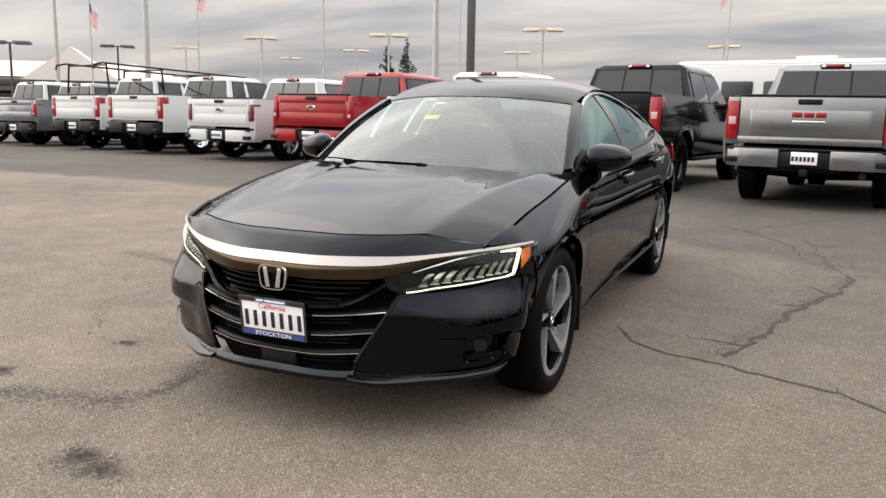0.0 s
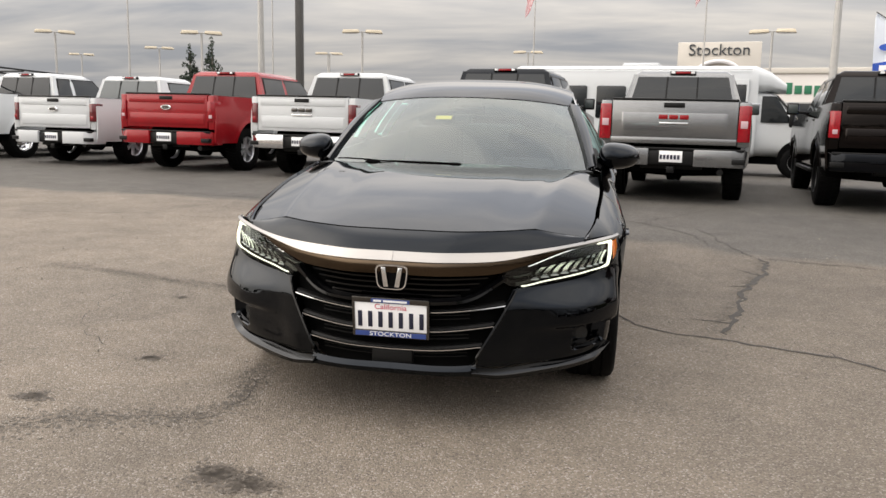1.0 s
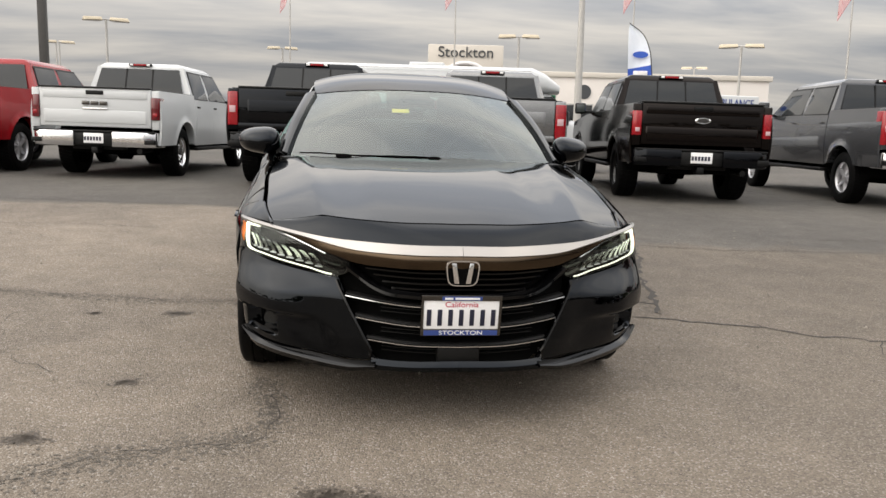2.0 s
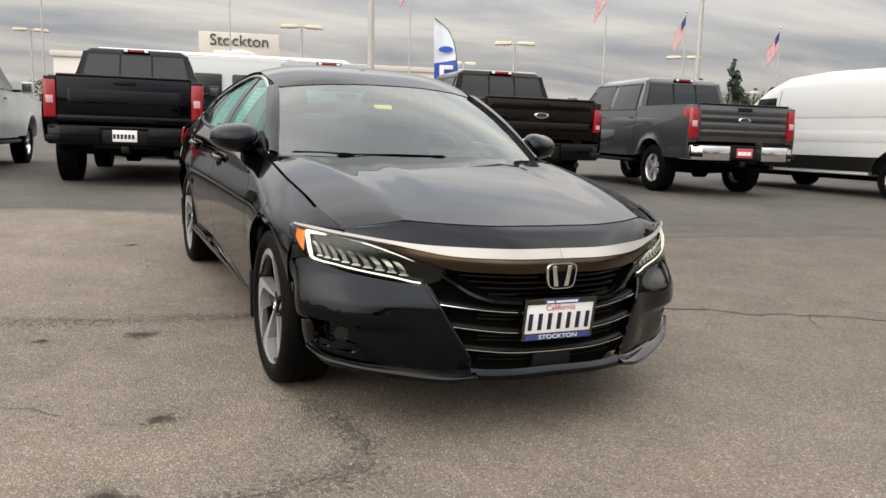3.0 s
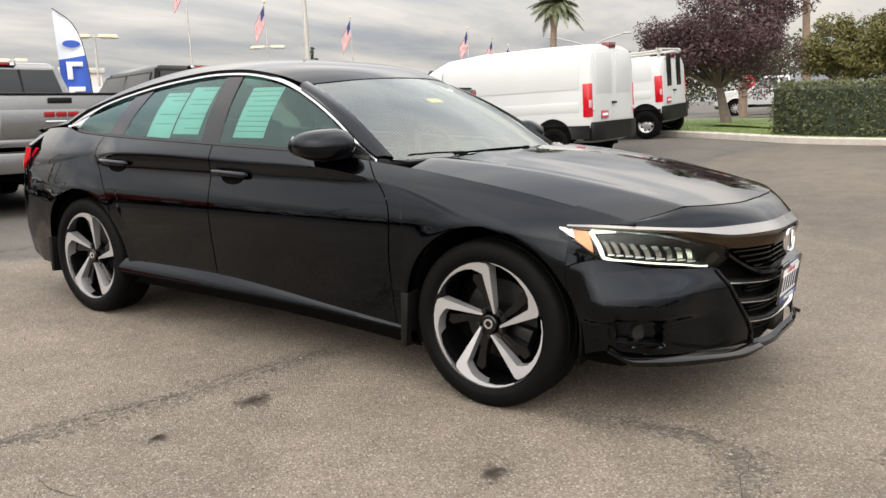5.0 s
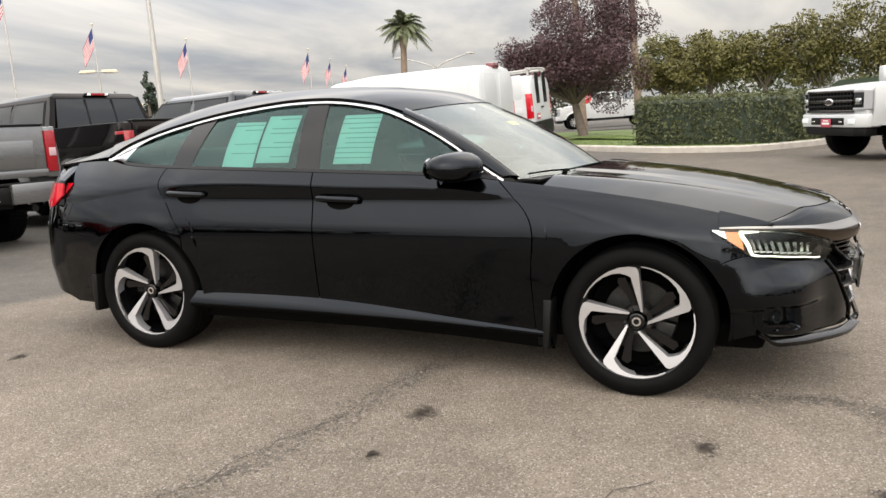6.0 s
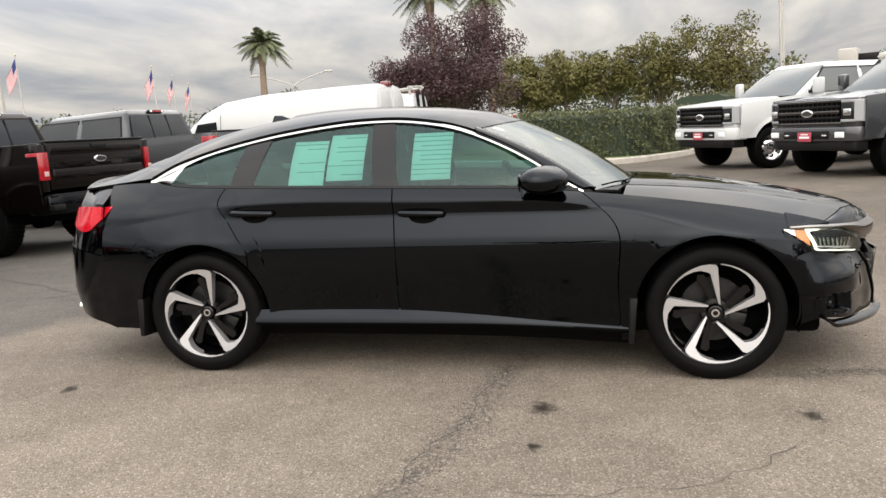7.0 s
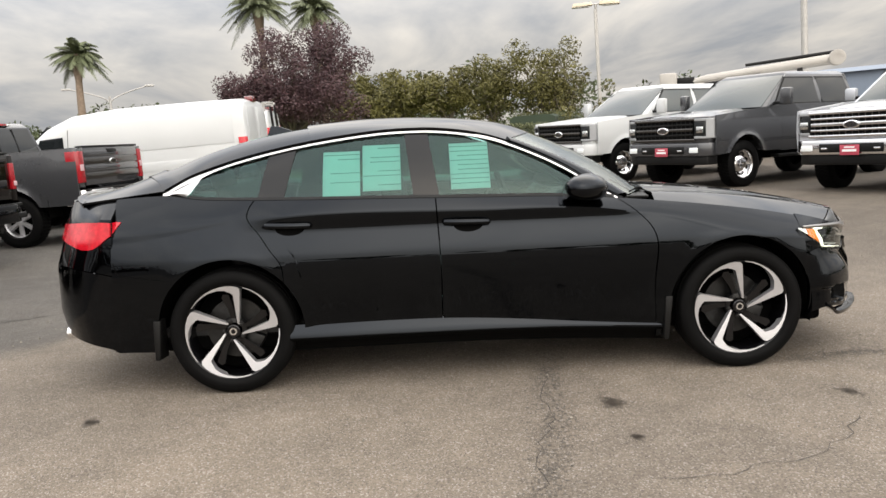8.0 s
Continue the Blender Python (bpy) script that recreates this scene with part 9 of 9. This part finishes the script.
# ---- cracks and stains of the asphalt ----
for i, (pts, w) in enumerate([
    ([(1.0, 4.2), (1.34, 3.73), (1.75, 3.1), (1.9, 2.5)], 0.022), ([(1.34, 3.73), (2.1, 5.2), (2.6, 5.9)], 0.02),
    ([(0.95, -0.2), (1.25, -0.5), (1.587, -0.638), (2.4, -1.05), (3.6, -1.55)], 0.026), ([(1.587, -0.638), (1.75, 0.2), (2.05, 1.1), (2.26, 1.94)], 0.055),
    ([(2.26, 1.94), (3.4, 1.75), (5.2, 1.5), (8.0, 1.2)], 0.02), ([(2.26, 1.94), (2.05, 2.8), (1.9, 3.6)], 0.02),
    ([(6.8, 2.13), (8.2, 1.9), (11, 1.7)], 0.02), ([(6.8, 2.13), (5.6, 2.5), (4.4, 2.4)], 0.018),
    ([(-0.6, -0.42), (-1.1, -0.33), (-1.6, -0.29), (-2.05, -0.2), (-2.63, -0.03)], 0.005), ([(-0.78, -1.83), (-0.72, -2.15), (-0.80, -2.42), (-1.27, -2.53), (-1.57, -2.73)], 0.005),
    ([(-9, 5.4), (-6, 4.9), (-3.79, 4.52), (-1.77, 4.18), (0.2, 3.9)], 0.024), ([(-6.5, 2.1), (-4.0, 2.6), (-2.0, 2.5)], 0.014),
    ([(10.1, 1.5), (11.8, 1.4), (13.6, 1.17), (16, 0.6)], 0.03), ([(-1.66, -1.69), (-2.1, -1.2), (-2.3, -0.5)], 0.005),
]):
    crack(pts, w * 0.8, 60 + i)


def crumbled(points, wide, n, seed):
    """A crumbled seam: many small dirt-filled pits, thickest along its line."""
    rng = np.random.default_rng(seed)
    pts = np.array(points, float)
    seg = np.r_[0, np.cumsum(np.linalg.norm(np.diff(pts, axis=0), axis=1))]
    q = rng.uniform(0, seg[-1], n)
    lump = 0.5 + 0.5 * np.sin(q * 7.0 + 2.0 * np.sin(q * 3.1))
    x = np.interp(q, seg, pts[:, 0]) + rng.normal(0, wide, n) * (0.45 + 0.55 * lump)
    y = np.interp(q, seg, pts[:, 1]) + rng.normal(0, wide, n) * (0.45 + 0.55 * lump)
    so = Soup()
    for i in range(n):
        r = rng.uniform(0.002, 0.0085)
        th = np.sort(rng.uniform(0, 2 * np.pi, 6))
        px, py = x[i] + r * np.cos(th) * rng.uniform(0.6, 1.5), y[i] + r * np.sin(th)
        so.add(np.c_[px, py, ground_z(px, py) + 0.0022], [(0, 1, 2, 3, 4, 5)])
    return tagged(part("crumbled_seam", so, M_PIT, angle=180), "dark crumbled seam of pits in the asphalt", "crack", kind="stuff")


crumbled([(-0.45, -0.42), (-1.1, -0.33), (-1.6, -0.29), (-2.05, -0.2), (-2.63, -0.03), (-3.3, 0.1)], 0.075, 2500, 5)
crumbled([(-0.80, -1.7), (-0.74, -2.05), (-0.72, -2.26), (-0.84, -2.43), (-1.27, -2.53), (-1.57, -2.73), (-2.1, -2.9)], 0.070, 2300, 6)
crumbled([(1.50, -0.6), (1.75, 0.2), (2.05, 1.1), (2.26, 1.94)], 0.045, 900, 7)


def stain(x, y, r, seed):
    """A dried stain that breaks up into specks towards its edge."""
    rng = np.random.default_rng(seed)
    n = int(90000 * r * r) + 160
    d = rng.normal(0, 0.52, (n, 2)) * r
    so = Soup()
    for dx, dy in d:
        k = 1 + 0.25 * math.sin(3 * math.atan2(dy, dx) + seed)
        q = rng.uniform(0.003, 0.010)
        th = np.sort(rng.uniform(0, 2 * np.pi, 6))
        px, py = x + dx * 1.4 * k + q * np.cos(th) * rng.uniform(0.7, 1.5), y + dy * k + q * np.sin(th)
        so.add(np.c_[px, py, ground_z(px, py) + 0.0025], [(0, 1, 2, 3, 4, 5)])
    return tagged(part("oil_stain", so, M_STAIN, angle=180), "dark dried oil stain on the asphalt", "stain", kind="structure")


for i, (x, y, r) in enumerate([(-1.38, -0.60, 0.05), (-0.50, -2.88, 0.075), (-0.36, -2.93, 0.06), (-1.62, -2.37, 0.05), (-1.4, -1.77, 0.035), (-1.85, -0.6, 0.02), (-1.28, 1.98, 0.03)]):
    stain(x, y, r, i)


def pebble_field(seed, n):
    """Loose grit and small stones that lie on the asphalt round the car."""
    rng = np.random.default_rng(seed)
    x, y = rng.uniform(-5, 4.5, n), rng.uniform(-5, 3.5, n)
    s = rng.uniform(0.003, 0.010, n)
    so = Soup()
    oc = np.array([(1, 0, 0), (-1, 0, 0), (0, 1, 0), (0, -1, 0), (0, 0, 1), (0, 0, -0.4)], float)
    fc = [(0, 2, 4), (2, 1, 4), (1, 3, 4), (3, 0, 4), (2, 0, 5), (1, 2, 5), (3, 1, 5), (0, 3, 5)]
    for i in range(n):
        so.add(oc * s[i] * rng.uniform(0.6, 1.3, (6, 1)) + np.array([x[i], y[i], gz(x[i], y[i]) + s[i] * 0.3]), fc)
    return tagged(part("grit", so, M_GRIT, angle=30), "loose grit and pebbles on the asphalt", "grit", kind="stuff")


pebble_field(71, 900)
